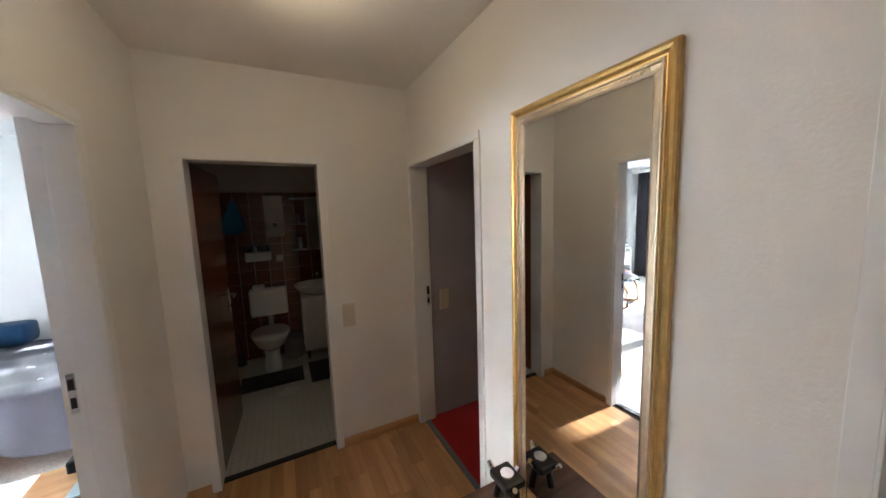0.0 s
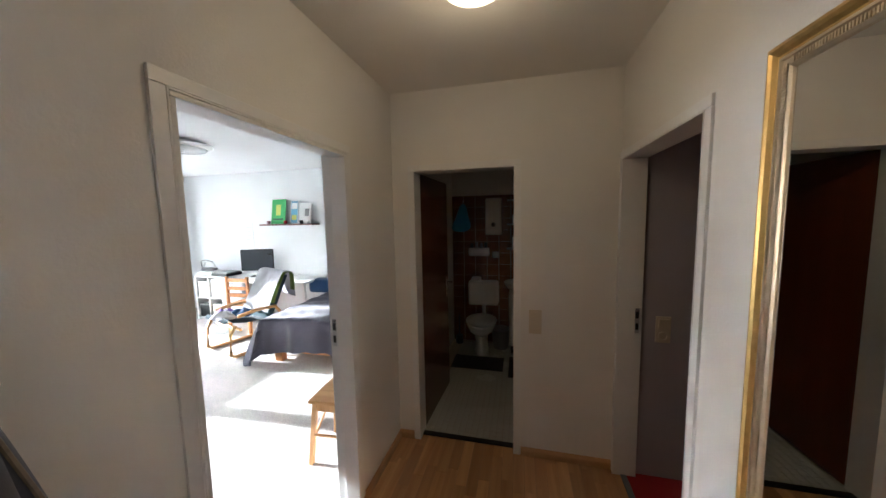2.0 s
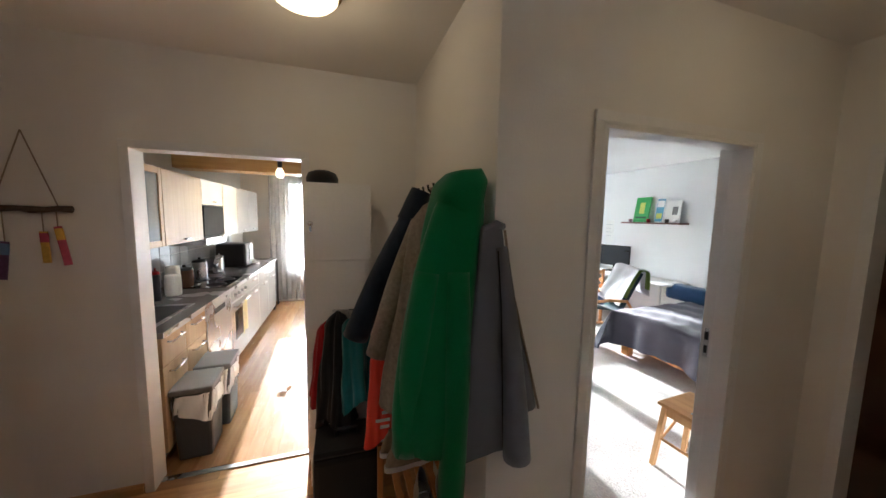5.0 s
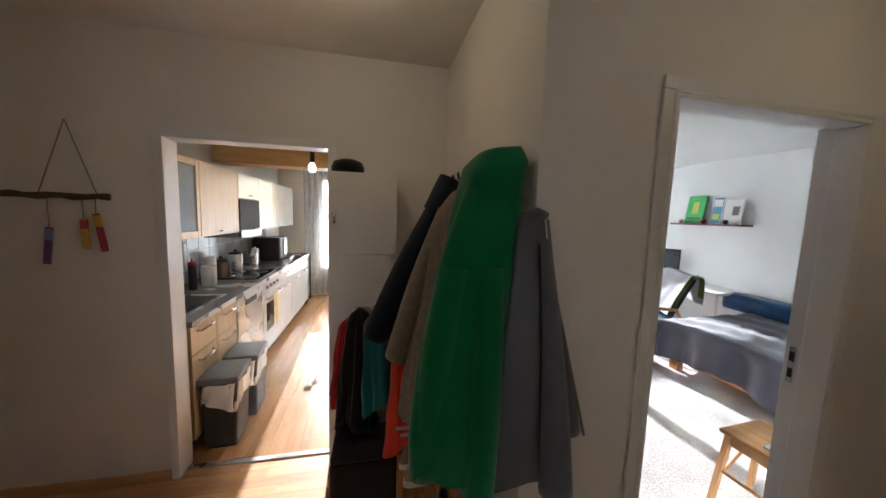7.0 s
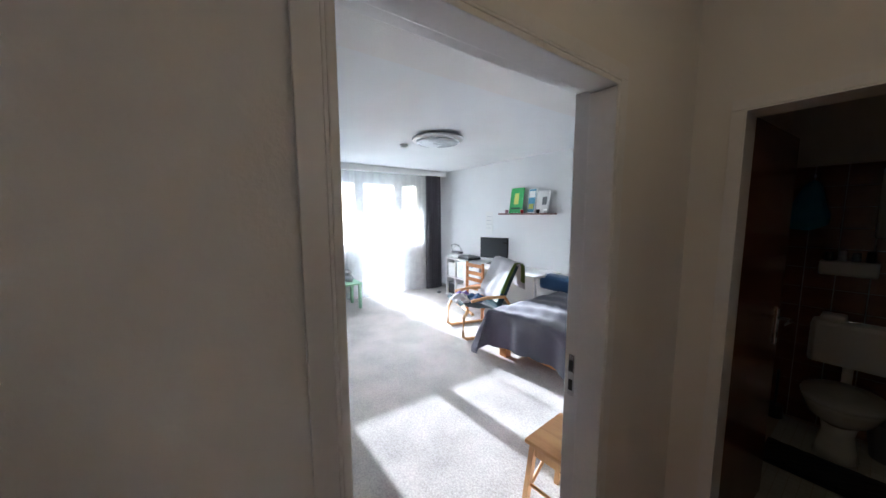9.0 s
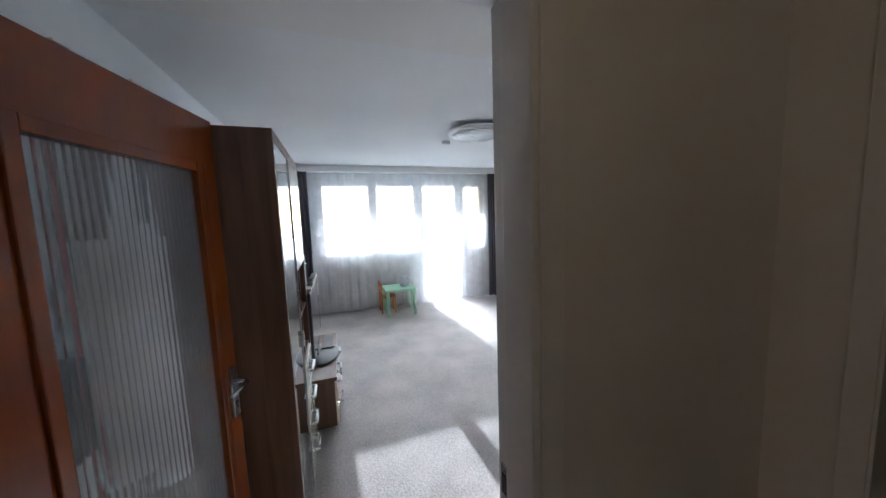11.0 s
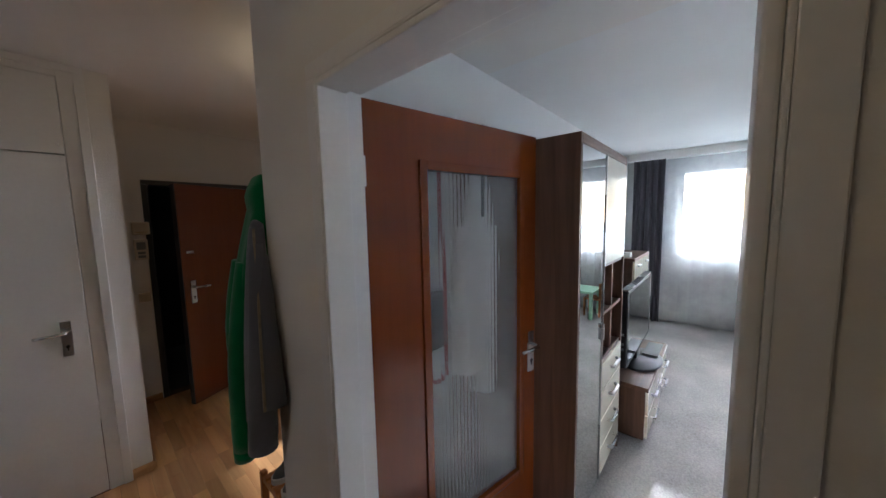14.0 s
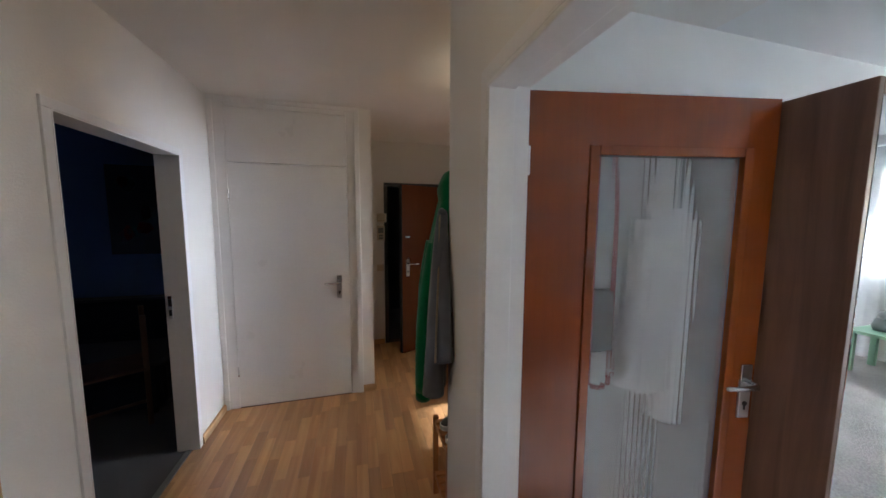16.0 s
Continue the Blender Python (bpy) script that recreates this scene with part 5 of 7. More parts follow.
# ---- living room: bed ----
bed = thing("bed", "low pine bed under a grey-violet bedspread hanging over its edge", "bed", (-1.06, 1.52, 0.003))
part("frame", bm_box(-0.93, 0.93, -0.66, 0.7, 0.14, 0.27, 0.01), M_PINE_DARK, bed)
for sx in (-0.83, 0.83):
    for sy in (-0.58, 0.6):
        part("leg", bm_box(sx - 0.05, sx + 0.05, sy - 0.04, sy + 0.04, 0, 0.1395, 0.006), M_PINE_DARK, bed)
part("mattress", bm_box(-0.93, 0.93, -0.66, 0.7, 0.2705, 0.525, 0.04), M_PALE, bed)


def spread(u, v):
    """Bedspread: flat on top, falling over the west end and the long front edge."""
    x = -1.44 + 2.38 * u
    y = -1.16 + 1.84 * v
    z = 0.542 + 0.008 * math.sin(7 * x + 3 * y) + 0.007 * math.sin(19 * y - 5 * x + 1.5 * math.sin(3 * x)) + 0.004 * math.sin(31 * x + 17 * y + 2 * math.sin(5 * y))
    ex, ey = -0.95 - x, -0.68 - y
    fold = 0.0
    if ex > 0 and ey > 0:
        d = math.hypot(ex, ey)
        k = min(d, 0.48)
        fold = 0.035 * math.sin(9 * math.atan2(ey, ex)) * k / 0.4
        x, y = -0.95 - (0.04 + 0.34 * k) * ex / d - fold, -0.68 - (0.04 + 0.34 * k) * ey / d
        z -= min(d, 0.515)
    elif ex > 0:
        x = -0.95 - 0.035 - 0.03 * math.sin(13 * y) * min(1, ex / 0.2)
        z -= ex * 0.95
    elif ey > 0:
        y = -0.68 - 0.03 - (0.028 * math.sin(11 * x) + 0.015 * math.sin(23 * x + 1)) * min(1, ey / 0.15) - 0.05 * ey
        z -= ey * (0.82 + 0.1 * math.sin(4 * x))
    return (x, y, max(z, 0.012))


cover = part("bedspread", bm_grid(90, 70, spread), M_BEDSPREAD, bed, "creased grey-violet bedspread", smooth=True)
pil = thing("blue_cushion", "rounded dark blue cushion lying at the back of the bed", "cushion", (-1.95, 2.2, 0.535))
part("pad", bm_box(-0.38, 0.38, -0.13, 0.13, 0.0, 0.21, 0.06), M_BLUE_CLOTH, pil, smooth=True)

# ---- living room: stool inside the door ----
st = thing("step_stool", "small pine stool with splayed legs beside the door", "stool", (-0.335, -0.222, 0.003), 4)
part("seat", bm_box(-0.165, 0.165, -0.17, 0.17, 0.428, 0.45, 0.006), M_PINE_X, st)
for sx in (-1, 1):
    for sy in (-1, 1):
        part("leg", bm_cyl((sx * 0.165, sy * 0.165, 0), (sx * 0.13, sy * 0.135, 0.4275), 0.019, 0.021, 4), M_PINE, st)
    part("apron", bm_box(sx * 0.135 - 0.009, sx * 0.135 + 0.009, -0.115, 0.115, 0.37, 0.42, 0.002), M_PINE, st)
    part("brace", bm_cyl((sx * 0.14, -0.13, 0.2), (sx * 0.138, 0.13, 0.38), 0.009), M_PINE, st)
for sy in (-1, 1):
    part("apron", bm_box(-0.115, 0.115, sy * 0.14 - 0.009, sy * 0.14 + 0.009, 0.37, 0.42, 0.002), M_PINE, st)
    part("stretcher", bm_cyl((-0.14, sy * 0.148, 0.2), (0.14, sy * 0.148, 0.2), 0.009), M_PINE, st)
solo("black_pouch", bm_box(-0.39, -0.24, -0.15, -0.08, 0.4535, 0.515, 0.012), M_BLACK_SOFT, "black pouch lying on the stool", "pouch")
solo("leaflet", bm_box(-0.32, -0.20, -0.34, -0.22, 0.4535, 0.4605, 0.001), plain("pale_blue_paper", (0.45, 0.58, 0.66), 0.6), "pale blue folded leaflet on the stool", "leaflet")

# ---- living room: desk side ----
unit = thing("cube_shelf", "white cube shelf with four open compartments", "shelf", (-4.53, 2.43, 0.003))
for x in (0.0, 0.275, 0.55):
    part("upright", bm_box(x, x + 0.022, -0.40, -0.005, 0.0005, 0.73, 0.002), M_WHITE, unit)
for z in (0.02, 0.37, 0.7305):
    w = (0.0225, 0.2745) if z < 0.7 else (0.0, 0.572)
    for a, b in ([(0.0225, 0.2745), (0.2975, 0.5495)] if z < 0.7 else [w]):
        part("board", bm_box(a, b, -0.40, -0.005, z, z + 0.022, 0.002), M_WHITE, unit)
part("back_panel", bm_box(0.0, 0.572, -0.0045, -0.0005, 0.02, 0.73), M_WHITE, unit)
for i, (x, z, c, lab) in enumerate(((0.05, 0.043, M_BLACK, "black storage box in the white shelf"), (0.325, 0.043, M_PLASTIC_WHITE, "white storage box in the white shelf"), (0.05, 0.393, M_PAPER, "white file box in the white shelf"), (0.32, 0.393, M_PAPER, "white file box in the white shelf"))):
    o = thing("storage_box", lab, "box", (-4.53 + x, 2.03, z + 0.0035), group="shelf boxes")
    part("body", bm_box(0, 0.19, 0.02, 0.34, 0.0, 0.2 if z < 0.2 else 0.24, 0.006), c, o)
    part("lid", bm_box(-0.004, 0.194, 0.016, 0.344, 0.2005 if z < 0.2 else 0.2405, 0.222 if z < 0.2 else 0.262, 0.004), M_PLASTIC_WHITE if c is not M_BLACK else M_PLASTIC_GREY, o)
ped = thing("desk_pedestal", "white drawer pedestal below the desk top", "drawer unit", (-3.95, 2.43, 0.003))
part("body", bm_box(0, 0.42, -0.40, -0.005, 0.0, 0.705, 0.003), M_WHITE, ped)
for k in range(3):
    d = part("drawer", bm_box(0.006, 0.414, -0.418, -0.4005, 0.03 + 0.225 * k, 0.245 + 0.225 * k, 0.003), M_WHITE, ped)
    part("handle", bm_box(0.15, 0.27, -0.432, -0.4185, 0.2 + 0.225 * k, 0.21 + 0.225 * k, 0.003), M_STEEL, d)
desk = thing("desk", "long white desk top along the wall", "desk", (-3.95, 2.44, 0.003))
part("desktop", bm_box(0, 1.72, -0.6, -0.005, 0.7065, 0.74, 0.004), M_WHITE, desk)
part("leg", bm_box(1.66, 1.70, -0.56, -0.52, 0, 0.706, 0.004), M_WHITE, desk)
part("leg", bm_box(1.66, 1.70, -0.08, -0.04, 0, 0.706, 0.004), M_WHITE, desk)
iron = thing("steam_iron", "white steam iron station with a purple-blue grip on the shelf", "iron", (-4.38, 2.2, 0.7565), 10)
part("base", bm_box(-0.11, 0.13, -0.13, 0.13, 0.0, 0.07, 0.025), M_PLASTIC_WHITE, iron, smooth=True)
part("sole", bm_box(-0.13, 0.11, -0.05, 0.05, 0.0705, 0.12, 0.02), M_PLASTIC_GREY, iron, smooth=True)
part("grip", bm_sweep([(-0.10, 0, 0.12), (-0.11, 0, 0.18), (-0.06, 0, 0.225), (0.03, 0, 0.22), (0.08, 0, 0.17), (0.10, 0, 0.11)], 0.016, 10), M_PLASTIC_WHITE, iron, smooth=True)
part("hose", bm_sweep([(-0.13, 0.06, 0.05), (-0.17, 0.02, 0.15), (-0.13, -0.03, 0.24), (-0.03, -0.04, 0.26), (0.06, 0.0, 0.22)], 0.007, 8), M_PLASTIC_GREY, iron, smooth=True)
scanner = thing("flat_printer", "flat black printer lying on the white shelf", "printer", (-4.03, 2.2, 0.757), -6)
part("body", bm_box(-0.16, 0.20, -0.15, 0.13, 0.0, 0.045, 0.008), M_BLACK, scanner)
part("lid", bm_box(-0.15, 0.19, -0.13, 0.12, 0.0455, 0.065, 0.006), M_PLASTIC_GREY, scanner)
mon = thing("monitor", "black flat monitor with a grey screen on the desk", "monitor", (-3.40, 2.24, 0.7435), 22)
part("foot", bm_box(-0.11, 0.11, -0.08, 0.08, 0, 0.012, 0.004), M_BLACK, mon)
part("neck", bm_box(-0.02, 0.02, 0.0, 0.02, 0.0125, 0.12, 0.003), M_BLACK, mon)
part("casing", bm_box(-0.255, 0.255, -0.025, -0.0005, 0.10, 0.455, 0.006), M_BLACK, mon)
part("screen", bm_box(-0.24, 0.24, -0.027, -0.0252, 0.115, 0.44), plain("grey_screen", (0.05, 0.06, 0.07), 0.35, vary=0.05, relief=0), mon, "grey switched-off screen")
part("webcam", bm_box(0.17, 0.25, -0.045, -0.0275, 0.355, 0.385, 0.006), M_BLACK, mon)
dchair = thing("desk_chair", "orange-brown pine chair pushed up to the desk", "chair", (-3.13, 1.74, 0.003), 0)
part("seat", bm_box(-0.2, 0.2, -0.2, 0.2, 0.43, 0.455, 0.006), M_PINE_DARK, dchair)
for sx in (-0.18, 0.18):
    part("leg", bm_box(sx - 0.018, sx + 0.018, 0.16, 0.195, 0, 0.4295, 0.003), M_PINE_DARK, dchair)
    part("back_post", bm_box(sx - 0.018, sx + 0.018, -0.198, -0.163, 0, 0.4295, 0.003), M_PINE_DARK, dchair)
    part("back_post", bm_box(sx - 0.018, sx + 0.018, -0.199, -0.164, 0.4555, 0.86, 0.003), M_PINE_DARK, dchair)
for z in (0.56, 0.66, 0.78):
    part("back_slat", bm_box(-0.1615, 0.1615, -0.193, -0.17, z, z + 0.055, 0.004), M_PINE_DARK, dchair)

# bentwood armchair, facing the window
arm = thing("bentwood_armchair", "bentwood armchair with petrol cushions and a grey throw", "armchair", (-2.64, 1.31, 0.003), 163)
for sx in (-0.29, 0.29):
    base = [(sx, 0.36, 0.40), (sx, 0.42, 0.30), (sx, 0.43, 0.05), (sx, 0.38, 0.02), (sx, -0.28, 0.02), (sx, -0.33, 0.05), (sx, -0.30, 0.3), (sx, -0.15, 0.52), (sx, 0.1, 0.53), (sx, 0.32, 0.5)]
    part("side_frame", bm_sweep(base, 0.022, 8), M_PINE, arm, "curved honey-coloured bentwood frame", smooth=True)
part("crossbar", bm_cyl((-0.29, 0.30, 0.33), (0.29, 0.30, 0.33), 0.018), M_PINE, arm)
part("crossbar", bm_cyl((-0.29, -0.24, 0.25), (0.29, -0.24, 0.25), 0.018), M_PINE, arm)


def chair_pad(t):
    def fn(u, v):
        x = -0.27 + 0.54 * u
        s = v * 1.18
        if s < 0.55:
            y, z = 0.45 - s, 0.40 - 0.16 * s + (0.05 * math.sin(math.pi * min(1, (0.12 - s) / 0.12)) if s < 0.06 else 0)
        else:
            k = s - 0.55
            y, z = -0.10 - 0.42 * k, 0.312 + 0.88 * k
        return (x, y, z + t + 0.012 * math.sin(8 * math.pi * v) * 0.5)
    return fn


part("cushion", thick(bm_grid(8, 30, chair_pad(0.04)), 0.06), M_PETROL, arm, "petrol-coloured seat and back cushion", smooth=True)


def throw(u, v):
    """Over the top of the backrest: down its front, then down behind it."""
    x = -0.295 + 0.60 * u
    s = -0.56 + 1.0 * v
    if s < 0:
        k = 0.64 + s / 0.975
        y, z = -0.10 - 0.42 * k + 0.085, 0.352 + 0.88 * k + 0.045
    else:
        w = min(1.0, s / 0.08)
        y, z = -0.2838 - 0.15 * w - 0.04 * s, 0.960 + 0.012 * math.sin(math.pi * w) - max(0.0, s - 0.06) * 0.95
    return (x + 0.012 * math.sin(7 * v + 2 * u), y + 0.010 * math.sin(15 * u + 4 * v), z + 0.010 * math.sin(6 * u + 5 * v))


thr = thing("grey_throw", "light grey fleece throw laid over the armchair back", "blanket", (-2.64, 1.31, 0.003), 163)
part("cloth", thick(bm_grid(26, 30, throw), 0.012), M_LIGHTGREY, thr, smooth=True)
thr2 = thing("green_throw", "moss-green patterned blanket hanging from the armchair back", "blanket", (-2.64, 1.31, 0.003), 163)


def throw_b(u, v):
    """A narrow fold of the blanket below the grey one, over the same backrest."""
    x = -0.318 + 0.10 * u
    s = -0.42 + 0.75 * v
    if s < 0:
        k = 0.64 + s / 0.975
        y, z = -0.10 - 0.42 * k + 0.062, 0.352 + 0.88 * k + 0.025
    else:
        w = min(1.0, s / 0.08)
        y, z = -0.3068 - 0.11 * w - 0.04 * s, 0.940 + 0.010 * math.sin(math.pi * w) - max(0.0, s - 0.06) * 0.95
    return (x + 0.008 * math.sin(6 * v), y + 0.004 * math.sin(9 * u + 4 * v), z)


part("cloth", thick(bm_grid(6, 28, throw_b), 0.012), M_MOSS, thr2, smooth=True)
for nm, mat, loc, s, lab in (("folded_shirt", M_PURPLE, (-2.82, 1.08), 5, "crumpled purple shirt lying on the armchair seat"), ("folded_trousers", M_BLUE_CLOTH, (-2.62, 1.13), 9, "crumpled blue clothes lying on the armchair seat"), ("folded_towel", M_PALE, (-2.72, 0.97), 7, "pale crumpled towel lying on the armchair seat")):
    rng = random.Random(s)
    p1, p2 = rng.uniform(0, 6), rng.uniform(0, 6)
    bm = bm_lathe([(0.0, 0.0), (0.11, 0.002), (0.13, 0.02), (0.10, 0.05), (0.05, 0.075), (0.0, 0.08)], seg=26)
    for v in bm.verts:
        a = math.atan2(v.co.y, v.co.x)
        v.co.z *= 1 + 0.35 * math.sin(3 * a + p1) * (v.co.z > 0.01)
        v.co.xy *= 1 + 0.18 * math.sin(5 * a + p2)
    o = thing(nm, lab, "clothing", (loc[0], loc[1], 0.445))
    part("cloth", bm, mat, o, smooth=True)

# wall shelf with pictures
ws = thing("wall_shelf", "narrow dark red-brown picture shelf on the wall", "shelf", (-2.83, 2.45, 1.60))
part("board", bm_box(-0.5, 0.5, -0.20, -0.0005, -0.012, 0.012, 0.002), wood("shelf_brown", (0.12, 0.04, 0.03), (0.2, 0.08, 0.06), "x", 0.4), ws)


def framed(x, w, h, mats, name, label):
    ob = thing(name, label, "picture", (x, 2.42, 1.6135))
    bmm = bm_box(-w / 2, w / 2, -0.012, 0.0, 0.0, h, 0.003)
    part("frame", bmm, mats[0], ob).matrix_local = pose(0, -0.07, 0.0, -9, 0, 0)
    part("picture", bm_box(-w / 2 + 0.012, w / 2 - 0.012, -0.0145, -0.0125, 0.012, h - 0.012), mats[1], ob).matrix_local = pose(0, -0.07, 0.0, -9, 0, 0)
    for i, (px, pz, pw, ph, mt) in enumerate(mats[2:]):
        part("motif", bm_box(px - pw / 2, px + pw / 2, -0.0165, -0.0148, pz, pz + ph), mt, ob).matrix_local = pose(0, -0.07, 0.0, -9, 0, 0)
    return ob


M_PGREEN = plain("print_green", (0.06, 0.42, 0.11), 0.5, vary=0.15)
M_PYEL = plain("print_yellow", (0.55, 0.6, 0.12), 0.5, vary=0.2)
M_PBLUE = plain("print_blue", (0.12, 0.34, 0.5), 0.5, vary=0.2)
framed(-3.04, 0.27, 0.41, [M_PGREEN, M_PGREEN, (0.0, 0.14, 0.09, 0.18, M_PYEL), (0.0, 0.06, 0.2, 0.03, plain("print_dark", (0.03, 0.12, 0.05), 0.5))], "green_picture", "green framed print with a yellow figure leaning on the wall shelf")
framed(-2.73, 0.15, 0.38, [M_PLASTIC_WHITE, M_PBLUE, (0.0, 0.24, 0.11, 0.10, M_PAPER), (0.0, 0.06, 0.09, 0.08, M_PYEL)], "blue_picture", "narrow blue and white framed print on the wall shelf")
framed(-2.52, 0.22, 0.33, [M_WHITE, M_PAPER, (0.03, 0.12, 0.08, 0.12, M_PLASTIC_GREY)], "white_picture", "white framed line drawing leaning on the wall shelf")
for x, c in ((-3.18, M_PINKGREY), (-2.85, M_RED), (-2.55, M_BLACK), (-2.42, M_PLASTIC_WHITE)):
    o = thing("small_pot", "small decorative pot standing on the wall shelf", "pot", (x, 2.29, 1.6125), group="shelf pots")
    part("pot", bm_lathe([(0.0, 0.0), (0.022, 0.0), (0.03, 0.03), (0.026, 0.055), (0.0, 0.055)], seg=16), c, o, smooth=True)
cal = thing("wall_calendar", "white paper calendar hanging on the wall", "calendar", (-3.75, 2.4495, 1.42))
part("sheet", bm_box(-0.09, 0.09, -0.006, 0, -0.2, 0.22, 0.001), M_PAPER, cal)
for i in range(4):
    part("line", bm_box(-0.07, 0.06 - 0.02 * (i % 2), -0.0072, -0.0062, 0.13 - 0.07 * i, 0.14 - 0.07 * i), M_PALE, cal)
solo("small_gadget", bm_box(-4.72, -4.66, 1.93, 2.0, 0.0035, 0.05, 0.012), M_PLASTIC_GREY, "small grey charger lying on the carpet", "charger")

# ---- outside: added sun blocks, railing, ground and houses across ----
# two unseen slabs, added and sized to limit how far sun reaches indoors
structure("kitchen_sun_block", bm_box(-8.6, -5.601, -4.8, -1.9, 2.42, 2.6, 0.01), M_CONCRETE, "unseen rendered slab added to block sun above the kitchen window")
structure("living_sun_block", bm_box(-7.95, -5.451, -1.85, 3.0, 2.42, 2.6, 0.01), M_CONCRETE, "unseen rendered slab added to block sun above the windows")
structure("balcony_floor", bm_box(-6.9, -5.451, -2.6, 3.0, -0.2, -0.02, 0.01), M_CONCRETE, "concrete balcony floor")
structure("ground", bm_box(-400, 200, -300, 300, -9.2, -9.0), plain("lawn", (0.07, 0.10, 0.035), 0.95, vary=0.3, grain=3.0), "green lawn far below")

# ---- kitchen ----
KY, KW = -3.44, -4.05


def base_unit(x0, x1, fronts, material, label, category="kitchen cabinet", handle=M_STEEL):
    """A floor cabinet whose front faces +y; fronts are (z0, z1) pairs."""
    ob = thing("base_cabinet", label, category, (x1, KY, 0), group="kitchen base cabinets")
    w = x1 - x0
    part("carcass", bm_box(-w + 0.001, -0.001, -0.58, -0.02, 0.10, 0.858, 0.002), material, ob)
    part("plinth", bm_box(-w + 0.001, -0.001, -0.56, -0.07, 0.0, 0.0995), M_BLACK, ob)
    for z0, z1 in fronts:
        f = part("front", bm_box(-w + 0.004, -0.004, -0.0195, 0.0, z0, z1, 0.003), material, ob)
        part("handle", bm_sweep([(-w / 2 - 0.09, 0.0, z1 - 0.045), (-w / 2 - 0.085, 0.028, z1 - 0.047), (-w / 2 + 0.085, 0.028, z1 - 0.047), (-w / 2 + 0.09, 0.0, z1 - 0.045)], 0.006, 8), handle, f, smooth=True)
    return ob


base_unit(-1.69, -1.36, [(0.105, 0.66), (0.665, 0.855)], M_KITCHEN_TAN, "beech-coloured kitchen cabinet with a drawer")
base_unit(-2.03, -1.69, [(0.105, 0.66), (0.665, 0.855)], M_KITCHEN_TAN, "beech-coloured kitchen cabinet with a drawer")
dw = thing("dishwasher", "stainless steel dishwasher built in under the worktop", "dishwasher", (-2.03, KY, 0))
part("body", bm_box(-0.599, -0.001, -0.58, -0.02, 0.09, 0.858, 0.002), M_PLASTIC_GREY, dw)
dd = part("door", bm_box(-0.596, -0.004, -0.0195, 0.008, 0.12, 0.855, 0.004), M_STEEL, dw, "brushed steel door")
part("grip_recess", bm_box(-0.42, -0.18, 0.0085, 0.011, 0.755, 0.80, 0.004), M_BLACK, dd)
part("plinth", bm_box(-0.599, -0.001, -0.56, -0.07, 0.0, 0.0895), M_BLACK, dw)
ov = thing("oven", "white built-in oven with a dark glass door and a towel", "oven", (-2.63, KY, 0))
part("body", bm_box(-0.599, -0.001, -0.58, -0.02, 0.10, 0.858, 0.002), M_KITCHEN_WHITE, ov)
part("drawer_front", bm_box(-0.596, -0.004, -0.0195, 0.0, 0.105, 0.235, 0.003), M_KITCHEN_WHITE, ov)
od = part("oven_door", bm_box(-0.596, -0.004, -0.0195, 0.012, 0.24, 0.725, 0.004), M_KITCHEN_WHITE, ov)
part("window", bm_box(-0.51, -0.09, 0.0125, 0.0145, 0.32, 0.62), plain("oven_glass", (0.012, 0.012, 0.014), 0.08, vary=0.05, relief=0), od, "dark oven glass")
part("handle", bm_sweep([(-0.54, 0.012, 0.68), (-0.54, 0.05, 0.68), (-0.06, 0.05, 0.68), (-0.06, 0.012, 0.68)], 0.009, 8), M_STEEL, od, smooth=True)
pn = part("control_panel", bm_box(-0.596, -0.004, -0.0195, 0.006, 0.73, 0.855, 0.003), M_KITCHEN_WHITE, ov)
for i in range(4):
    part("knob", bm_cyl((-0.12 - 0.12 * i, 0.0065, 0.79), (-0.12 - 0.12 * i, 0.028, 0.79), 0.019, 0.016, 16), M_PLASTIC_GREY, pn)
tw = thing("kitchen_towel", "pale yellow kitchen towel hanging over the oven handle", "towel", (-2.88, KY + 0.05, 0.68))
part("cloth", bm_grid(10, 14, lambda u, v: (-0.09 + 0.18 * u, 0.012 + 0.006 * math.sin(9 * u), 0.012 - 0.33 * v + 0.01 * math.sin(4 * u))), fabric("pale_yellow", (0.70, 0.64, 0.34)), tw, smooth=True)
for x1 in (-3.23, -3.78, -4.33):
    base_unit(x1 - 0.55, x1, [(0.105, 0.70), (0.705, 0.855)], M_KITCHEN_WHITE, "white kitchen cabinet with a drawer")
wt2 = thing("worktop", "long grey stone-effect kitchen worktop with a white edge", "worktop", (-1.345, KY, 0.8595))
part("slab", bm_box(-3.54, 0, -0.608, 0.022, 0.0, 0.038, 0.004), M_WORKTOP, wt2)
part("edge_strip", bm_box(-3.54, 0, 0.0223, 0.026, 0.002, 0.037), M_STEEL, wt2, "pale front edge")
sink = thing("sink", "dark inset sink with a chrome tap", "sink", (-1.74, -3.72, 0.898))
part("rim", ogee_frame(-0.21, 0.21, -0.3, 0.3, 0, [(0.0, 0.0), (0.0, 0.004), (0.03, 0.004), (0.035, -0.0)]), M_STEEL, sink).matrix_local = Matrix(((0, 0, 1, 0), (0, 1, 0, 0), (-1, 0, 0, 0.0005), (0, 0, 0, 1)))
part("bowl", bm_box(-0.26, 0.26, -0.17, 0.17, 0.0, 0.0025), M_BLACK, sink, "dark basin")
part("tap", bm_sweep([(0, -0.235, 0.0), (0, -0.235, 0.18), (0, -0.2, 0.22), (0, -0.12, 0.22), (0, -0.09, 0.19)], 0.011, 10), M_CHROME, sink, smooth=True)
hob = thing("ceramic_hob", "black glass hob set into the worktop", "hob", (-2.93, -3.72, 0.898))
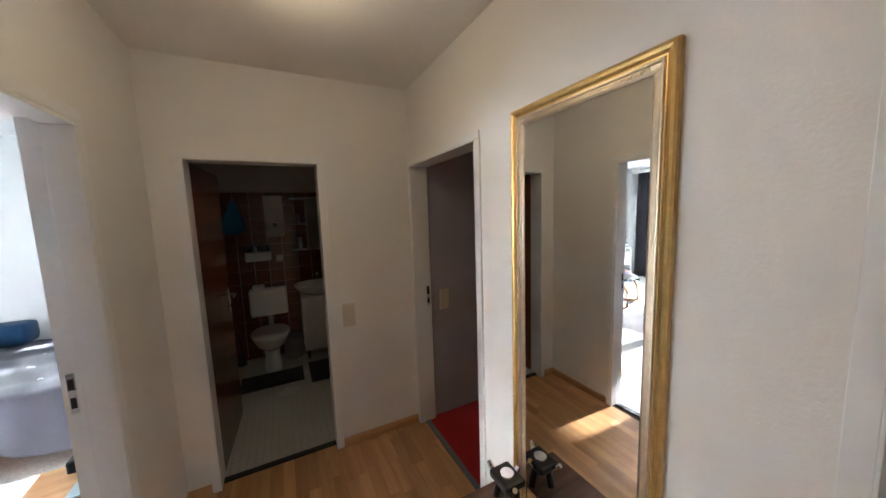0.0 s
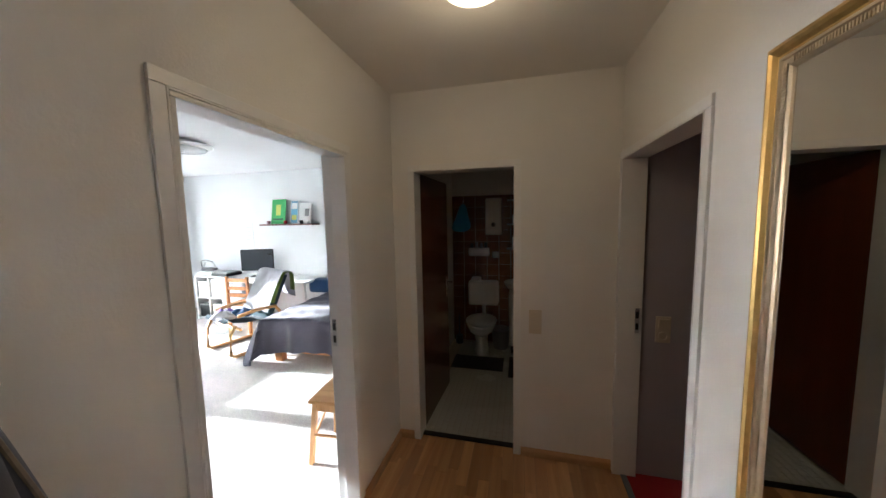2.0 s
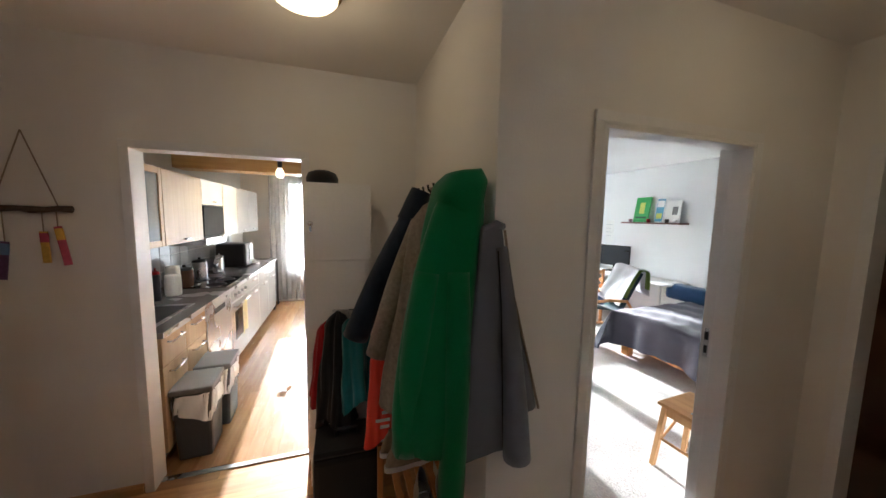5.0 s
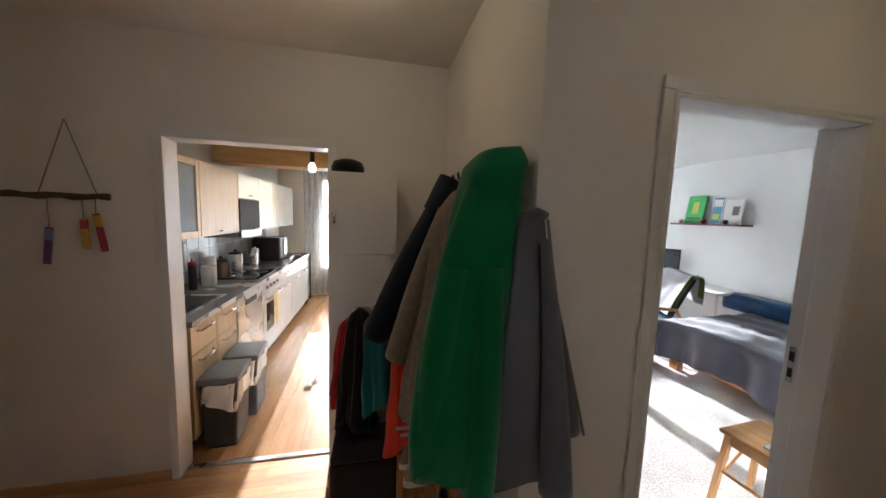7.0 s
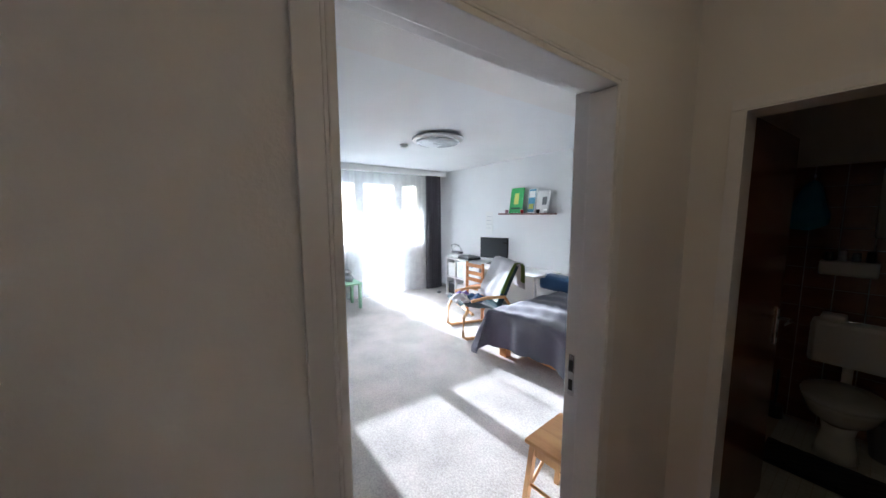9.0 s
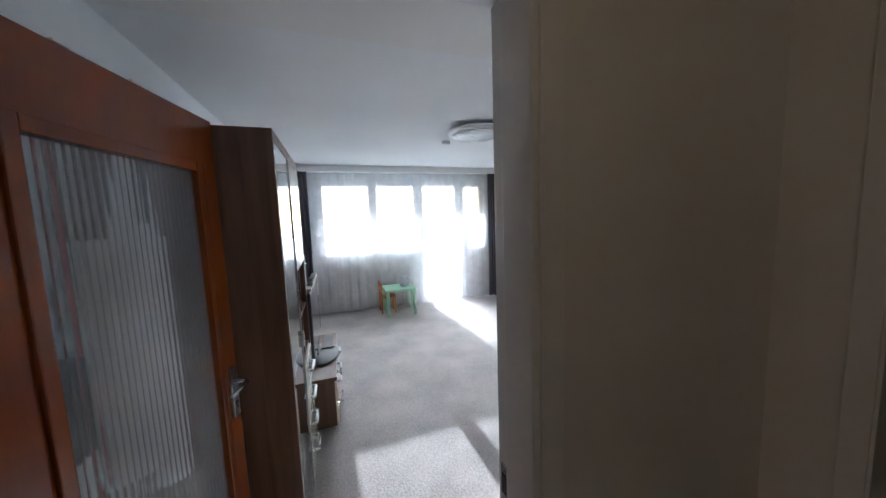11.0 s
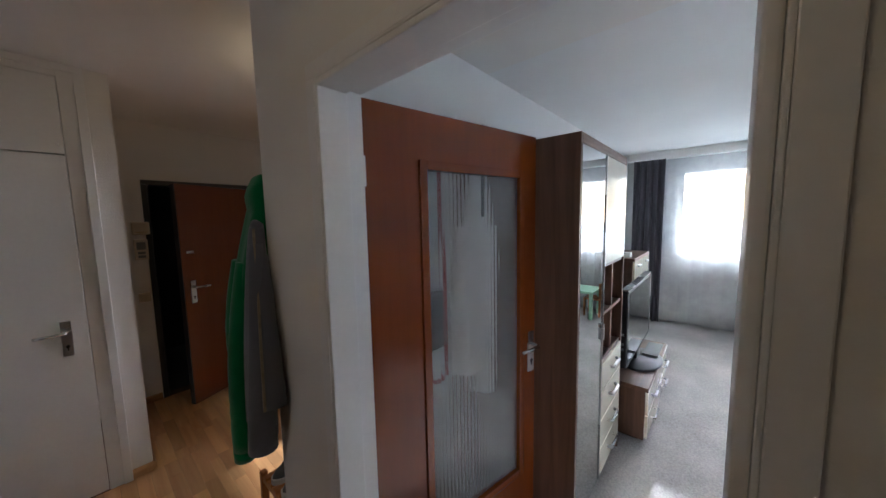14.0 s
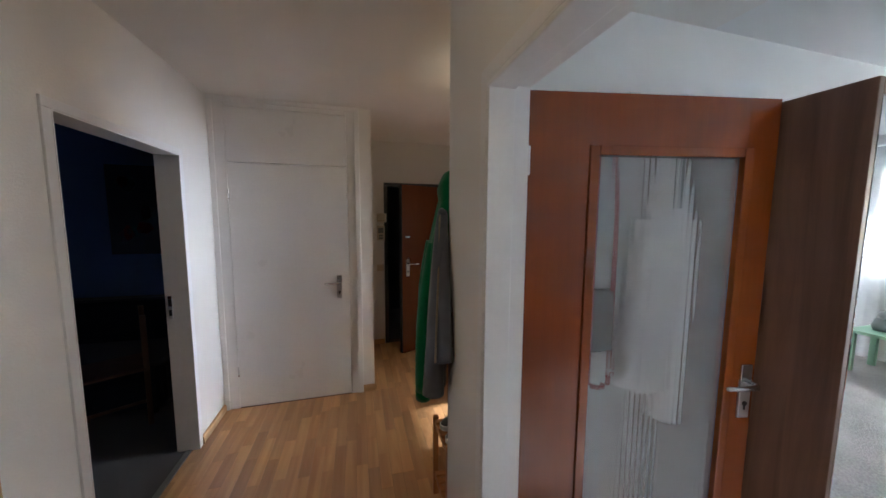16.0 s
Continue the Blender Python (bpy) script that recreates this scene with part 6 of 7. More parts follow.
part("glass", bm_box(-0.29, 0.29, -0.25, 0.25, 0.0, 0.006, 0.002), plain("hob_glass", (0.008, 0.008, 0.009), 0.07, vary=0.02, relief=0), hob)
for sx in (-0.14, 0.14):
    for sy in (-0.11, 0.12):
        part("ring", bm_lathe([(0.07, 0.0062), (0.085, 0.0068), (0.09, 0.0062)], (sx, sy, 0), 28), M_PLASTIC_GREY, hob)


def wall_unit(x0, x1, z0, z1, material, label, glazed=False):
    ob = thing("wall_cabinet", label, "kitchen cabinet", (x1, KW + 0.34, 0), group="kitchen wall cabinets")
    w = x1 - x0
    part("carcass", bm_box(-w + 0.001, -0.001, -0.339, -0.02, z0, z1, 0.002), M_KITCHEN_WHITE, ob)
    if glazed:
        for a, b, c, d in ((-w + 0.003, -w + 0.05, z0, z1), (-0.05, -0.003, z0, z1), (-w + 0.0505, -0.0505, z0, z0 + 0.05), (-w + 0.0505, -0.0505, z1 - 0.05, z1)):
            part("door_frame", bm_box(a, b, -0.0195, 0.0, c, d, 0.003), M_KITCHEN_TAN, ob)
        part("pane", bm_box(-w + 0.0505, -0.0505, -0.012, -0.008, z0 + 0.0505, z1 - 0.0505), plain("frosted_pane", (0.22, 0.27, 0.30), 0.15, vary=0.1, relief=0), ob, "bluish glass pane")
    else:
        d = part("door", bm_box(-w + 0.003, -0.003, -0.0195, 0.0, z0, z1, 0.003), material, ob)
        part("handle", bm_box(-w / 2 - 0.05, -w / 2 + 0.05, 0.0005, 0.02, z0 + 0.03, z0 + 0.042, 0.003), M_STEEL, d)
    return ob


wall_unit(-2.12, -1.60, 1.36, 1.975, M_KITCHEN_TAN, "beech-framed glazed wall cabinet", True)
wall_unit(-2.86, -2.12, 1.36, 1.975, M_KITCHEN_TAN, "beech-coloured kitchen wall cabinet")
wall_unit(-3.46, -2.86, 1.715, 1.975, M_KITCHEN_WHITE, "short white wall cabinet above the black microwave")
for x1 in (-3.46, -4.0, -4.54):
    wall_unit(x1 - 0.54, x1, 1.36, 1.975, M_KITCHEN_WHITE, "white kitchen wall, darkened to dim the room cabinet")
mw = thing("microwave", "black microwave fitted below a wall cabinet", "microwave", (-2.86, KW + 0.34, 1.375))
part("body", bm_box(-0.598, -0.002, -0.339, -0.01, 0.0, 0.335, 0.004), M_BLACK, mw)
part("door", bm_box(-0.59, -0.01, -0.0095, 0.006, 0.008, 0.327, 0.004), plain("matt_black", (0.008, 0.008, 0.009), 0.5, vary=0.1, spec=0.05), mw)
hood2 = thing("extractor_hood", "slim white extractor hood below the microwave", "extractor hood", (-2.86, KW + 0.36, 1.295))
part("body", bm_box(-0.598, -0.002, -0.359, 0.0, 0.0, 0.075, 0.006), M_STEEL, hood2)

tiles = tagged(new("splashback"), "pale grey tiled splashback with light joints", kind="structure")
tile_me = mesh_of("tile", bm_box(-0.097, 0.097, 0, 0.007, -0.072, 0.072, 0.002), plain("grey_glazed_tile", (0.40, 0.41, 0.42), 0.15, vary=0.06, relief=0))
part("grout", bm_box(-4.88, -1.345, KW + 0.0005, KW + 0.003, 0.90, 1.35), M_PALE, tiles)
for i in range(17):
    for j in range(3):
        o = new("tile", tile_me)
        o.parent = tiles
        o.location = (-1.45 - 0.2 * i, KW + 0.0032, 0.975 + 0.15 * j)

rail2 = thing("utensil_rail", "black utensil rail with hanging kitchen tools", "utensil rail", (-2.0, KW + 0.03, 1.28))
part("rail", bm_cyl((-0.45, 0.02, 0), (0.45, 0.02, 0), 0.007), M_BLACK, rail2)
for i in range(6):
    x = -0.4 + 0.15 * i
    part("utensil", bm_cyl((x, 0.025, -0.005), (x, 0.03, -0.20), 0.006, 0.005, 8), M_STEEL, rail2)
    part("utensil_end", bm_lathe([(0, -0.28), (0.03, -0.26), (0.035, -0.235), (0.02, -0.205), (0, -0.2)], (x, 0.03, 0), 14, scale=(1, 0.35)), M_BLACK if i % 2 else M_STEEL, rail2, smooth=True)


def pot(name, label, cat, x, y, r, h, mat, lid=None, z=0.898):
    o = thing(name, label, cat, (x, y, z))
    part("body", bm_lathe([(0, 0), (r * 0.9, 0), (r, h * 0.06), (r, h * 0.94), (r * 0.94, h), (0, h)], seg=24), mat, o, smooth=False)
    if lid:
        part("lid", bm_lathe([(r * 0.98, h + 0.0005), (r * 0.9, h + 0.02), (r * 0.2, h + 0.03), (r * 0.18, h + 0.05), (0, h + 0.055)], seg=24), lid, o)
    return o


pot("storage_jar", "steel canister on the kitchen worktop", "jar", -3.72, -3.86, 0.05, 0.17, M_STEEL, M_STEEL)
pot("storage_jar", "steel canister on the kitchen worktop", "jar", -3.60, -3.84, 0.05, 0.15, M_STEEL, M_STEEL)
pot("kettle", "steel kettle on the kitchen worktop", "kettle", -3.10, -3.85, 0.07, 0.2, M_STEEL, M_BLACK)
pot("coffee_pot", "brown glass coffee pot on the worktop", "pot", -2.75, -3.85, 0.075, 0.17, plain("brown_glass", (0.08, 0.035, 0.02), 0.12), M_BLACK)
pot("paper_roll", "white kitchen paper roll on the worktop", "paper roll", -2.55, -3.86, 0.055, 0.24, M_PAPER)
pot("plastic_jug", "white plastic container on the worktop", "container", -2.4, -3.80, 0.06, 0.18, M_PLASTIC_WHITE)
pot("bottle", "dark bottle with a red label on the worktop", "bottle", -2.22, -3.84, 0.03, 0.22, M_BLACK, M_RED)
cm = thing("coffee_machine", "black coffee machine with a chrome front", "coffee machine", (-4.12, -3.78, 0.898))
part("body", bm_box(-0.18, 0.16, -0.2, 0.16, 0.0, 0.32, 0.03), M_BLACK, cm)
part("front", bm_box(-0.16, 0.0, 0.1605, 0.175, 0.06, 0.30, 0.006), M_CHROME, cm)
part("tray", bm_box(-0.16, 0.0, 0.176, 0.25, 0.0, 0.03, 0.004), M_STEEL, cm)
pot("glass_jar", "clear glass jar on the worktop", "jar", -4.38, -3.72, 0.055, 0.2, plain("pale_glass", (0.5, 0.55, 0.58), 0.1))

trolley = thing("black_trolley", "black metal trolley standing at the end of the worktop", "trolley", (-5.12, -3.72, 0))
for sx in (-0.17, 0.17):
    for sy in (-0.24, 0.24):
        part("post", bm_box(sx - 0.012, sx + 0.012, sy - 0.012, sy + 0.012, 0, 0.84, 0.002), M_BLACK, trolley)
for z in (0.12, 0.45, 0.82):
    part("tray", bm_box(-0.156, 0.156, -0.226, 0.226, z, z + 0.16 if z < 0.8 else z + 0.025, 0.006), M_BLACK, trolley)


M_BIN = plain("dark_bin_plastic", (0.055, 0.056, 0.06), 0.4, vary=0.08)


def bin_(x, y, mat, label):
    o = thing("waste_bin", label, "bin", (x, y, 0), 4, group="kitchen waste bins")
    n = bmesh.new()
    bm_box(-0.14, 0.14, -0.11, 0.11, 0.0, 0.46, 0.02, n)
    for v in n.verts:
        k = 0.86 + 0.14 * v.co.z / 0.46
        v.co.x *= k
        v.co.y *= k
    part("bucket", n, mat, o)
    part("lid", bm_box(-0.15, 0.15, -0.12, 0.12, 0.4605, 0.50, 0.012), M_PLASTIC_GREY, o, "dark grey lid")

    def bag(u, v):
        a = 2 * math.pi * u
        f = 1 + 0.05 * math.sin(13 * a + 5 * v) + 0.03 * math.sin(29 * a)
        cx = math.copysign(abs(math.cos(a)) ** 0.5, math.cos(a))
        cy = math.copysign(abs(math.sin(a)) ** 0.5, math.sin(a))
        return (0.15 * cx * f, 0.12 * cy * f, 0.455 - 0.16 * v * (1 + 0.25 * math.sin(3 * a)))
    part("bin_liner", bm_grid(56, 6, bag, closed_u=True), M_PLASTIC_WHITE, o, "crumpled white bin liner", smooth=True)
    return o


bin_(-1.53, -3.325, M_BIN, "grey plastic waste bin with a white liner")
bin_(-1.86, -3.315, M_BIN, "grey plastic waste bin with a white liner")
solo("paper_scrap", thick(bm_grid(10, 6, lambda u, v: (-2.3 + 0.2 * u, -2.93 + 0.07 * v + 0.02 * math.sin(6 * u), 0.012 + 0.008 * abs(math.sin(9 * u + 4 * v)))), 0.004), M_PAPER, "crumpled white paper lying on the kitchen floor", "paper")
structure("ceiling_beam", bm_box(-3.40, -3.12, -4.05, -1.95, 2.10, 2.4995, 0.006), M_BEAM, "pale pine beam below the kitchen ceiling")
kl = thing("kitchen_lamp", "bare round bulb lamp in a dark socket, lit", "lamp", (-2.92, -3.0, 2.5))
part("rose", bm_lathe([(0, -0.0005), (0.05, -0.0005), (0.045, -0.03), (0, -0.032)], seg=20), M_BLACK, kl)
part("socket", bm_cyl((0, 0, -0.032), (0, 0, -0.37), 0.022, 0.024, 16), M_BLACK, kl)
part("bulb", bm_lathe([(0.0, -0.48), (0.03, -0.472), (0.043, -0.445), (0.04, -0.41), (0.02, -0.372), (0, -0.371)], seg=20), glow("warm_bulb", (1.0, 0.86, 0.6), 0.5), kl, "glowing bulb", smooth=True)
casement("kitchen_window", -3.35, -2.15, 0.55, 2.25, -5.55, "white-framed kitchen window", -2.2)
curtain("kitchen_curtain", -3.6, -2.02, -5.42, M_SHEER, "white net curtain across the kitchen window", 16, 0.014, z0=0.05, z1=2.4, seed=14)

# ---- bathroom ----
bd = thing("bathroom_door", "dark brown wooden bathroom door standing open", "door", (0.163, 0.125, 0), 87.0)
part("leaf", bm_box(0, 0.70, -0.0, 0.04, 0.015, 1.97, 0.003), M_DOOR_DARK, bd)
lever_handle(bd, pose(0.63, -0.0005, 1.05, 0, 0, 180), flip=1, material=M_CHROME, label="bright steel lever handle")
tw_wall = tagged(new("bath_tiles"), "glossy brown wall tiles with pale joints", kind="structure")
part("grout", bm_box(0.002, EAST - 0.002, 1.990, 1.9995, 0.0, 1.93), M_MORTAR, tw_wall)
bt = mesh_of("tile", bm_box(-0.073, 0.073, -0.007, 0, -0.073, 0.073, 0.002), M_TILE_BROWN)
for i in range(9):
    for j in range(13):
        o = new("tile", bt)
        o.parent = tw_wall
        o.location = (0.08 + 0.1515 * i, 1.9895, 0.077 + 0.1485 * j)
bath_floor = bpy.data.objects["floor_bath"]
mt = mesh_of("mosaic_tile", bm_box(-0.0225, 0.0225, -0.0225, 0.0225, 0, 0.004, 0.001), M_TILE_WHITE)
near = bmesh.new()
count = 0
for j in range(39):
    for i in range(19 if j < 16 else 29):
        x, y = 0.16 + 0.0475 * i, 0.115 + 0.0475 * j
        if x > 1.44:
            continue
        if j < 16:
            o = new("mosaic_tile", mt)
            o.parent = bath_floor
            o.location = (x, y, -0.0018)
            count += 1
        else:
            bm_box(x - 0.0225, x + 0.0225, y - 0.0225, y + 0.0225, -0.0018, 0.0022, 0, near)
far_tiles = part("mosaic_field", near, M_TILE_WHITE, bath_floor)
tagged(far_tiles, kind="stuff")

wc = thing("toilet", "white ceramic toilet with a plastic cistern", "toilet", (0.42, 1.985, 0.003))
part("foot", bm_lathe([(0.0, 0.0), (0.12, 0.0), (0.105, 0.06), (0.085, 0.16), (0.10, 0.26), (0.0, 0.27)], (0, -0.36, 0), 28, scale=(0.85, 1.15)), M_CERAMIC, wc, smooth=True)
part("bowl", bm_lathe([(0.0, 0.22), (0.09, 0.235), (0.15, 0.29), (0.178, 0.36), (0.182, 0.385), (0.0, 0.386)], (0, -0.36, 0), 32, scale=(0.98, 1.28)), M_CERAMIC, wc, smooth=True)
part("seat_lid", bm_lathe([(0.0, 0.387), (0.184, 0.387), (0.188, 0.40), (0.18, 0.418), (0.1, 0.424), (0.0, 0.425)], (0, -0.35, 0), 32, scale=(1.0, 1.28)), M_PLASTIC_WHITE, wc, "white closed lid", smooth=True)
cist = part("cistern", bm_box(-0.19, 0.19, -0.165, -0.012, 0.53, 0.84, 0.03), M_PLASTIC_WHITE, wc)
part("flush_button", bm_box(-0.03, 0.03, -0.11, -0.07, 0.8405, 0.852, 0.004), M_CHROME, cist)
part("flush_pipe", bm_cyl((0, -0.06, 0.36), (0, -0.06, 0.529), 0.025), M_PLASTIC_WHITE, wc)
solo("toilet_paper_stack", bm_box(0.27, 0.39, 1.83, 1.95, 0.844, 0.89, 0.02), M_PAPER, "folded white paper packs on the cistern", "paper")
heater = thing("water_heater", "slim white instant water heater on the tiles", "water heater", (0.55, 1.982, 1.43))
part("case", bm_box(-0.10, 0.10, -0.11, -0.001, 0.0, 0.46, 0.015), M_PLASTIC_WHITE, heater)
part("dial", bm_cyl((0.0, -0.1105, 0.13), (0.0, -0.128, 0.13), 0.028, 0.024, 20), M_BLACK, heater, "dark dial")
caddy = thing("wall_caddy", "white wall basket holding toiletries", "caddy", (0.36, 1.982, 1.16))
part("basket", bm_box(-0.13, 0.13, -0.10, -0.001, 0.0, 0.10, 0.012), M_PLASTIC_WHITE, caddy)
for i, c in enumerate((M_BLACK, M_PALE, M_PLASTIC_GREY, M_BLACK)):
    part("bottle", bm_cyl((-0.09 + 0.06 * i, -0.05, 0.101), (-0.09 + 0.06 * i, -0.05, 0.16 + 0.015 * (i % 2)), 0.022, 0.018, 14), c, caddy)
bb = garment("blue_bath_bag", "blue cloth bag hanging from a hook on the tiles", "bag", fabric("bath_blue", (0.03, 0.22, 0.40)), (0.16, 1.93), (0.13, 1.93), 1.83, 1.50, (0.03, 0.02), (0.13, 0.035), 4, 0.012, 33)
bath_hook = thing("wall_hook", "small white hook on the tiles", "hook", (0.16, 1.982, 1.85))
part("hook", bm_sweep([(0, -0.001, 0.01), (0, -0.04, 0.0), (0, -0.05, 0.02)], 0.006, 8), M_PLASTIC_WHITE, bath_hook)
switch_socket((0.57, 1.9815, 1.17), 0, ["rocker"], "white switch on the brown tiles", M_PLASTIC_WHITE)
basin = thing("wash_basin", "white ceramic wash basin above a white cabinet", "wash basin", (0.95, 1.985, 0.0))
part("bowl", bm_lathe([(0.0, 0.74), (0.12, 0.745), (0.22, 0.80), (0.25, 0.86), (0.245, 0.875), (0.22, 0.87), (0.15, 0.80), (0.0, 0.78)], (0, -0.25, 0), 32, scale=(1.05, 0.9)), M_CERAMIC, basin, smooth=True)
part("tap", bm_sweep([(0, -0.06, 0.86), (0, -0.06, 0.95), (0, -0.10, 0.98), (0, -0.16, 0.95)], 0.011, 10), M_CHROME, basin, smooth=True)
part("cabinet", bm_box(-0.2, 0.2, -0.4, -0.012, 0.12, 0.739, 0.006), M_WHITE, basin, "white basin cabinet")
part("cabinet_leg", bm_box(-0.18, -0.15, -0.38, -0.35, 0.003, 0.1195), M_STEEL, basin)
part("cabinet_leg", bm_box(0.15, 0.18, -0.38, -0.35, 0.003, 0.1195), M_STEEL, basin)
mc = thing("mirror_cabinet", "white bathroom mirror cabinet with open side shelves", "cabinet", (0.98, 1.982, 1.25))
part("body", bm_box(-0.10, 0.28, -0.13, -0.001, 0.0, 0.62, 0.004), M_WHITE, mc)
part("mirror", bm_box(-0.095, 0.275, -0.1345, -0.1305, 0.01, 0.61), M_MIRROR, mc)
for z in (0.0, 0.3, 0.60):
    part("shelf", bm_box(-0.26, -0.1005, -0.13, -0.001, z, z + 0.015, 0.002), M_WHITE, mc)
pot("shampoo_bottle", "white bottle on the mirror cabinet shelf", "bottle", 0.80, 1.91, 0.022, 0.14, M_PLASTIC_WHITE, M_BLACK, 1.2655)
pot("shampoo_bottle", "white bottle on the mirror cabinet shelf", "bottle", 0.80, 1.91, 0.02, 0.11, M_PALE, None, 1.5655)


def mat_(x0, x1, y0, y1, label):
    bm = bm_grid(20, 14, lambda u, v: (x0 + (x1 - x0) * u, y0 + (y1 - y0) * v, 0.006 + 0.014 * min(1, 6 * min(u, 1 - u, v, 1 - v)) + 0.002 * math.sin(40 * u) * math.sin(33 * v)))
    solo("bath_mat", thick(bm, 0.004), M_RUG, label, "bath mat", "bath mats")


mat_(0.13, 0.70, 1.16, 1.50, "dark anthracite bath mat on the white mosaic floor")
mat_(0.76, 1.2, 1.05, 1.55, "dark anthracite bath mat on the white mosaic floor")
brush = thing("toilet_brush", "dark toilet brush in a round holder", "toilet brush", (0.1, 1.88, 0.003))
part("holder", bm_lathe([(0, 0), (0.05, 0), (0.045, 0.1), (0, 0.1)], seg=18), M_BLACK, brush)
part("handle", bm_cyl((0, 0, 0.1), (0, 0, 0.38), 0.008), M_BLACK, brush)
bk = thing("bath_bucket", "grey plastic bucket beside the toilet", "bucket", (0.64, 1.82, 0.003))
part("bucket", bm_lathe([(0, 0), (0.09, 0), (0.12, 0.24), (0.125, 0.25), (0, 0.25)], seg=24), M_PLASTIC_GREY, bk)

# ---- red-carpeted room and bedroom ----
poster = thing("dark_poster", "dark poster with red and pale abstract shapes on the blue wall", "poster", (2.46, -4.2995, 1.22), 180)
part("sheet", bm_box(-0.2, 0.2, -0.008, 0, 0, 0.85, 0.001), plain("poster_black", (0.02, 0.012, 0.012), 0.4, vary=0.4, grain=6), poster)
rng = random.Random(8)
for i in range(7):
    c = (rng.uniform(-0.1, 0.1), rng.uniform(0.12, 0.72))
    n = bmesh.new()
    vs = [n.verts.new((c[0] + rng.uniform(0.03, 0.09) * math.cos(a), -0.0095, c[1] + rng.uniform(0.03, 0.09) * math.sin(a))) for a in [k * 0.785 for k in range(8)]]
    n.faces.new(vs)
    part("motif", thick(n, 0.001), (M_RED, M_PALE, M_PINKGREY)[i % 3], poster)
bdoor = thing("bedroom_door", "dark reddish-brown wooden bedroom door standing wide open", "door", (1.60, -2.10, 0), 2.0)
part("leaf", bm_box(0, 0.84, -0.04, 0.0, 0.012, 1.97, 0.003), M_DOOR_DARK, bdoor)
lever_handle(bdoor, pose(0.77, -0.0405, 1.04, 0, 0, 180), flip=1)
ch = thing("wooden_chair", "plain wooden chair standing just inside the bedroom", "chair", (2.18, -3.42, 0.004), -60)
part("seat", bm_box(-0.2, 0.2, -0.19, 0.2, 0.43, 0.45, 0.006), M_WALNUT, ch)
for sx in (-0.18, 0.18):
    part("leg", bm_box(sx - 0.018, sx + 0.018, 0.16, 0.196, 0, 0.4295, 0.003), M_WALNUT, ch)
    part("back_post", bm_box(sx - 0.018, sx + 0.018, -0.188, -0.155, 0, 0.4295, 0.003), M_WALNUT, ch)
    part("back_post", bm_box(sx - 0.018, sx + 0.018, -0.189, -0.156, 0.4505, 0.85, 0.003), M_WALNUT, ch)
    part("stretcher", bm_box(sx - 0.009, sx + 0.009, -0.154, 0.159, 0.18, 0.2, 0.002), M_WALNUT, ch)
for z in (0.55, 0.7):
    part("back_slat", bm_box(-0.1615, 0.1615, -0.185, -0.165, z, z + 0.06, 0.003), M_WALNUT, ch)
sofa = thing("dark_sofa", "dark blue-black sofa along the bedroom wall", "sofa", (2.7, -3.85, 0.004))
part("seat", bm_box(-0.8, 0.8, -0.4, 0.4, 0.05, 0.42, 0.05), M_NAVY, sofa)
part("backrest", bm_box(-0.8, 0.8, -0.43, -0.2, 0.4205, 0.82, 0.05), M_NAVY, sofa)
for sx in (-0.7, 0.7):
    for sy in (-0.33, 0.33):
        part("foot", bm_cyl((sx, sy, 0), (sx, sy, 0.049), 0.025), M_BLACK, sofa)

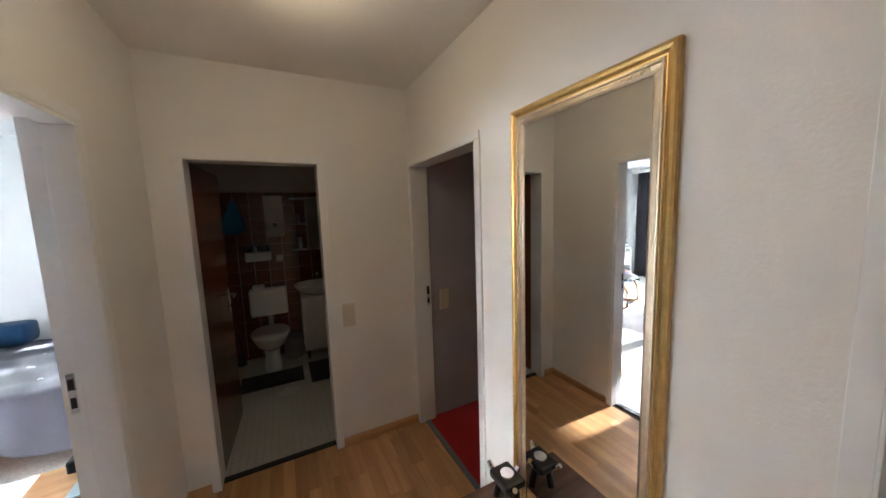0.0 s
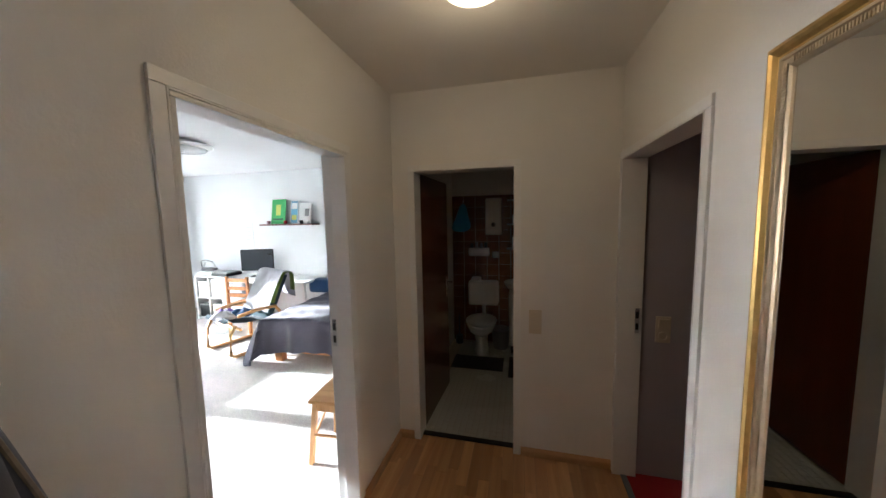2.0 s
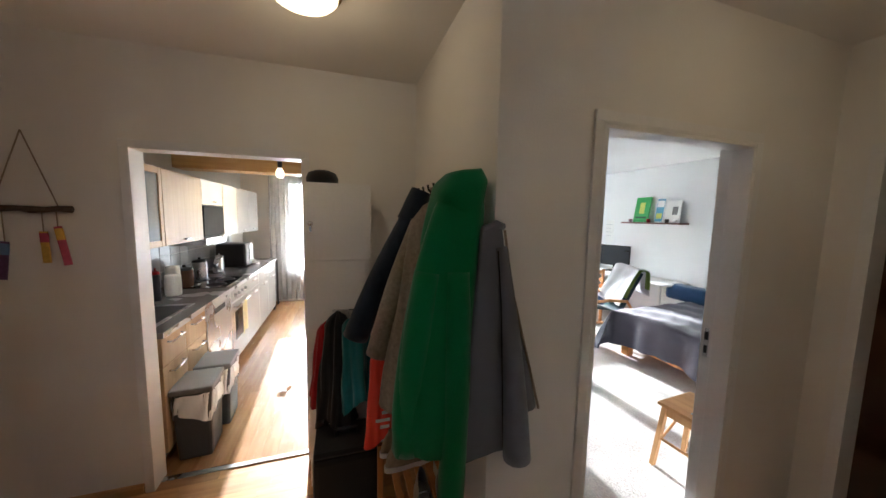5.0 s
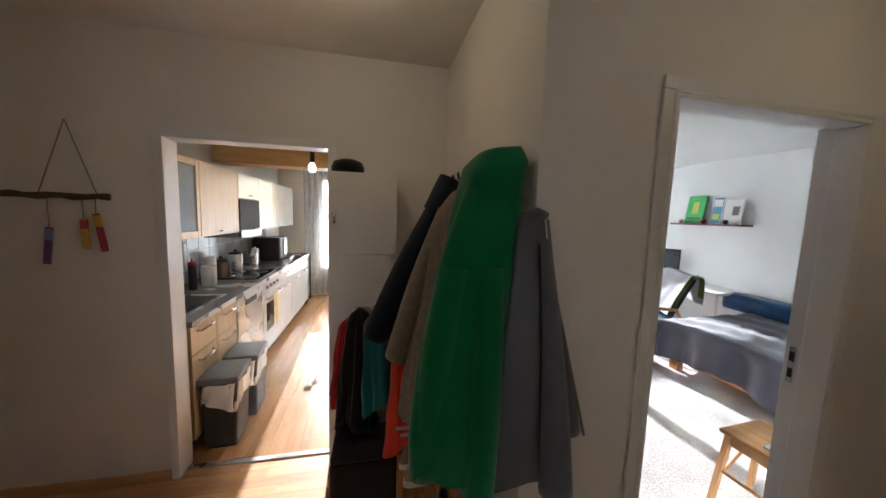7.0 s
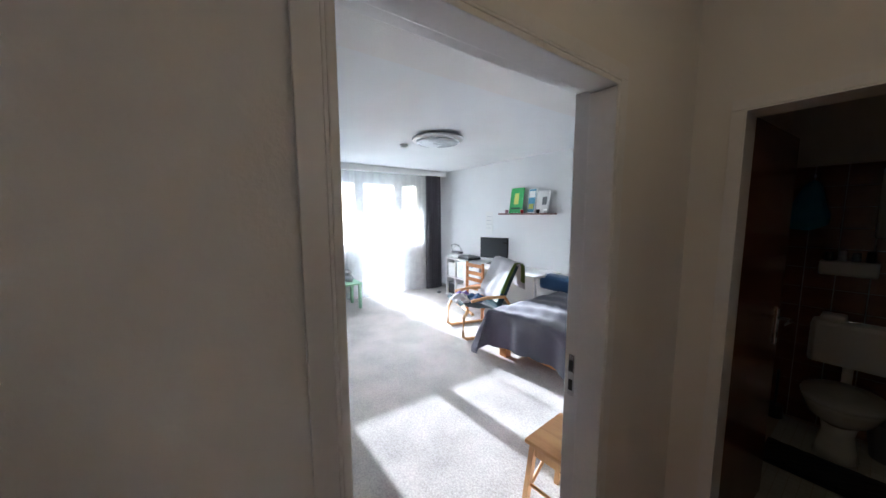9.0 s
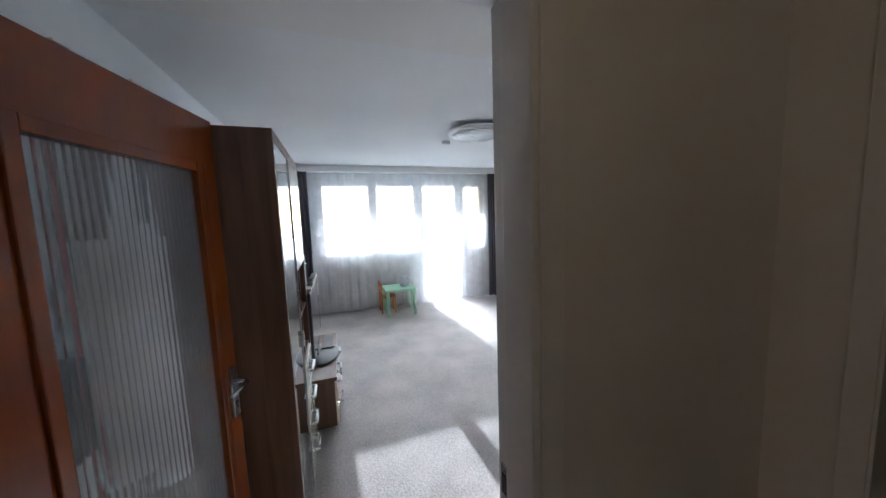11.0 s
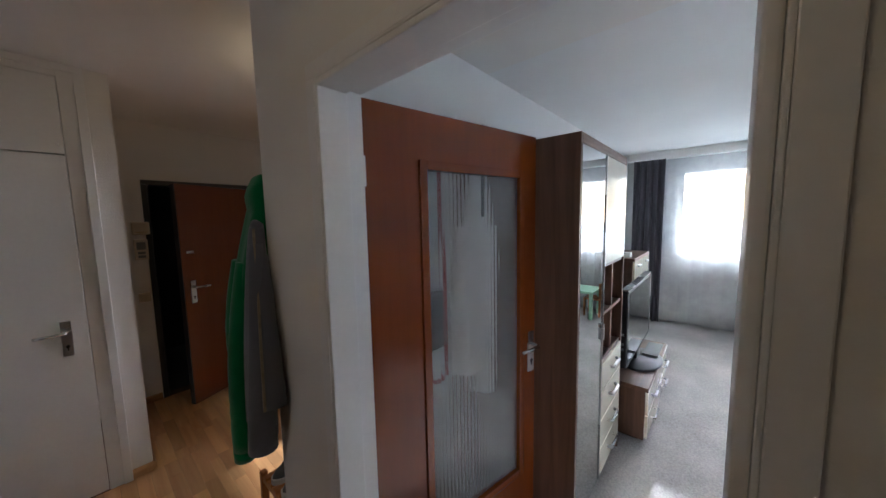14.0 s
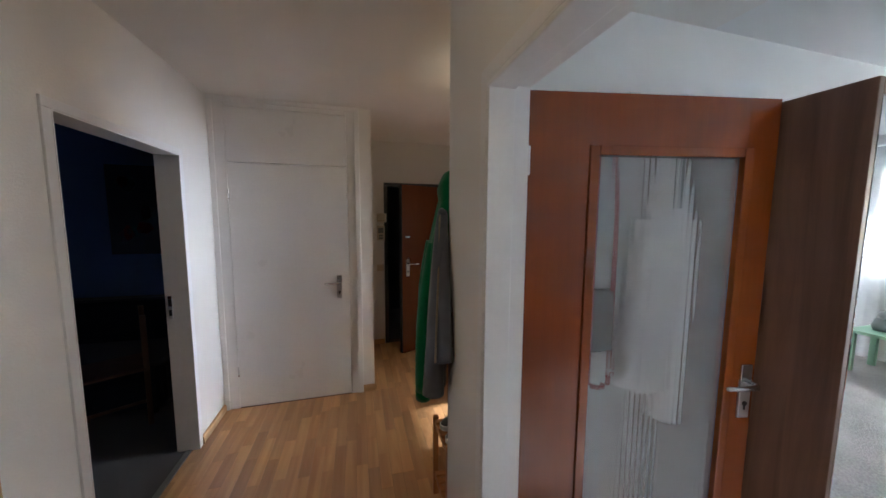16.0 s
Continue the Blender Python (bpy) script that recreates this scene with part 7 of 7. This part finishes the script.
# ---- parquet strips ----
def strips(parent_name, x0, x1, y0, y1, along, width, lengths, material, keep=None, limit=300, seed=5, hole=None):
    """Wood strips in rows; the first ones are single pieces, the rest one joined field."""
    floor = bpy.data.objects[parent_name]
    rng = random.Random(seed)
    meshes = {}
    rest = []
    made = 0
    a0, a1, b0, b1 = (y0, y1, x0, x1) if along == "y" else (x0, x1, y0, y1)
    b = b0
    while b < b1 - 1e-6:
        w = min(width, b1 - b)
        a = a0 - rng.uniform(0, max(lengths))
        while a < a1:
            L = rng.choice(lengths)
            s, e = max(a, a0), min(a + L, a1)
            a += L
            if e - s < 0.02:
                continue
            cx, cy = (b + w / 2, (s + e) / 2) if along == "y" else ((s + e) / 2, b + w / 2)
            if hole and hole(cx, cy):
                continue
            key = (round(e - s, 3), round(w, 3))
            if made < limit and (keep is None or keep(cx, cy)):
                if key not in meshes:
                    hx, hy = (w / 2, (e - s) / 2) if along == "y" else ((e - s) / 2, w / 2)
                    meshes[key] = mesh_of("parquet_strip", bm_box(-hx + 0.0004, hx - 0.0004, -hy + 0.0004, hy - 0.0004, 0, 0.0045), material)
                o = new("parquet_strip", meshes[key])
                o.parent = floor
                o.location = (cx, cy, -0.0042 + rng.uniform(0, 0.0003))
                made += 1
            else:
                rest.append((cx, cy, e - s, w))
            
        b += width
    if rest:
        verts, faces = [], []
        for cx, cy, L, w in rest:
            hx, hy = (w / 2, L / 2) if along == "y" else (L / 2, w / 2)
            n = len(verts)
            for z in (-0.0042, 0.0003):
                verts += [(cx - hx + 0.0004, cy - hy + 0.0004, z), (cx + hx - 0.0004, cy - hy + 0.0004, z), (cx + hx - 0.0004, cy + hy - 0.0004, z), (cx - hx + 0.0004, cy + hy - 0.0004, z)]
            faces += [(n, n + 3, n + 2, n + 1), (n + 4, n + 5, n + 6, n + 7), (n, n + 1, n + 5, n + 4), (n + 1, n + 2, n + 6, n + 5), (n + 2, n + 3, n + 7, n + 6), (n + 3, n, n + 4, n + 7)]
        me = bpy.data.meshes.new("parquet_field")
        me.from_pydata(verts, [], faces)
        me.materials.append(island_tone(material))
        ob = new("parquet_field", me)
        ob.parent = floor
        tagged(ob, kind="stuff")


def island_tone(material):
    """The same wood, toned piece by piece within one mesh."""
    m = material.copy()
    nt = m.node_tree
    geo = nt.nodes.new("ShaderNodeNewGeometry")
    for n in list(nt.nodes):
        if n.bl_idname == "ShaderNodeObjectInfo":
            for l in list(n.outputs["Random"].links):
                nt.links.new(geo.outputs["Random Per Island"], l.to_socket)
            nt.nodes.remove(n)
    return m


strips("floor", 0.0, 1.5, -3.4, 0.045, "y", 0.07, (0.28, 0.35, 0.42, 0.5), M_PARQUET, None, 260, 5)
strips("floor", -1.245, 0.0, -4.5, -1.885, "y", 0.07, (0.28, 0.35, 0.42, 0.5), M_PARQUET, None, 30, 7)
strips("floor", 0.0, 0.26, -4.5, -3.4, "y", 0.07, (0.28, 0.35, 0.42, 0.5), M_PARQUET, None, 10, 8)
strips("floor_kitchen", -5.5, -1.285, -4.05, -1.95, "x", 0.095, (0.5, 0.7, 0.9), M_PARQUET_K, lambda x, y: x > -3.4, 200, 6)
